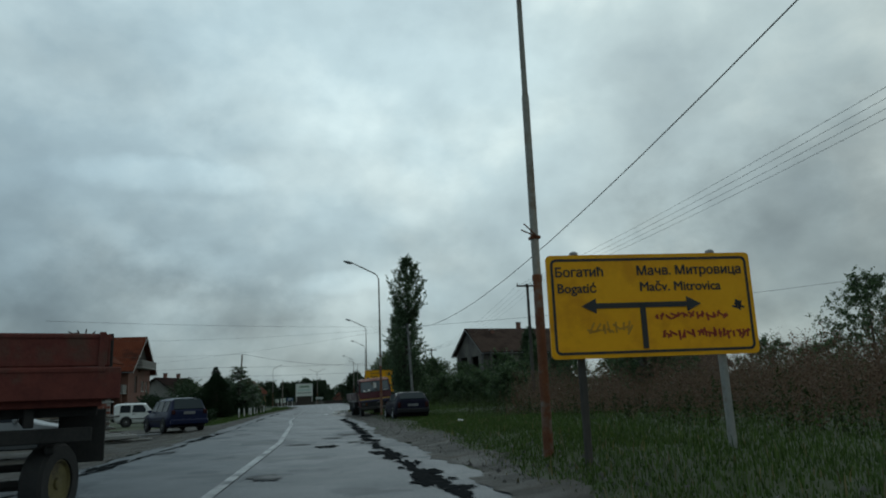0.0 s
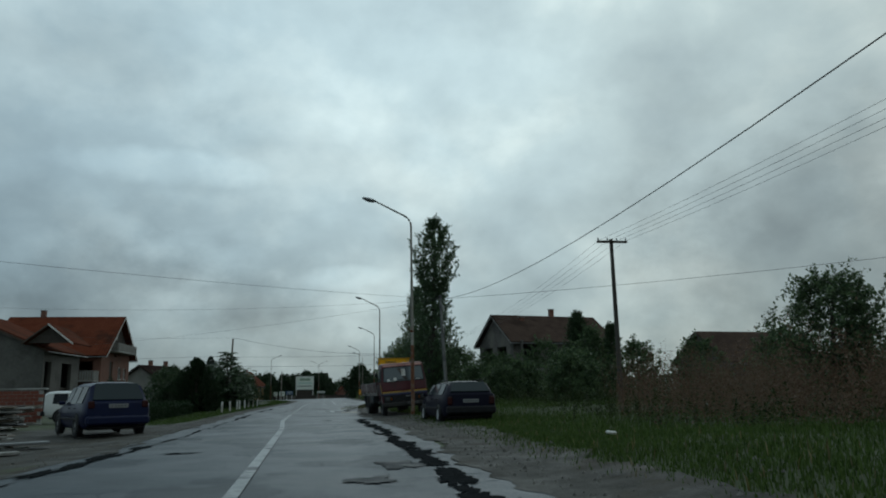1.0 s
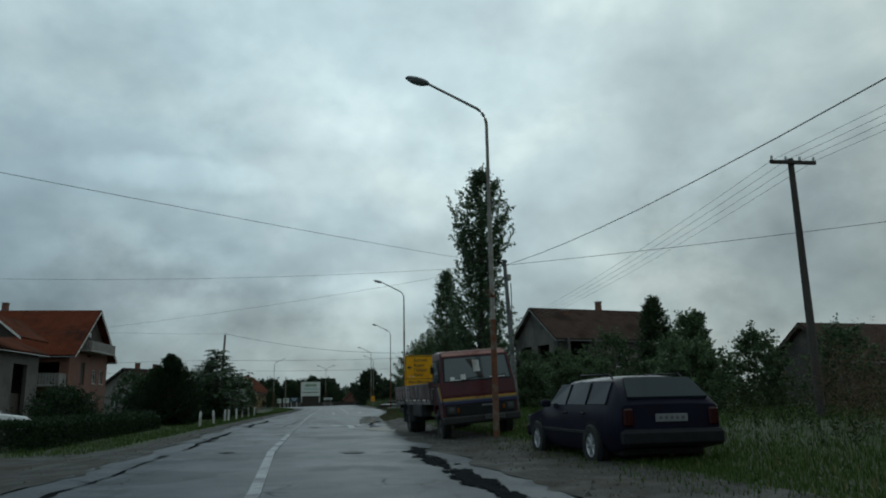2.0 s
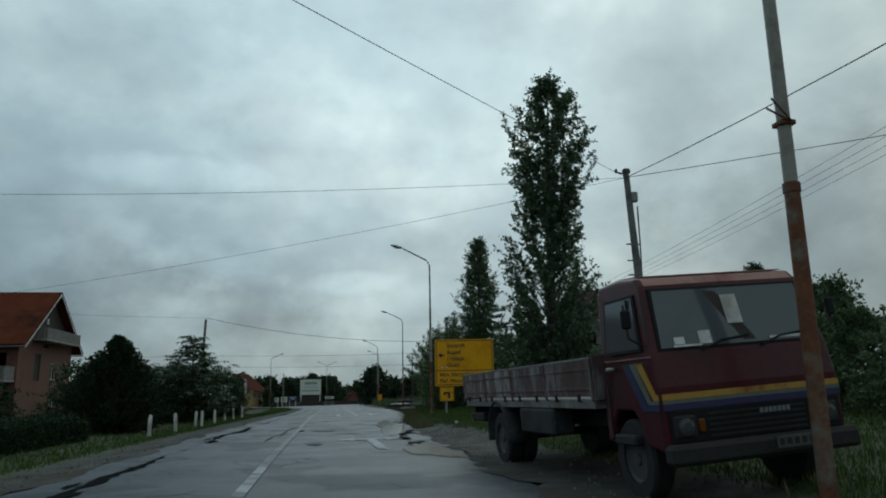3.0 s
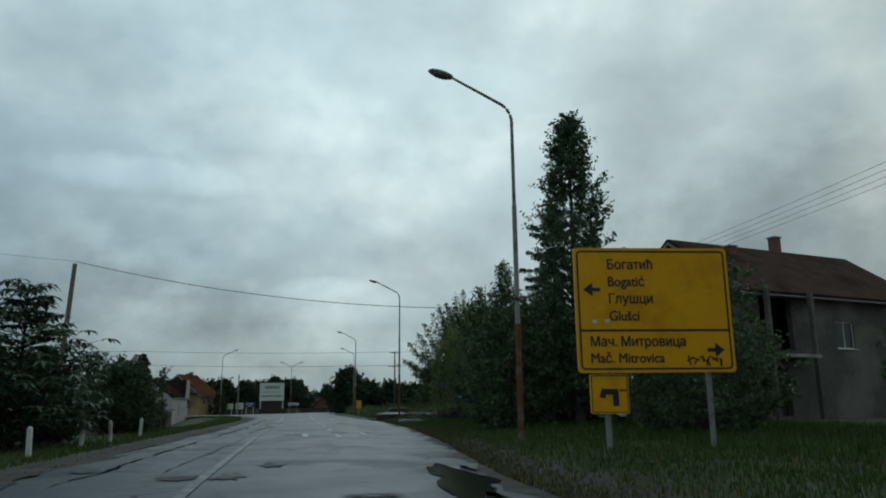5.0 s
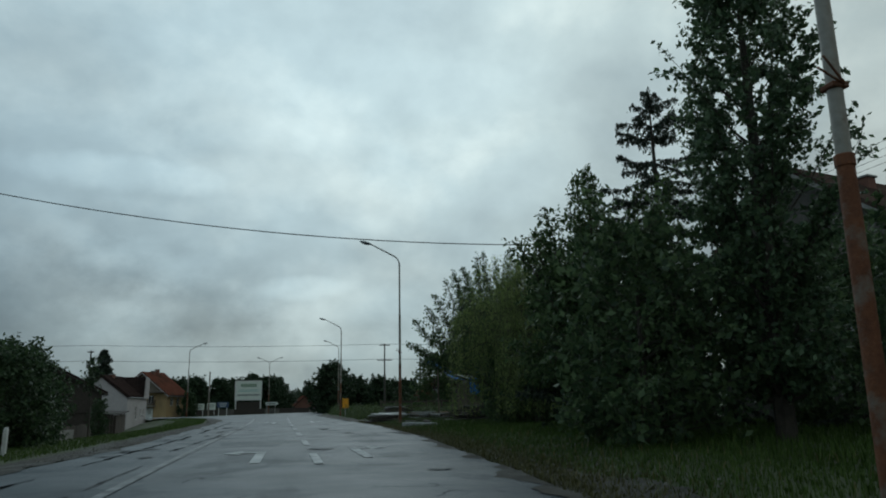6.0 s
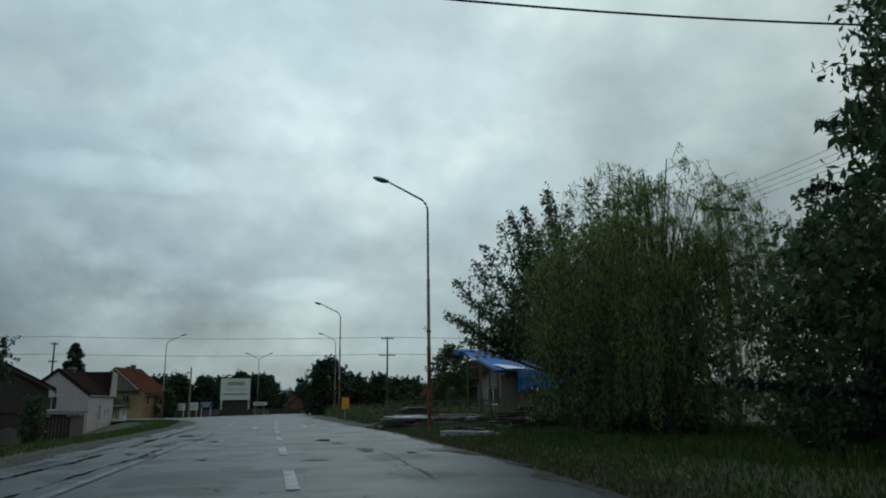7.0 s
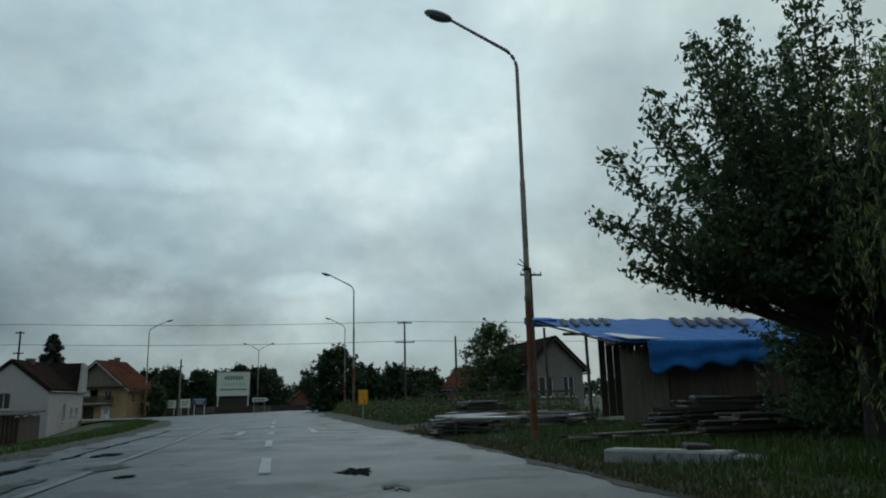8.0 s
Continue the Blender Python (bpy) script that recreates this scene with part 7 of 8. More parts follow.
    for k in range(5):
        Shape().box((W / 2, -0.058, 0.63 + 0.05 * k), (1.05, 0.014, 0.02)).make("grille_slat", "chassis", ob)
    for x in (0.21, W - 0.21):
        frame_ = Shape().box((x, -0.055, 0.73), (0.24, 0.04, 0.21), 0.02).make("headlight", "chassis", ob)
        Shape().lathe([(0.085, 0), (0.08, 0.02), (0.04, 0.035)], 16, Matrix.Translation((x, -0.07, 0.73)) @ Euler((radians(90), 0, 0)).to_matrix().to_4x4()).make("lens", "clear_lamp", frame_)
        Shape().box((x + (0.17 if x < 1 else -0.17), -0.06, 0.73), (0.07, 0.03, 0.12), 0.01).make("indicator", "amber_lamp", ob)
    for k in range(7):
        Shape().box((1.02 + 0.048 * k, -0.068, 0.81), (0.034, 0.012, 0.045)).make("badge_bar", "plate", ob)
    Shape().box((W / 2, -0.10, 0.49), (W + 0.04, 0.20, 0.19), 0.04).make("front_bumper", "chassis", ob)
    Shape().box((1.28, -0.205, 0.52), (0.50, 0.012, 0.11)).make("number_plate", "grey_plate", ob, "dirty grey number plate with plain bars")
    for k in range(6):
        Shape().box((1.08 + 0.08 * k, -0.213, 0.52), (0.045, 0.006, 0.06)).make("plate_bar", "sign_black", ob)
    # flanks of the cab
    for x, sg in ((0.0, -1), (W, 1)):
        xo = x + sg * 0.006
        for k, mat in enumerate(("stripe_yellow", "stripe_grey", "stripe_blue")):
            d, z = 0.13 * k, (1.010, 0.963, 0.915)[k]
            h = (0.0275, 0.0175, 0.0275)[k]
            Shape().sheet([(xo, 0.34 + d, 1.34), (xo, 0.22 + d, 1.34), (xo, 0.02 + 0.7 * d, z + h), (xo, 0.06 + 0.9 * d, z - h)], 0.012).make("stripe", mat, ob, "faded coloured stripe")
            Shape().sheet([(xo, 0.06 + 0.9 * d, z - h), (xo, 0.02 + 0.7 * d, z + h), (xo, -0.02, z + h), (xo, -0.02, z - h)], 0.011).make("stripe", mat, ob, "faded coloured stripe")

        def sx(z):
            return x + sg * 0.006 - sg * (0.085 * max(z - 1.38, 0) / 0.85)
        Shape().sheet([(sx(1.45), 0.18, 1.45), (sx(1.45), 0.98, 1.45), (sx(2.02), 0.98, 2.02), (sx(2.02), 0.32, 2.02)], 0.02).make("window_seal", "dark_plastic", ob)
        Shape().sheet([(sx(1.48), 0.23, 1.48), (sx(1.48), 0.94, 1.48), (sx(1.99), 0.94, 1.99), (sx(1.99), 0.35, 1.99)], 0.028).make("door_window", "truck_glass", ob, "dark door window")
        Shape().box((sx(1.74) + sg * 0.008, 0.42, 1.73), (0.014, 0.025, 0.50)).make("quarter_light_bar", "dark_plastic", ob)
        Shape().box((x + sg * 0.004, 1.02, 1.00), (0.010, 0.016, 0.78)).make("door_seam", "chassis", ob)
        Shape().box((x + sg * 0.004, 0.52, 1.39), (0.010, 1.0, 0.012)).make("door_seam", "truck_pink", ob)
        Shape().box((x + sg * 0.02, 0.88, 1.31), (0.03, 0.16, 0.035), 0.008).make("door_handle", "galvanised", ob)
        arm = Shape().tube([(x, 0.14, 1.50), (x + sg * 0.16, 0.10, 1.58), (x + sg * 0.18, 0.10, 1.9)], 0.012, 6).make("mirror_arm", "chassis", ob)
        Shape().box((x + sg * 0.17, 0.09, 1.76), (0.10, 0.035, 0.18), 0.015).make("mirror", "dark_plastic", arm)
        Shape().box((x + sg * -0.06, 0.69, 0.60), (0.22, 0.46, 0.10), 0.02).make("step", "chassis", ob)
    # chassis and load bed
    for x in (0.55, W - 0.55):
        Shape().box((x, 4.1, 0.72), (0.09, 5.8, 0.18), 0.01).make("chassis_rail", "chassis", ob)
    y0, y1, zb, zt = 1.34, 7.05, 1.00, 1.44
    Shape().box((W / 2, (y0 + y1) / 2, zb - 0.05), (W + 0.06, y1 - y0, 0.11), 0.01).make("bed_floor", "bed_frame", ob, "pale scuffed load bed edge")
    for x, sg in ((-0.03, -1), (W + 0.03, 1)):
        nb = 4
        for k in range(nb):
            ya, yb = y0 + (y1 - y0) * k / nb, y0 + (y1 - y0) * (k + 1) / nb
            side = Shape().box((x, (ya + yb) / 2, (zb + zt) / 2 + 0.02), (0.04, yb - ya - 0.012, zt - zb - 0.03), 0.006).make("side_board", "bed_board" if k < 2 else "bed_board_pale", ob, "scratched brown drop side" if k < 2 else "drop side scraped to pale grey")
            for zz in (zb + 0.12, zt - 0.10):
                Shape().box((x + sg * 0.024, (ya + yb) / 2, zz), (0.010, yb - ya - 0.05, 0.03), 0.003).make("rib", "bed_board", side)
            for dy in (0.25, 0.75):
                Shape().box((x + sg * 0.03, ya + (yb - ya) * dy, zb + 0.02), (0.03, 0.05, 0.09), 0.006).make("hinge", "chassis", side)
        for k in range(nb + 1):
            Shape().box((x + sg * 0.022, y0 + (y1 - y0) * k / nb, (zb + zt) / 2), (0.030, 0.035, zt - zb + 0.03), 0.006).make("stake", "bed_board", ob)
        Shape().box((x, (y0 + y1) / 2, zt + 0.015), (0.045, y1 - y0, 0.025), 0.005).make("top_rail", "bed_frame", ob)
    Shape().box((W / 2, y1, (zb + zt) / 2 + 0.02), (W + 0.06, 0.04, zt - zb), 0.006).make("tailboard", "bed_board_pale", ob, "scratched brown tailboard")
    Shape().box((W / 2, y0 - 0.02, (zb + zt) / 2 + 0.02), (W + 0.06, 0.05, zt - zb + 0.06), 0.006).make("headboard", "bed_board", ob)
    Shape().box((W / 2, y1 - 0.25, 0.80), (W * 0.95, 0.10, 0.14), 0.01).make("rear_beam", "chassis", ob)
    Shape().box((0.44, y1 - 0.42, 0.70), (0.80, 0.80, 0.15), 0.03).make("spare_carrier", "rubber", ob, "black box hung under the tail")
    for x in (0.2, W - 0.2):
        Shape().tube([(x - 0.1, y1 - 0.12, 0.95), (x - 0.1, y1 - 0.12, 0.66)], 0.012, 6).make("lamp_bracket", "bed_frame", ob)
        Shape().box((x, y1 - 0.17, 0.76), (0.26, 0.06, 0.11), 0.01).make("tail_light", "red_lamp", ob)
    # stowage boxes and rear mudguards
    for x, sg in ((0.10, -1), (W - 0.10, 1)):
        Shape().box((x, 3.30, 0.72), (0.30, 1.30, 0.34), 0.03).make("tool_box", "mudguard_grey", ob, "dented grey stowage box")
        pts = [(0.54 * math.cos(radians(a)), 0.54 * math.sin(radians(a))) for a in range(-10, 191, 10)]
        s = Shape()
        n = len(pts)
        vs = [(x + dx, 5.12 + py, 0.44 + pz) for dx in (-0.16, 0.16) for py, pz in pts]
        s.add(vs, [(i, i + 1, n + i + 1, n + i) for i in range(n - 1)])
        g = s.make("mudguard", "mudguard_grey", ob, "grey curved mudguard", True)
        so = g.modifiers.new("thickness", "SOLIDIFY")
        so.thickness = 0.02
    wheel_set(ob, [(0.15, 0.69, -1), (W - 0.15, 0.69, 1), (0.11, 5.12, -1), (0.36, 5.12, -1), (W - 0.11, 5.12, 1), (W - 0.36, 5.12, 1)], 0.40, 0.22, "grey_rim", 0, "grey_rim")
    for y in (0.69, 5.12):
        Shape().tube([(0.25, y, 0.40), (W - 0.25, y, 0.40)], 0.06, 8).make("axle", "chassis", ob)


build_truck()


def build_trailer():
    """Farm trailer turning off towards the forecourt; its board end faces back along the road."""
    m = Matrix.Translation((-3.66, 6.20, 0.0)) @ Euler((0, 0, radians(22))).to_matrix().to_4x4()
    ob = thing("farm_trailer", m, "old rusty red farm trailer with board sides", "trailer")
    W, L, z0, zm, z1 = 2.05, 4.2, 1.19, 1.51, 1.83
    Shape().box((W / 2, L / 2, z0 - 0.03), (W - 0.06, L - 0.04, 0.08), 0.01).make("bed_floor", "trailer_red", ob)
    for x, sg in ((0.0, -1), (W, 1)):
        for za, zb, out in ((z0, zm - 0.01, 0.05), (zm, z1, 0.0)):
            side = Shape().box((x + sg * out, L / 2, (za + zb) / 2), (0.045, L - 0.08, zb - za), 0.01).make("side_board", "trailer_red", ob, "rusty faded red side board")
            Shape().box((x + sg * (out + 0.03), L / 2, zb - 0.04), (0.02, L - 0.10, 0.04), 0.005).make("rib", "trailer_red", side)
        for k in range(4):
            Shape().box((x + sg * 0.03, 0.12 + (L - 0.24) * k / 3, (zm + z1) / 2), (0.05, 0.07, z1 - zm + 0.02), 0.008).make("stake", "chassis", ob)
    for y, sg in ((0.0, -1), (L, 1)):
        for za, zb, out in ((z0, zm - 0.01, 0.05), (zm, z1, 0.0)):
            end = Shape().box((W / 2 + (0.05 if out else 0.0), y + sg * out, (za + zb) / 2), (W + (0.14 if out else -0.02), 0.045, zb - za), 0.01).make("end_board", "trailer_red", ob, "rusty faded red end board")
            Shape().box((W / 2, y + sg * (out + 0.026), zb - 0.03), (W - 0.06, 0.014, 0.035), 0.004).make("rib", "trailer_red", end)
        for x in (0.06, W * 0.46, W - 0.06):
            Shape().box((x, y + sg * 0.035, (zm + z1) / 2), (0.06, 0.04, z1 - zm + 0.03), 0.006).make("stake", "trailer_red", ob)
    for x in (0.65, W - 0.65):
        Shape().box((x, L / 2, 1.04), (0.09, L - 0.2, 0.20), 0.01).make("chassis_rail", "chassis", ob)
    for k in range(4):
        Shape().box((W / 2, 0.25 + k * 1.2, 1.08), (W - 0.1, 0.08, 0.10), 0.01).make("cross_beam", "chassis", ob)
    Shape().box((W / 2, 0.10, 0.86), (W - 0.2, 0.06, 0.14), 0.01).make("rear_beam", "chassis", ob)
    for x in (0.22, W - 0.12):
        Shape().box((x, 1.0, 0.82), (0.46, 0.03, 0.56), 0.01).make("mud_flap", "rubber", ob)
    for x in (0.45, W - 0.45):
        Shape().box((x, 0.72, 0.72), (0.09, 1.1, 0.08), 0.02).make("leaf_spring", "chassis", ob)
        Shape().box((x, 3.2, 0.72), (0.09, 1.1, 0.08), 0.02).make("leaf_spring", "chassis", ob)
    spots = [(0.42, 0.66, -1), (W - 0.42, 0.50, 1), (0.30, 3.2, -1), (W - 0.30, 3.2, 1)]
    wheel_set(ob, spots, 0.39, 0.22, "old_rim", 0, "old_rim")
    # the axle under the board end is turned on its ring
    for w in list(ob.children):
        if w.name.startswith("wheel"):
            x, y, z = w.data.vertices[0].co
            if y < 2:
                c = Vector((0.42 if x < 1 else W - 0.42, 0.66 if x < 1 else 0.50, 0.0))
                w.matrix_basis = Matrix.Translation(c) @ Euler((0, 0, radians(-30))).to_matrix().to_4x4() @ Matrix.Translation(-c)
    for y in (0.58, 3.2):
        Shape().tube([(0.55, y, 0.39), (W - 0.55, y, 0.39)], 0.05, 8).make("axle", "chassis", ob)
    for k in range(4):
        Shape().tube([(W - 0.30 + 0.05 * k, 0.15 + 0.02 * k, z1), (W - 0.36 + 0.08 * k, 0.12, z1 + 0.03 + 0.012 * (k % 3))], 0.007, 5).make("stick", "wood_dark", ob)
    for x, w in ((0.35, 0.16), (0.62, 0.10)):
        Shape().box((x, 0.2, z1 + 0.02), (w, 0.12, 0.07), 0.02).make("clod", "chassis", ob)


build_trailer()


# ---- houses ----
def wall_with_holes(name, w, h, holes, thick, material, parent, m, gable=0.0):
    """Wall in the local xz plane from x = 0 to w; holes (x0, z0, x1, z1) go through; gable: rise of a pointed top."""
    xs = sorted({0.0, w, w / 2, *[v for q in holes for v in (q[0], q[2])]})
    zs = sorted({0.0, h, *[v for q in holes for v in (q[1], q[3])]})
    s = Shape()

    def rise(x):
        return gable * (1 - abs(2 * x / w - 1))
    for i in range(len(xs) - 1):
        for j in range(len(zs) - 1):
            cx, cz = (xs[i] + xs[i + 1]) / 2, (zs[j] + zs[j + 1]) / 2
            if any(q[0] < cx < q[2] and q[1] < cz < q[3] for q in holes):
                continue
            a, b, c, d = xs[i], xs[i + 1], zs[j], zs[j + 1]
            s.box(((a + b) / 2, thick / 2, (c + d) / 2), (b - a, thick, d - c))
    if gable:
        s.add([(0, 0, h), (w, 0, h), (w / 2, 0, h + gable), (0, thick, h), (w, thick, h), (w / 2, thick, h + gable)], [(0, 1, 2), (5, 4, 3), (0, 3, 4, 1), (1, 4, 5, 2), (2, 5, 3, 0)])
    # weld the blocks into one wall and drop the faces between them
    at = [tuple(round(c, 4) for c in p) for p in s.v]
    index = {p: k for k, p in enumerate(dict.fromkeys(at))}
    count = collections.Counter(tuple(sorted(at[k] for k in f)) for f in s.f)
    s.f = [tuple(index[at[k]] for k in f) for f in s.f if count[tuple(sorted(at[k] for k in f))] == 1]
    s.v = list(index)
    return s.make(name, material, parent, loc=m)


def window_in(x0, z0, x1, z1, parent, m, depth=0.12, bars=1, material="white_paint"):
    w = Shape()
    t = 0.06
    for c, sz in ((((x0 + x1) / 2, depth, z0 + t / 2), (x1 - x0, 0.06, t)), (((x0 + x1) / 2, depth, z1 - t / 2), (x1 - x0, 0.06, t)), ((x0 + t / 2, depth, (z0 + z1) / 2), (t, 0.06, z1 - z0 - 2 * t)), ((x1 - t / 2, depth, (z0 + z1) / 2), (t, 0.06, z1 - z0 - 2 * t))):
        w.box(c, sz)
    for k in range(bars):
        w.box((x0 + (x1 - x0) * (k + 1) / (bars + 1), depth, (z0 + z1) / 2), (0.05, 0.055, z1 - z0 - 2 * t))
    win = w.make("window", material, parent, loc=m)
    Shape().box(((x0 + x1) / 2, depth + 0.012, (z0 + z1) / 2), (x1 - x0 - 0.1, 0.012, z1 - z0 - 0.1)).make("pane", "window_glass", win)
    Shape().box(((x0 + x1) / 2, -0.03, z0 - 0.03), (x1 - x0 + 0.14, 0.12, 0.05)).make("sill", "white_paint", win)


def build_house(name, label, x, y, yaw, length, width, wall_h, rise, walls, roof, openings_gable, openings_side, z=-0.1, over=0.6, chimneys=(), fascia="white_paint", depth=0.3, gable_mat=None, frame_mat="white_paint", openings_left=()):
    """Gabled house. Local x runs along its gable front (width), local y back along the ridge (length); the origin is the front-left corner."""
    m0 = Matrix.Translation((x, y, z)) @ Euler((0, 0, radians(yaw))).to_matrix().to_4x4()
    ob = thing(name, m0, label, "house")
    back = Matrix.Translation((width, length, 0)) @ Euler((0, 0, math.pi)).to_matrix().to_4x4()
    left = Matrix.Translation((0, length, 0)) @ Euler((0, 0, -math.pi / 2)).to_matrix().to_4x4()
    right = Matrix.Translation((width, 0, 0)) @ Euler((0, 0, math.pi / 2)).to_matrix().to_4x4()
    wall_with_holes("wall", width, wall_h, [o[:4] for o in openings_gable], depth, gable_mat or walls, ob, Matrix(), rise)
    wall_with_holes("wall", width, wall_h, [], depth, walls, ob, back, rise)
    # side walls butt between the gable walls
    off = Matrix.Translation((depth, 0, 0))
    wall_with_holes("wall", length - 2 * depth, wall_h, [o[:4] for o in openings_left], depth, walls, ob, left @ off)
    wall_with_holes("wall", length - 2 * depth, wall_h, [o[:4] for o in openings_side], depth, walls, ob, right @ off)
    for o in openings_gable:
        if o[4] == "window":
            window_in(*o[:4], ob, Matrix(), material=frame_mat)
        elif o[4] == "door":
            Shape().box(((o[0] + o[2]) / 2, 0.15, (o[1] + o[3]) / 2), (o[2] - o[0] - 0.02, 0.06, o[3] - o[1] - 0.02), 0.01).make("door", "wood_dark", ob)
    for o in openings_side:
        if o[4] == "window":
            window_in(*o[:4], ob, right @ off, material=frame_mat)
        elif o[4] == "door":
            Shape().box(((o[0] + o[2]) / 2, 0.15, (o[1] + o[3]) / 2), (o[2] - o[0] - 0.02, 0.06, o[3] - o[1] - 0.02), 0.01).make("door", "wood_dark", ob, loc=right @ off)
    # one solid block; its dark colour stands for the shade inside the rooms
    Shape().box((width / 2, length / 2, 1.2), (width - 2 * depth - 0.2, length - 2 * depth - 0.2, 2.0)).make("room_shade_block", "wood_dark", ob, "solid dark block for the shade behind the openings")
    sl = rise / (width / 2)
    zr, ze = wall_h + rise + 0.16, wall_h - over * sl + 0.16
    r = Shape()
    r.slab([(-over, -over, ze), (width / 2, -over, zr), (width / 2, length + over, zr), (-over, length + over, ze)][::-1], 0.14)
    r.slab([(width + over, -over, ze), (width / 2, -over, zr), (width / 2, length + over, zr), (width + over, length + over, ze)], 0.14)
    rf = r.make("roof", roof, ob)
    Shape().tube([(width / 2, -over, zr + 0.02), (width / 2, length + over, zr + 0.02)], 0.10, 8).make("ridge_cap", roof, rf)
    for sx in (-1, 1):
        a, b = (width / 2, -over - 0.012, zr - 0.02), (width / 2 + sx * (width / 2 + over), -over - 0.012, ze - 0.02)
        c = [a, b, (b[0], b[1], b[2] - 0.16), (a[0], a[1], a[2] - 0.16)]
        Shape().slab(c if sx < 0 else c[::-1], 0.03).make("fascia", fascia, rf)
        Shape().tube([(width / 2 + sx * (width / 2 + over + 0.05), -over, ze - 0.08), (width / 2 + sx * (width / 2 + over + 0.05), length + over, ze - 0.08)], 0.06, 8).make("gutter", "tin_grey", rf)
    for cy, side, h in chimneys:
        cx = width / 2 + side
        zz = zr - abs(side) * sl
        ch = Shape().box((cx, cy, zz + h / 2 - 0.3), (0.5, 0.5, h + 0.6), 0.02).make("chimney", "brick_wall", rf)
        Shape().box((cx, cy, zz + h + 0.04), (0.62, 0.62, 0.08), 0.01).make("cap", "concrete", ob)
    return ob

def board_row(parent, x0, x1, y, z0, z1, n, material, rng, name="board", thick=0.025, along="x", x=0.0):
    """A row of upright boards of uneven height with small gaps."""
    w = (x1 - x0) / n
    for k in range(n):
        c = x0 + w * (k + 0.5)
        h = (z1 - z0) * rng.uniform(0.94, 1.03)
        pos = (c, y, z0 + h / 2) if along == "x" else (x, c, z0 + h / 2)
        dim = (w * rng.uniform(0.86, 0.97), thick, h) if along == "x" else (thick, w * rng.uniform(0.86, 0.97), h)
        Shape().box(pos, dim).make(name, material, parent)


# large brick house with an orange roof
left_house = build_house("brick_house", "three-storey brick house with steep orange tiled roof", -24.9, 95.2, 90, 11.0, 10.8, 6.0, 4.15, "brick_wall", "roof_orange",
                         [(6.4, 3.3, 7.5, 4.6, "window"), (8.6, 3.3, 9.5, 4.6, "window"), (4.6, 6.4 - 0.6, 5.6, 5.99, "hole"), (3.0, 3.1, 4.2, 5.2, "door"), (6.4, 0.9, 7.6, 2.1, "window")], [], -0.15, 0.75, ((8.2, 0.0, 0.8),), "white_paint", openings_left=((4.4, 3.15, 9.9, 5.1, "hole"), (7.0, 0.3, 9.0, 2.3, "hole")))


def build_balcony(parent, x0, x1, y0, y1, z, material, name, rail_h=0.95, bars=0):
    b = Shape().box(((x0 + x1) / 2, (y0 + y1) / 2, z), (x1 - x0, y1 - y0, 0.16), 0.01).make(name, "concrete", parent)
    rail = [((x0 + x1) / 2, y0 + 0.03, x1 - x0, 0.05), (x0 + 0.03, (y0 + y1) / 2, 0.05, y1 - y0 - 0.12), (x1 - 0.03, (y0 + y1) / 2, 0.05, y1 - y0 - 0.12)]
    for cx, cy, sx, sy in rail:
        Shape().box((cx, cy, z + rail_h), (sx, sy, 0.06), 0.005).make("handrail", material, b)
        n = max(int(max(sx, sy) / 0.22), 2)
        for k in range(n):
            px = cx - sx / 2 + sx * (k + 0.5) / n if sx > sy else cx
            py = cy - sy / 2 + sy * (k + 0.5) / n if sy > sx else cy
            Shape().box((px, py, z + rail_h / 2 + 0.06), (0.14 if sx > sy else 0.03, 0.14 if sy > sx else 0.03, rail_h - 0.08)).make("slat", material, b)
    return b


build_balcony(left_house, 2.2, 9.6, -1.1, 0.0, 6.25, "wood_grey", "balcony", 0.9)
terrace = Shape().box((-0.85, 3.4, 2.98), (1.7, 6.6, 0.18), 0.01).make("terrace", "concrete", left_house)
for x, y, sx, sy in ((-1.66, 3.4, 0.06, 6.6), (-0.85, 0.14, 1.6, 0.06), (-0.85, 6.66, 1.6, 0.06)):
    Shape().box((x, y, 4.0), (sx, sy, 0.07), 0.005).make("handrail", "wood_grey", terrace)
    m = 26 if sy > sx else 7
    for k in range(m):
        px, py = (x, y - sy / 2 + sy * (k + 0.5) / m) if sy > sx else (x - sx / 2 + sx * (k + 0.5) / m, y)
        Shape().box((px, py, 3.52), (0.03 if sy > sx else 0.17, 0.19 if sy > sx else 0.03, 0.85)).make("slat", "wood_grey", terrace)
for y in (0.4, 3.4, 6.4):
    Shape().box((-1.5, y, 1.45), (0.25, 0.25, 2.9), 0.01).make("terrace_pillar", "brick_wall", left_house)
Shape().box((5.4, -0.08, 7.4), (1.0, 0.05, 2.0)).make("attic_door", "wood_dark", left_house, "dark attic balcony door")
# dark sheet laid over the brick puts the recessed gable's shade into colour
Shape().sheet([(0.9, -0.03, 6.45), (9.9, -0.03, 6.45), (5.4, -0.03, 9.95)], 0.04).make("gable_panel", "wood_dark", left_house, "dark brown sheet for the shade in the upper gable")
Shape().box((4.7, -0.10, 7.9), (0.35, 0.06, 0.45)).make("attic_lamp", "white_paint", left_house)

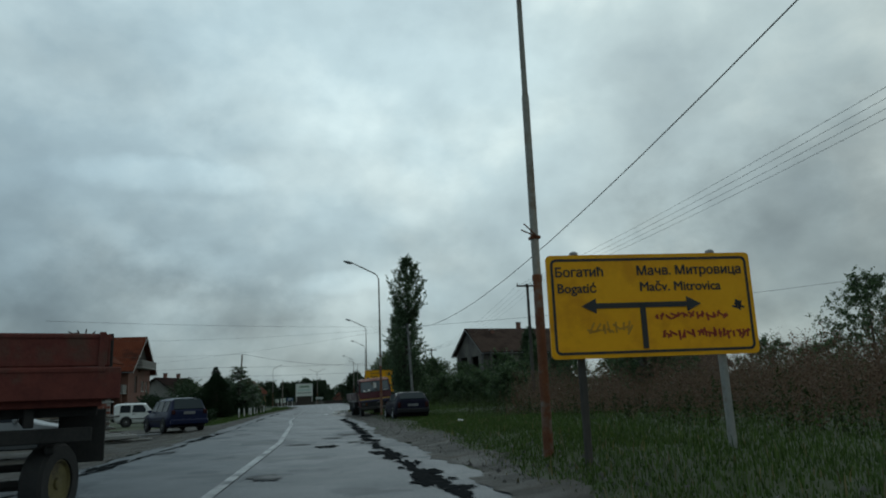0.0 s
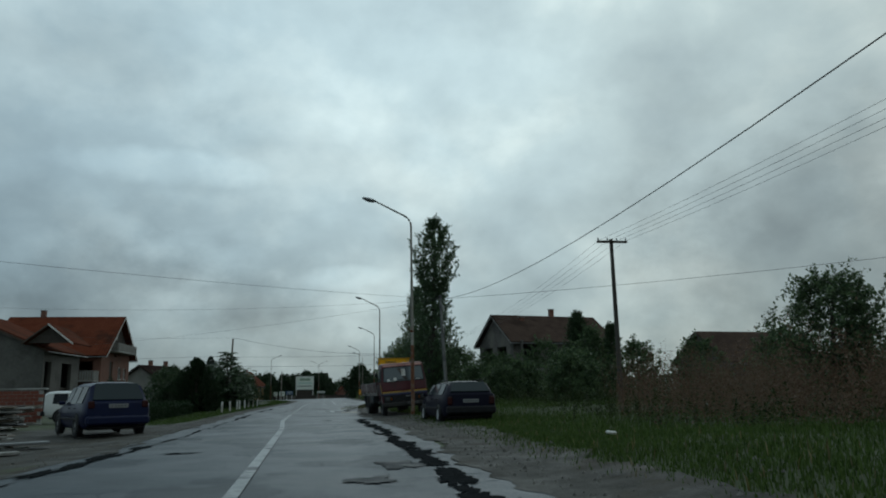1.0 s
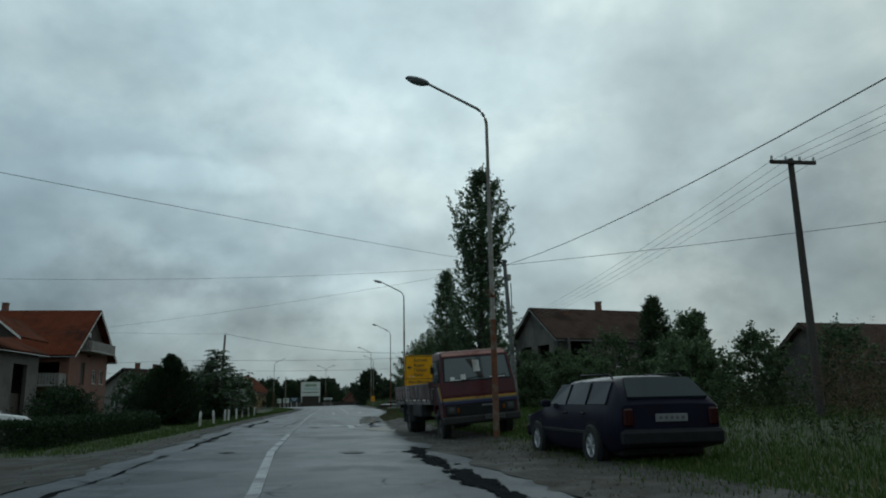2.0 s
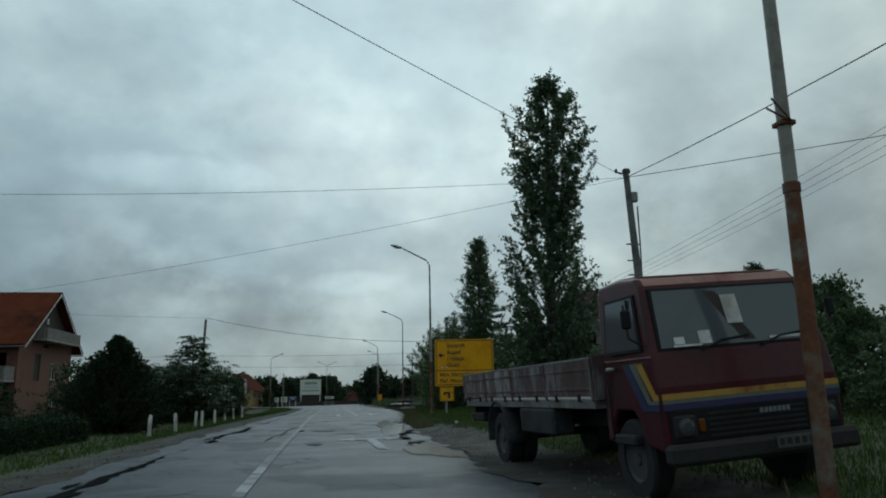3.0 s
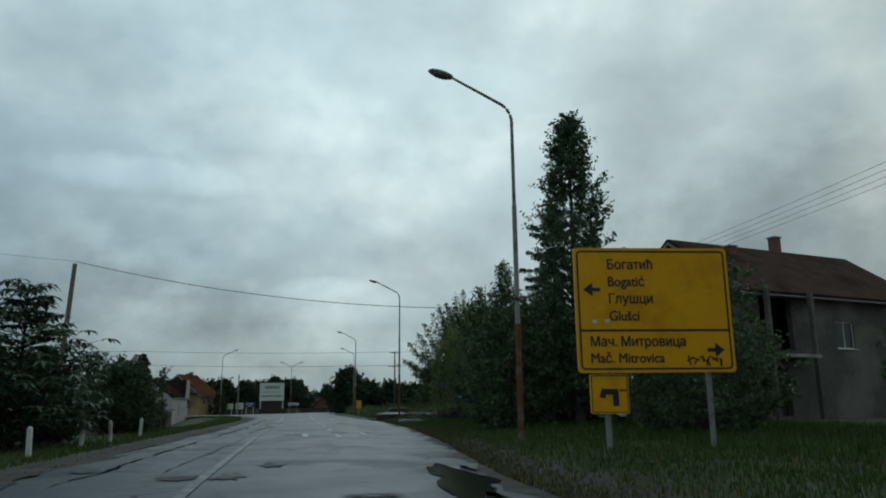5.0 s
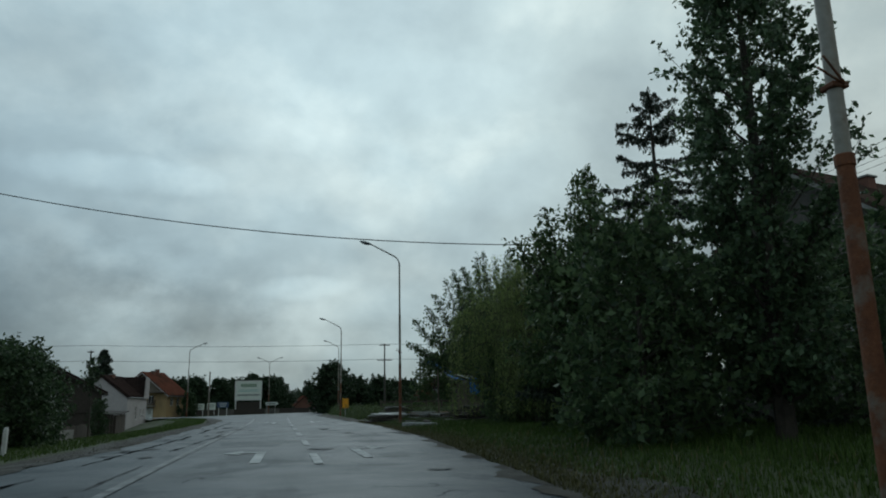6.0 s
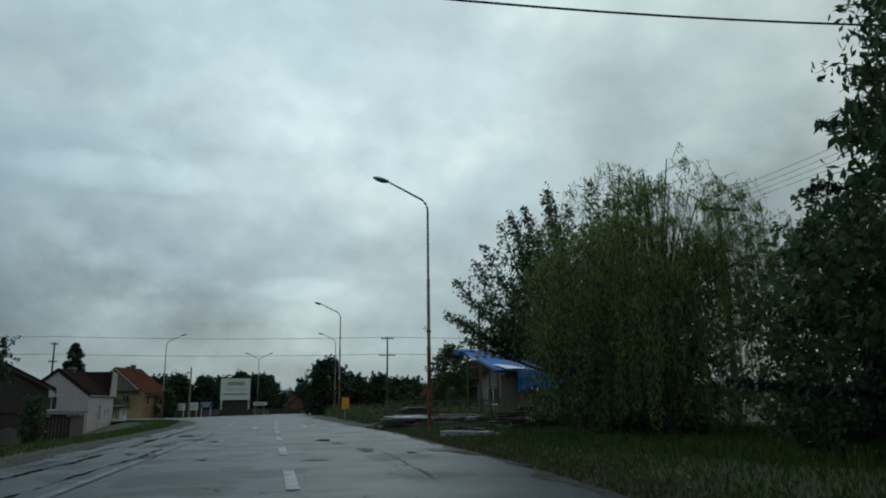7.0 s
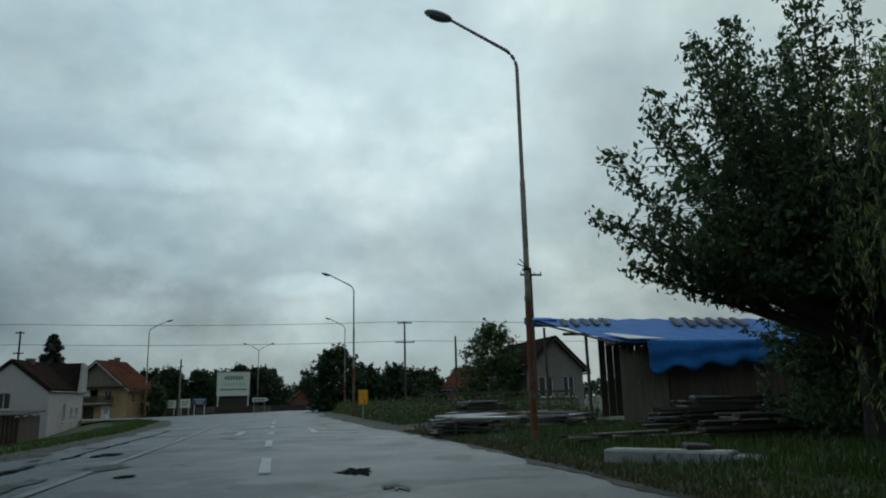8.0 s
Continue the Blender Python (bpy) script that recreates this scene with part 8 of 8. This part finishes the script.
# long grey house with a porch
grey_house = build_house("grey_house", "long grey rendered house with a small porch gable", -39.5, 79.5, 0, 9.0, 14.6, 5.3, 3.3, "plaster_taupe", "roof_rust",
                         [(2.0, 1.0, 3.4, 2.6, "window"), (6.2, 0.2, 7.6, 2.5, "door")], [(0.15, 0.2, 1.6, 4.4, "hole"), (4.1, 0.2, 6.6, 4.4, "hole")], -0.15, 0.5, ((1.6, -1.2, 0.7), (4.2, 0.0, 0.7)), "wood_brown", frame_mat="wood_dark")
GX, GE, GA = 15.6, 5.75, 7.35
dg = Shape()
dg.sheet([(GX - 2.0, -2.25, GE), (GX, -2.25, GA), (GX, 2.6, GA), (GX - 2.0, 2.6, GE)], 0.1)
dg.sheet([(GX + 2.0, -2.25, GE), (GX, -2.25, GA), (GX, 2.6, GA), (GX + 2.0, 2.6, GE)], 0.1)
dg.make("porch_gable_roof", "roof_rust", grey_house)
Shape().sheet([(GX - 1.7, -1.9, GE + 0.05), (GX + 1.7, -1.9, GE + 0.05), (GX, -1.9, GA - 0.25)], 0.06).make("porch_gable", "wood_dark", grey_house, "dark boarded porch gable")
for sx in (-1, 1):
    c = [(GX, -2.29, GA + 0.06), (GX + sx * 2.05, -2.29, GE + 0.02), (GX + sx * 2.05, -2.29, GE - 0.13), (GX, -2.29, GA - 0.09)]
    Shape().sheet(c, 0.05).make("verge_board", "white_paint" if sx > 0 else "wood_brown", grey_house)

build_house("far_house", "small grey house with dark tiled roof among trees", -32.5, 128.0, -20, 9.0, 8.0, 3.0, 2.7, "plaster_grey", "roof_dark", [(2.0, 1.0, 3.2, 2.3, "window"), (5.0, 1.0, 6.2, 2.3, "window")], [], -0.15, 0.5, ((2.5, 0.0, 0.8), (6.5, 0.0, 0.8)), "wood_dark")
build_house("far_house", "low white house behind the garden", -24.0, 117.0, -15, 8.0, 6.0, 2.2, 1.4, "plaster_white", "roof_dark", [(1.2, 0.8, 2.2, 1.9, "window"), (3.6, 0.8, 4.6, 1.9, "window")], [], -0.15, 0.4, ())

# white house and yellow house by the junction
wh = build_house("white_house", "old white rendered house with dark red tiled roof", -22.6, 153.4, -7, 6.2, 5.6, 3.8, 2.15, "plaster_white", "roof_dark", [(1.9, 2.6, 2.9, 3.75, "window")], [(2.2, 1.6, 2.7, 2.9, "window"), (3.6, 2.0, 4.0, 2.6, "window"), (4.6, 2.0, 5.0, 2.6, "window")], -1.55, 0.10, ((2.4, 0.2, 0.35),), "roof_dark")
# cross wing of the white house: its end wall stands above the roof
wing = Shape()
wing.sheet([(2.75, 5.3, 6.10), (5.62, 5.3, 6.10), (5.80, 4.4, 3.86), (5.0, 4.4, 4.20)], 0.12)
wing.sheet([(2.75, 5.3, 6.10), (5.62, 5.3, 6.10), (5.62, 6.2, 5.2), (2.75, 6.2, 5.2)], 0.12)
wing.make("wing_roof", "roof_dark", wh)
Shape().sheet([(5.72, 4.5, 3.72), (5.72, 6.3, 3.72), (5.72, 6.3, 5.95), (5.72, 5.3, 6.16)], 0.14).make("wing_gable", "plaster_white", wh)
yh = build_house("yellow_house", "two-storey yellow rendered house with red tiled roof", -25.9, 190.0, -25, 4.3, 8.2, 4.1, 3.1, "plaster_yellow", "roof_rust", [(2.0, 2.5, 4.2, 4.0, "hole"), (5.0, 2.7, 6.0, 3.9, "window"), (2.2, 0.3, 3.8, 2.0, "hole"), (4.8, 0.3, 6.0, 2.1, "door")], [(0.6, 2.4, 1.4, 3.5, "window"), (2.2, 2.4, 3.0, 3.5, "window")], -0.85, 0.6, ((1.6, 0.4, 0.5), (3.2, 0.0, 0.5)), "plaster_white")
Shape().sheet([(0.35, -0.03, 4.35), (7.85, -0.03, 4.35), (4.1, -0.03, 7.1)], 0.04).make("gable_panel", "wood_board", yh, "brown boarded gable")
build_balcony(yh, 1.4, 6.4, -1.2, 0.0, 2.35, "wood_brown", "balcony", 0.85)
Shape().box((2.6, 0.1, 3.5), (1.0, 0.06, 0.9), 0.01).make("shutter", "white_paint", yh, "white roller shutter")
Shape().box((5.4, -0.02, 1.2), (1.15, 0.06, 1.75), 0.01).make("garage_shutter", "white_paint", yh, "white ground-floor shutter")
Shape().box((4.1, -0.5, 4.3), (8.4, 1.2, 0.12), 0.01).make("gable_canopy", "wood_brown", yh)

barn = build_house("old_dark_barn", "old dark board-clad barn with dark tiled roof", -23.6, 135.75, 16, 6.4, 7.8, 3.9, 2.09, "wood_dark", "roof_dark", [(1.2, 1.0, 2.2, 2.2, "window"), (5.0, 0.1, 6.8, 2.3, "door")], [(2.0, 1.0, 3.0, 2.2, "window")], -1.45, 0.4, (), "wood_dark", frame_mat="wood_dark")
rbarn = random.Random(29)
board_row(barn, 0.05, 1.15, -0.03, 0.05, 3.75, 5, "wood_dark", rbarn)
board_row(barn, 2.25, 4.95, -0.03, 0.05, 3.75, 12, "wood_dark", rbarn)
board_row(barn, 6.85, 7.75, -0.03, 0.05, 3.75, 4, "wood_dark", rbarn)
shed = thing("garden_shed", Matrix.Translation((-20.4, 145.0, -1.50)), "low brown wooden shed with flat dark roof", "shed")
rs = random.Random(17)
board_row(shed, 0.0, 4.0, 0.0, 0.0, 2.15, 16, "wood_brown", rs)
board_row(shed, 0.0, 4.0, 0.0, 0.0, 2.15, 16, "wood_brown", rs, along="y", x=4.0)
board_row(shed, 0.0, 4.0, 0.0, 0.0, 2.15, 16, "wood_brown", rs, along="y", x=0.0)
Shape().slab([(-0.25, -0.3, 2.20), (4.3, -0.3, 2.20), (4.3, 4.2, 2.42), (-0.25, 4.2, 2.42)], 0.08).make("roof", "roof_felt", shed)

# unfinished house on the right
rh = build_house("unrendered_house", "tall unfinished grey house with brown tiled roof", 17.25, 98.4, -75.5, 13.0, 8.4, 6.3, 3.0, "plaster_dark", "roof_brown",
                 [(1.2, 3.6, 3.4, 5.8, "hole"), (4.6, 3.6, 6.8, 5.8, "hole"), (1.4, 0.8, 3.0, 2.4, "window"), (5.2, 0.3, 6.6, 2.5, "hole")], [(0.7, 3.4, 2.9, 6.0, "hole"), (0.9, 0.3, 2.3, 2.6, "hole"), (6.0, 3.6, 7.4, 5.0, "window")], 0.1, 0.55, ((3.0, 0.9, 0.45), (7.6, 0.0, 0.9)), "wood_grey")
Shape().box((8.75, 2.2, 3.1), (1.1, 3.4, 0.16), 0.01).make("balcony_slab", "concrete", rh)
for y in (0.7, 3.7):
    Shape().box((9.15, y, 3.2), (0.22, 0.22, 6.2), 0.01).make("pillar", "plaster_dark", rh)
Shape().box((4.2, -0.7, 3.1), (7.0, 1.1, 0.16), 0.01).make("balcony_slab", "concrete", rh)
build_house("low_house", "low house with dark brown roof behind the weeds", 31.0, 75.0, -80, 9.0, 6.5, 3.0, 2.4, "plaster_dark", "roof_brown", [], [], 0.1, 0.5, (), "wood_dark")

# houses beyond the shed and the junction
build_house("white_gable_house", "small white gabled house behind the tarpaulin shed", 14.9, 138.5, 4, 8.0, 3.9, 2.6, 1.9, "plaster_grey", "roof_dark", [(0.8, 0.9, 1.8, 2.2, "window"), (2.5, 0.9, 3.3, 2.2, "window")], [], 0.1, 0.35, (), "wood_dark")
build_house("brick_cottage", "brick cottage with brown tiled roof", 20.0, 168.0, 38, 5.0, 4.0, 2.3, 1.8, "brick_wall", "roof_rust", [(1.5, 0.8, 2.5, 2.0, "window")], [], 0.0, 0.4, ((2.0, 0.0, 0.7),), "wood_dark")
build_house("brick_cottage", "small brick cottage with orange roof beyond the junction", 0.4, 231.0, 5, 8.0, 4.2, 1.0, 2.0, "brick_wall", "roof_rust", [], [], 0.0, 0.3, (), "wood_dark")
low_wall = thing("boundary_wall", Matrix.Translation((0, 0, 0)), "low dark board fence across the junction", "wall")
for k in range(16):
    Shape().box((-26 + 2.5 * k, 200.5, 0.35), (2.46, 0.18, 0.9), 0.01).make("panel", "wood_dark" if k % 3 else "plaster_dark", low_wall)

# red low wall and stacks on the forecourt
fw = thing("forecourt_wall", Matrix.Translation((-17.7, 52.1, -0.15)), "low red brick wall with pale coping on the forecourt", "wall")
rb = random.Random(23)
for j in range(9):
    for k in range(7):
        off = 0.2 if j % 2 else 0.0
        w = 0.39
        Shape().box((off + 0.42 * k + 0.2, 0, 0.09 + 0.175 * j), (w, 0.2 + rb.uniform(-0.006, 0.006), 0.16)).make("brick", "brick_red", fw)
Shape().box((1.6, 0.0, 0.80), (3.0, 0.14, 1.58)).make("mortar", "concrete", fw)
Shape().box((1.6, 0, 1.66), (3.4, 0.3, 0.08), 0.015).make("coping", "concrete", fw)


def stack(name, label, x, y, yaw, boards, size, material, seed, z=None, category="stack"):
    """Loose stack of flat pieces, each a little askew."""
    rng = random.Random(seed)
    ob = thing(name, Matrix.Translation((x, y, ground_z(x, y) if z is None else z)) @ Euler((0, 0, radians(yaw))).to_matrix().to_4x4(), label, category)
    zz = 0.0
    L, W, T = size
    for row in range(boards + (2 if material == "wood_grey" else 0)):
        n = 1 if W > 0.5 else 3
        for k in range(n):
            m = Euler((radians(rng.uniform(-2.5, 2.5)), radians(rng.uniform(-2.0, 2.0)), radians(rng.uniform(-1, 1) * (26 if W > 0.8 else 13)))).to_matrix().to_4x4()
            Shape().box((rng.uniform(-0.22, 0.22) * L, (k - (n - 1) / 2) * W * 1.1 + rng.uniform(-0.04, 0.04), zz + T / 2), (L * rng.uniform(0.6, 1.1), W * rng.uniform(0.7, 1.05), T * rng.uniform(0.8, 1.2)), min(0.015, T * 0.2), m).make("piece", "slab" if W > 0.8 and row == boards - 1 else material if rng.random() < 0.65 else rng.choice(("wood_dark", "wood_board", "tin_grey")), ob)
        zz += T * 1.03
        if row < boards - 1:
            for dx in (-0.3, 0.3):
                Shape().box((dx * L, 0, zz + 0.02), (0.06, W * (1 if n == 1 else 3.2), 0.04)).make("spacer", "wood_board", ob)
            zz += 0.04
    return ob


stack("slab_stack", "stack of dark boards on the grass beside the lamp", 5.1, 115.0, 12, 5, (1.9, 1.05, 0.055), "tin_grey", 1)
stack("slab_stack", "stack of dark wet slabs with pale edges", 4.9, 113.2, -8, 5, (1.7, 0.95, 0.055), "wood_dark", 2)
stack("slab_stack", "taller stack of dark boards with a pale top", 5.9, 116.6, 5, 8, (1.5, 1.0, 0.06), "wood_dark", 3)
stack("slab_stack", "stack of pale grey slabs beside the lamp", 6.9, 113.4, -4, 5, (1.7, 1.0, 0.06), "slab", 4)
stack("slab_stack", "low stack of pale slabs in the grass", 7.8, 114.6, 18, 4, (1.9, 0.95, 0.05), "slab", 5)
stack("plank_stack", "loose orange-brown planks beside the shed", 9.2, 121.5, 30, 4, (3.0, 0.22, 0.05), "wood_orange", 6)
stack("plank_stack", "stack of dark wet planks under the tree", 8.9, 108.0, -14, 8, (2.6, 0.25, 0.06), "wood_dark", 7)
stack("plank_stack", "stack of dark wet planks under the willow", 8.9, 106.2, -8, 5, (3.0, 0.25, 0.06), "wood_dark", 8)
stack("plank_stack", "single grey planks lying in the grass", 6.3, 107.2, 8, 1, (2.0, 0.16, 0.05), "wood_grey", 9)
conc = thing("concrete_beam", Matrix.Translation((5.08, 103.5, ground_z(5.08, 103.5) - 0.07)) @ Euler((0, 0, radians(-50))).to_matrix().to_4x4(), "pale broken concrete beam lying in the grass", "concrete beam")
Shape().box((0.1, 0, 0.13), (1.75, 0.42, 0.21), 0.03).box((1.1, 0.08, 0.10), (0.5, 0.36, 0.16), 0.03, Euler((0.05, 0.06, 0.2)).to_matrix().to_4x4()).make("beam", "slab", conc)
Shape().box((0.45, 0.10, 0.275), (0.34, 0.24, 0.07), 0.02, Euler((0.1, 0.05, 0.6)).to_matrix().to_4x4()).make("fragment", "wood_dark", conc)
stack("plank_stack", "pale planks and boards on the forecourt", -8.6, 27.6, 20, 2, (3.4, 0.5, 0.07), "wood_grey", 10)
stack("plank_stack", "low stack of dark and pale boards on the forecourt", -10.6, 31.5, -10, 4, (3.0, 0.4, 0.06), "wood_board", 11)
stack("plank_stack", "pile of boards before the red wall", -15.6, 48.6, 5, 7, (3.2, 0.4, 0.07), "wood_grey", 12)
stack("plank_stack", "pile of boards before the red wall", -11.8, 36.5, 15, 3, (3.0, 0.4, 0.07), "wood_board", 13)
stack("plank_stack", "jumbled pile of dark and pale boards on the forecourt", -9.6, 33.4, -25, 2, (2.4, 0.35, 0.05), "wood_grey", 14)
stack("plank_stack", "jumbled pile of dark and pale boards on the forecourt", -13.4, 42.0, 12, 7, (3.4, 0.4, 0.07), "wood_grey", 15)
stack("plank_stack", "wide wet boards lying on the forecourt", -8.0, 30.2, 35, 2, (2.6, 0.6, 0.06), "slab", 16)
stack("plank_stack", "jumbled pile of wet boards on the forecourt", -12.4, 38.8, -8, 2, (2.6, 0.35, 0.06), "wood_grey", 17)
litter = thing("paper_scrap", Matrix.Translation((4.85, 25.0, ground_z(4.85, 25.0) + 0.09)) @ Euler((0.2, 0.1, 0.5)).to_matrix().to_4x4(), "crumpled white scrap in the grass", "litter")
Shape().box((0, 0, 0.0), (0.22, 0.10, 0.05), 0.02).make("scrap", "white_paint", litter)
litter2 = thing("paper_scrap", Matrix.Translation((2.75, 60.6, ground_z(2.75, 60.6) + 0.04)), "crumpled white scrap at the road edge", "litter")
Shape().box((0, 0, 0.03), (0.10, 0.09, 0.08), 0.02).make("scrap", "white_paint", litter2)


def build_tarp_shed():
    """Open timber shed with a blue tarpaulin roof."""
    ob = thing("tarpaulin_shed", Matrix.Translation((9.2, 112.9, 0.25)), "rough timber shed roofed with blue tarpaulin", "shed")
    rng = random.Random(31)
    posts = [(0.0, 6.2, 3.2), (1.6, 6.2, 3.25), (3.2, 6.2, 3.25), (0.1, 0.0, 2.1), (1.2, 0.0, 2.1), (4.5, 0.0, 2.1), (8.5, 0.0, 2.1), (8.5, 6.2, 3.2), (0.3, 3.2, 2.7)]
    for x, y, h in posts:
        Shape().tube([(x, y, -0.1), (x + rng.uniform(-0.05, 0.05), y, h)], [0.055, 0.045], 7).make("post", "wood_board", ob)
    for y, z in ((0.0, 2.13), (3.2, 2.70), (6.2, 3.28)):
        Shape().tube([(-0.5, y, z), (9.0, y, z + 0.03)], 0.05, 7).make("beam", "wood_board", ob)
    for k in range(10):
        x = -0.4 + k * 1.0
        Shape().tube([(x, -0.4, 2.12), (x, 6.7, 3.50)], 0.035, 6).make("rafter", "wood_board", ob)
    # tarpaulin: sagging sheet
    nx, ny = 46, 26

    def tarp(x0, x1, y0, y1, material, label, drape=None, seed=0):
        vs, fs = [], []
        for j in range(ny + 1):
            for i in range(nx + 1):
                u, v = i / nx, j / ny
                x, y = x0 + (x1 - x0) * u, y0 + (y1 - y0) * v
                z = 2.20 + (y + 0.4) * 0.200 - 0.05 * abs(math.sin(math.pi * (x + 0.4))) + 0.04 * noise.noise(Vector((x * 1.5, y * 1.2, seed)))
                vs.append((x, y, z))
        for j in range(ny):
            for i in range(nx):
                a = j * (nx + 1) + i
                fs.append((a, a + 1, a + nx + 2, a + nx + 1))
        t = Shape().add(vs, fs).make("tarpaulin", material, ob, label, True)
        so = t.modifiers.new("thickness", "SOLIDIFY")
        so.thickness = 0.008
    tarp(-0.45, 9.0, -0.45, 6.6, "tarp_blue", "bright blue tarpaulin roof", seed=4)
    vs, fs = [], []
    for j in range(9):
        for i in range(31):
            x = 0.5 + 4.6 * i / 30
            drop = 0.85 * (1 - 0.35 * i / 30) * (1 + 0.12 * math.sin(i * 0.9))
            vs.append((x, -0.47 - 0.06 * math.sin(x * 5.0) * j / 8 + 0.03 * math.sin(j * 1.3 + x), 2.19 - drop * j / 8))
    for j in range(8):
        for i in range(30):
            a = j * 31 + i
            fs.append((a, a + 1, a + 32, a + 31))
    d = Shape().add(vs, fs).make("hanging_tarpaulin", "tarp_blue", ob, "blue tarpaulin flap hanging from the eave", True)
    so = d.modifiers.new("thickness", "SOLIDIFY")
    so.thickness = 0.008
    Shape().slab([(-0.55, 5.9, 3.48), (0.35, 5.9, 3.48), (0.45, 6.75, 3.64), (-0.6, 6.75, 3.64)], 0.25).make("roof_corner", "tarp_blue", ob, "folded blue tarpaulin corner")
    Shape().slab([(0.0, -0.44, 2.25), (1.1, -0.44, 2.25), (0.1, 0.9, 2.52), (-0.2, 0.9, 2.52)], 0.02).make("pale_sheet", "tarp_white", ob, "pale plastic sheet at the roof edge")
    for k in range(5):
        x = 0.1 + 0.42 * k
        Shape().box((x, 4.6 + 0.1 * k, 3.235 + 0.02 * k), (0.16, 2.4, 0.03), 0, Euler((radians(11.2), 0, radians(-18))).to_matrix().to_4x4()).make("roof_batten", "wood_brown", ob)
    for k in range(6):
        x = 4.2 + 0.5 * k
        Shape().box((x, 4.4, 3.23), (0.18, 2.8, 0.05), 0, Euler((radians(11.2), 0, radians(-24))).to_matrix().to_4x4()).make("roof_batten", "wood_brown", ob)
    board_row(ob, -0.15, 1.25, -0.05, 0.0, 2.0, 7, "wood_board", rng, "wall_board")
    board_row(ob, 1.3, 9.0, -0.05, 0.0, 1.95, 34, "wood_brown", rng, "wall_board")
    board_row(ob, 2.0, 9.0, 6.2, 0.0, 3.0, 24, "wood_board", rng, "wall_board")
    board_row(ob, 0.0, 6.2, 0, 0.0, 2.4, 22, "wood_dark", rng, "wall_board", along="y", x=9.0)
    Shape().box((0.9, -0.3, 0.12), (0.8, 0.3, 0.24), 0.02).make("footing", "slab", ob)


build_tarp_shed()


def build_fences():
    rng = random.Random(41)
    f = thing("wooden_fence", Matrix.Translation((6.4, 128.0, 0.15)), "weathered grey wooden fence and gate by the yard", "fence")
    for k in range(7):
        Shape().box((k * 1.2, 0, 0.6), (0.10, 0.10, 1.3), 0.01).make("post", "wood_brown", f)
    for z in (0.35, 0.75, 1.1):
        Shape().box((3.6, 0.06, z), (7.4, 0.03, 0.10)).make("rail", "wood_brown", f)
    Shape().box((0.6, -0.02, 0.7), (1.4, 0.03, 0.07), 0, Euler((0, radians(38), 0)).to_matrix().to_4x4()).make("brace", "wood_brown", f)
    g = thing("wooden_fence", Matrix.Translation((-14.6, 112.0, -1.25)), "old brown board fence along the garden", "fence")
    board_row(g, 0.0, 18.0, 0, 0.0, 1.35, 70, "wood_brown", rng, along="y", x=0.0)
    for k in range(8):
        Shape().box((-0.08, k * 2.5, 0.6), (0.1, 0.1, 1.3), 0.01).make("post", "wood_brown", g)
    w = thing("garden_wall", Matrix.Translation((-13.8, 104.0, -0.9)), "low pale garden wall under the trees", "wall")
    for k in range(6):
        Shape().box((0, 1.4 + 2.9 * k, 0.35), (0.18, 2.85, 0.85), 0.01).make("panel", "plaster_grey", w)


build_fences()
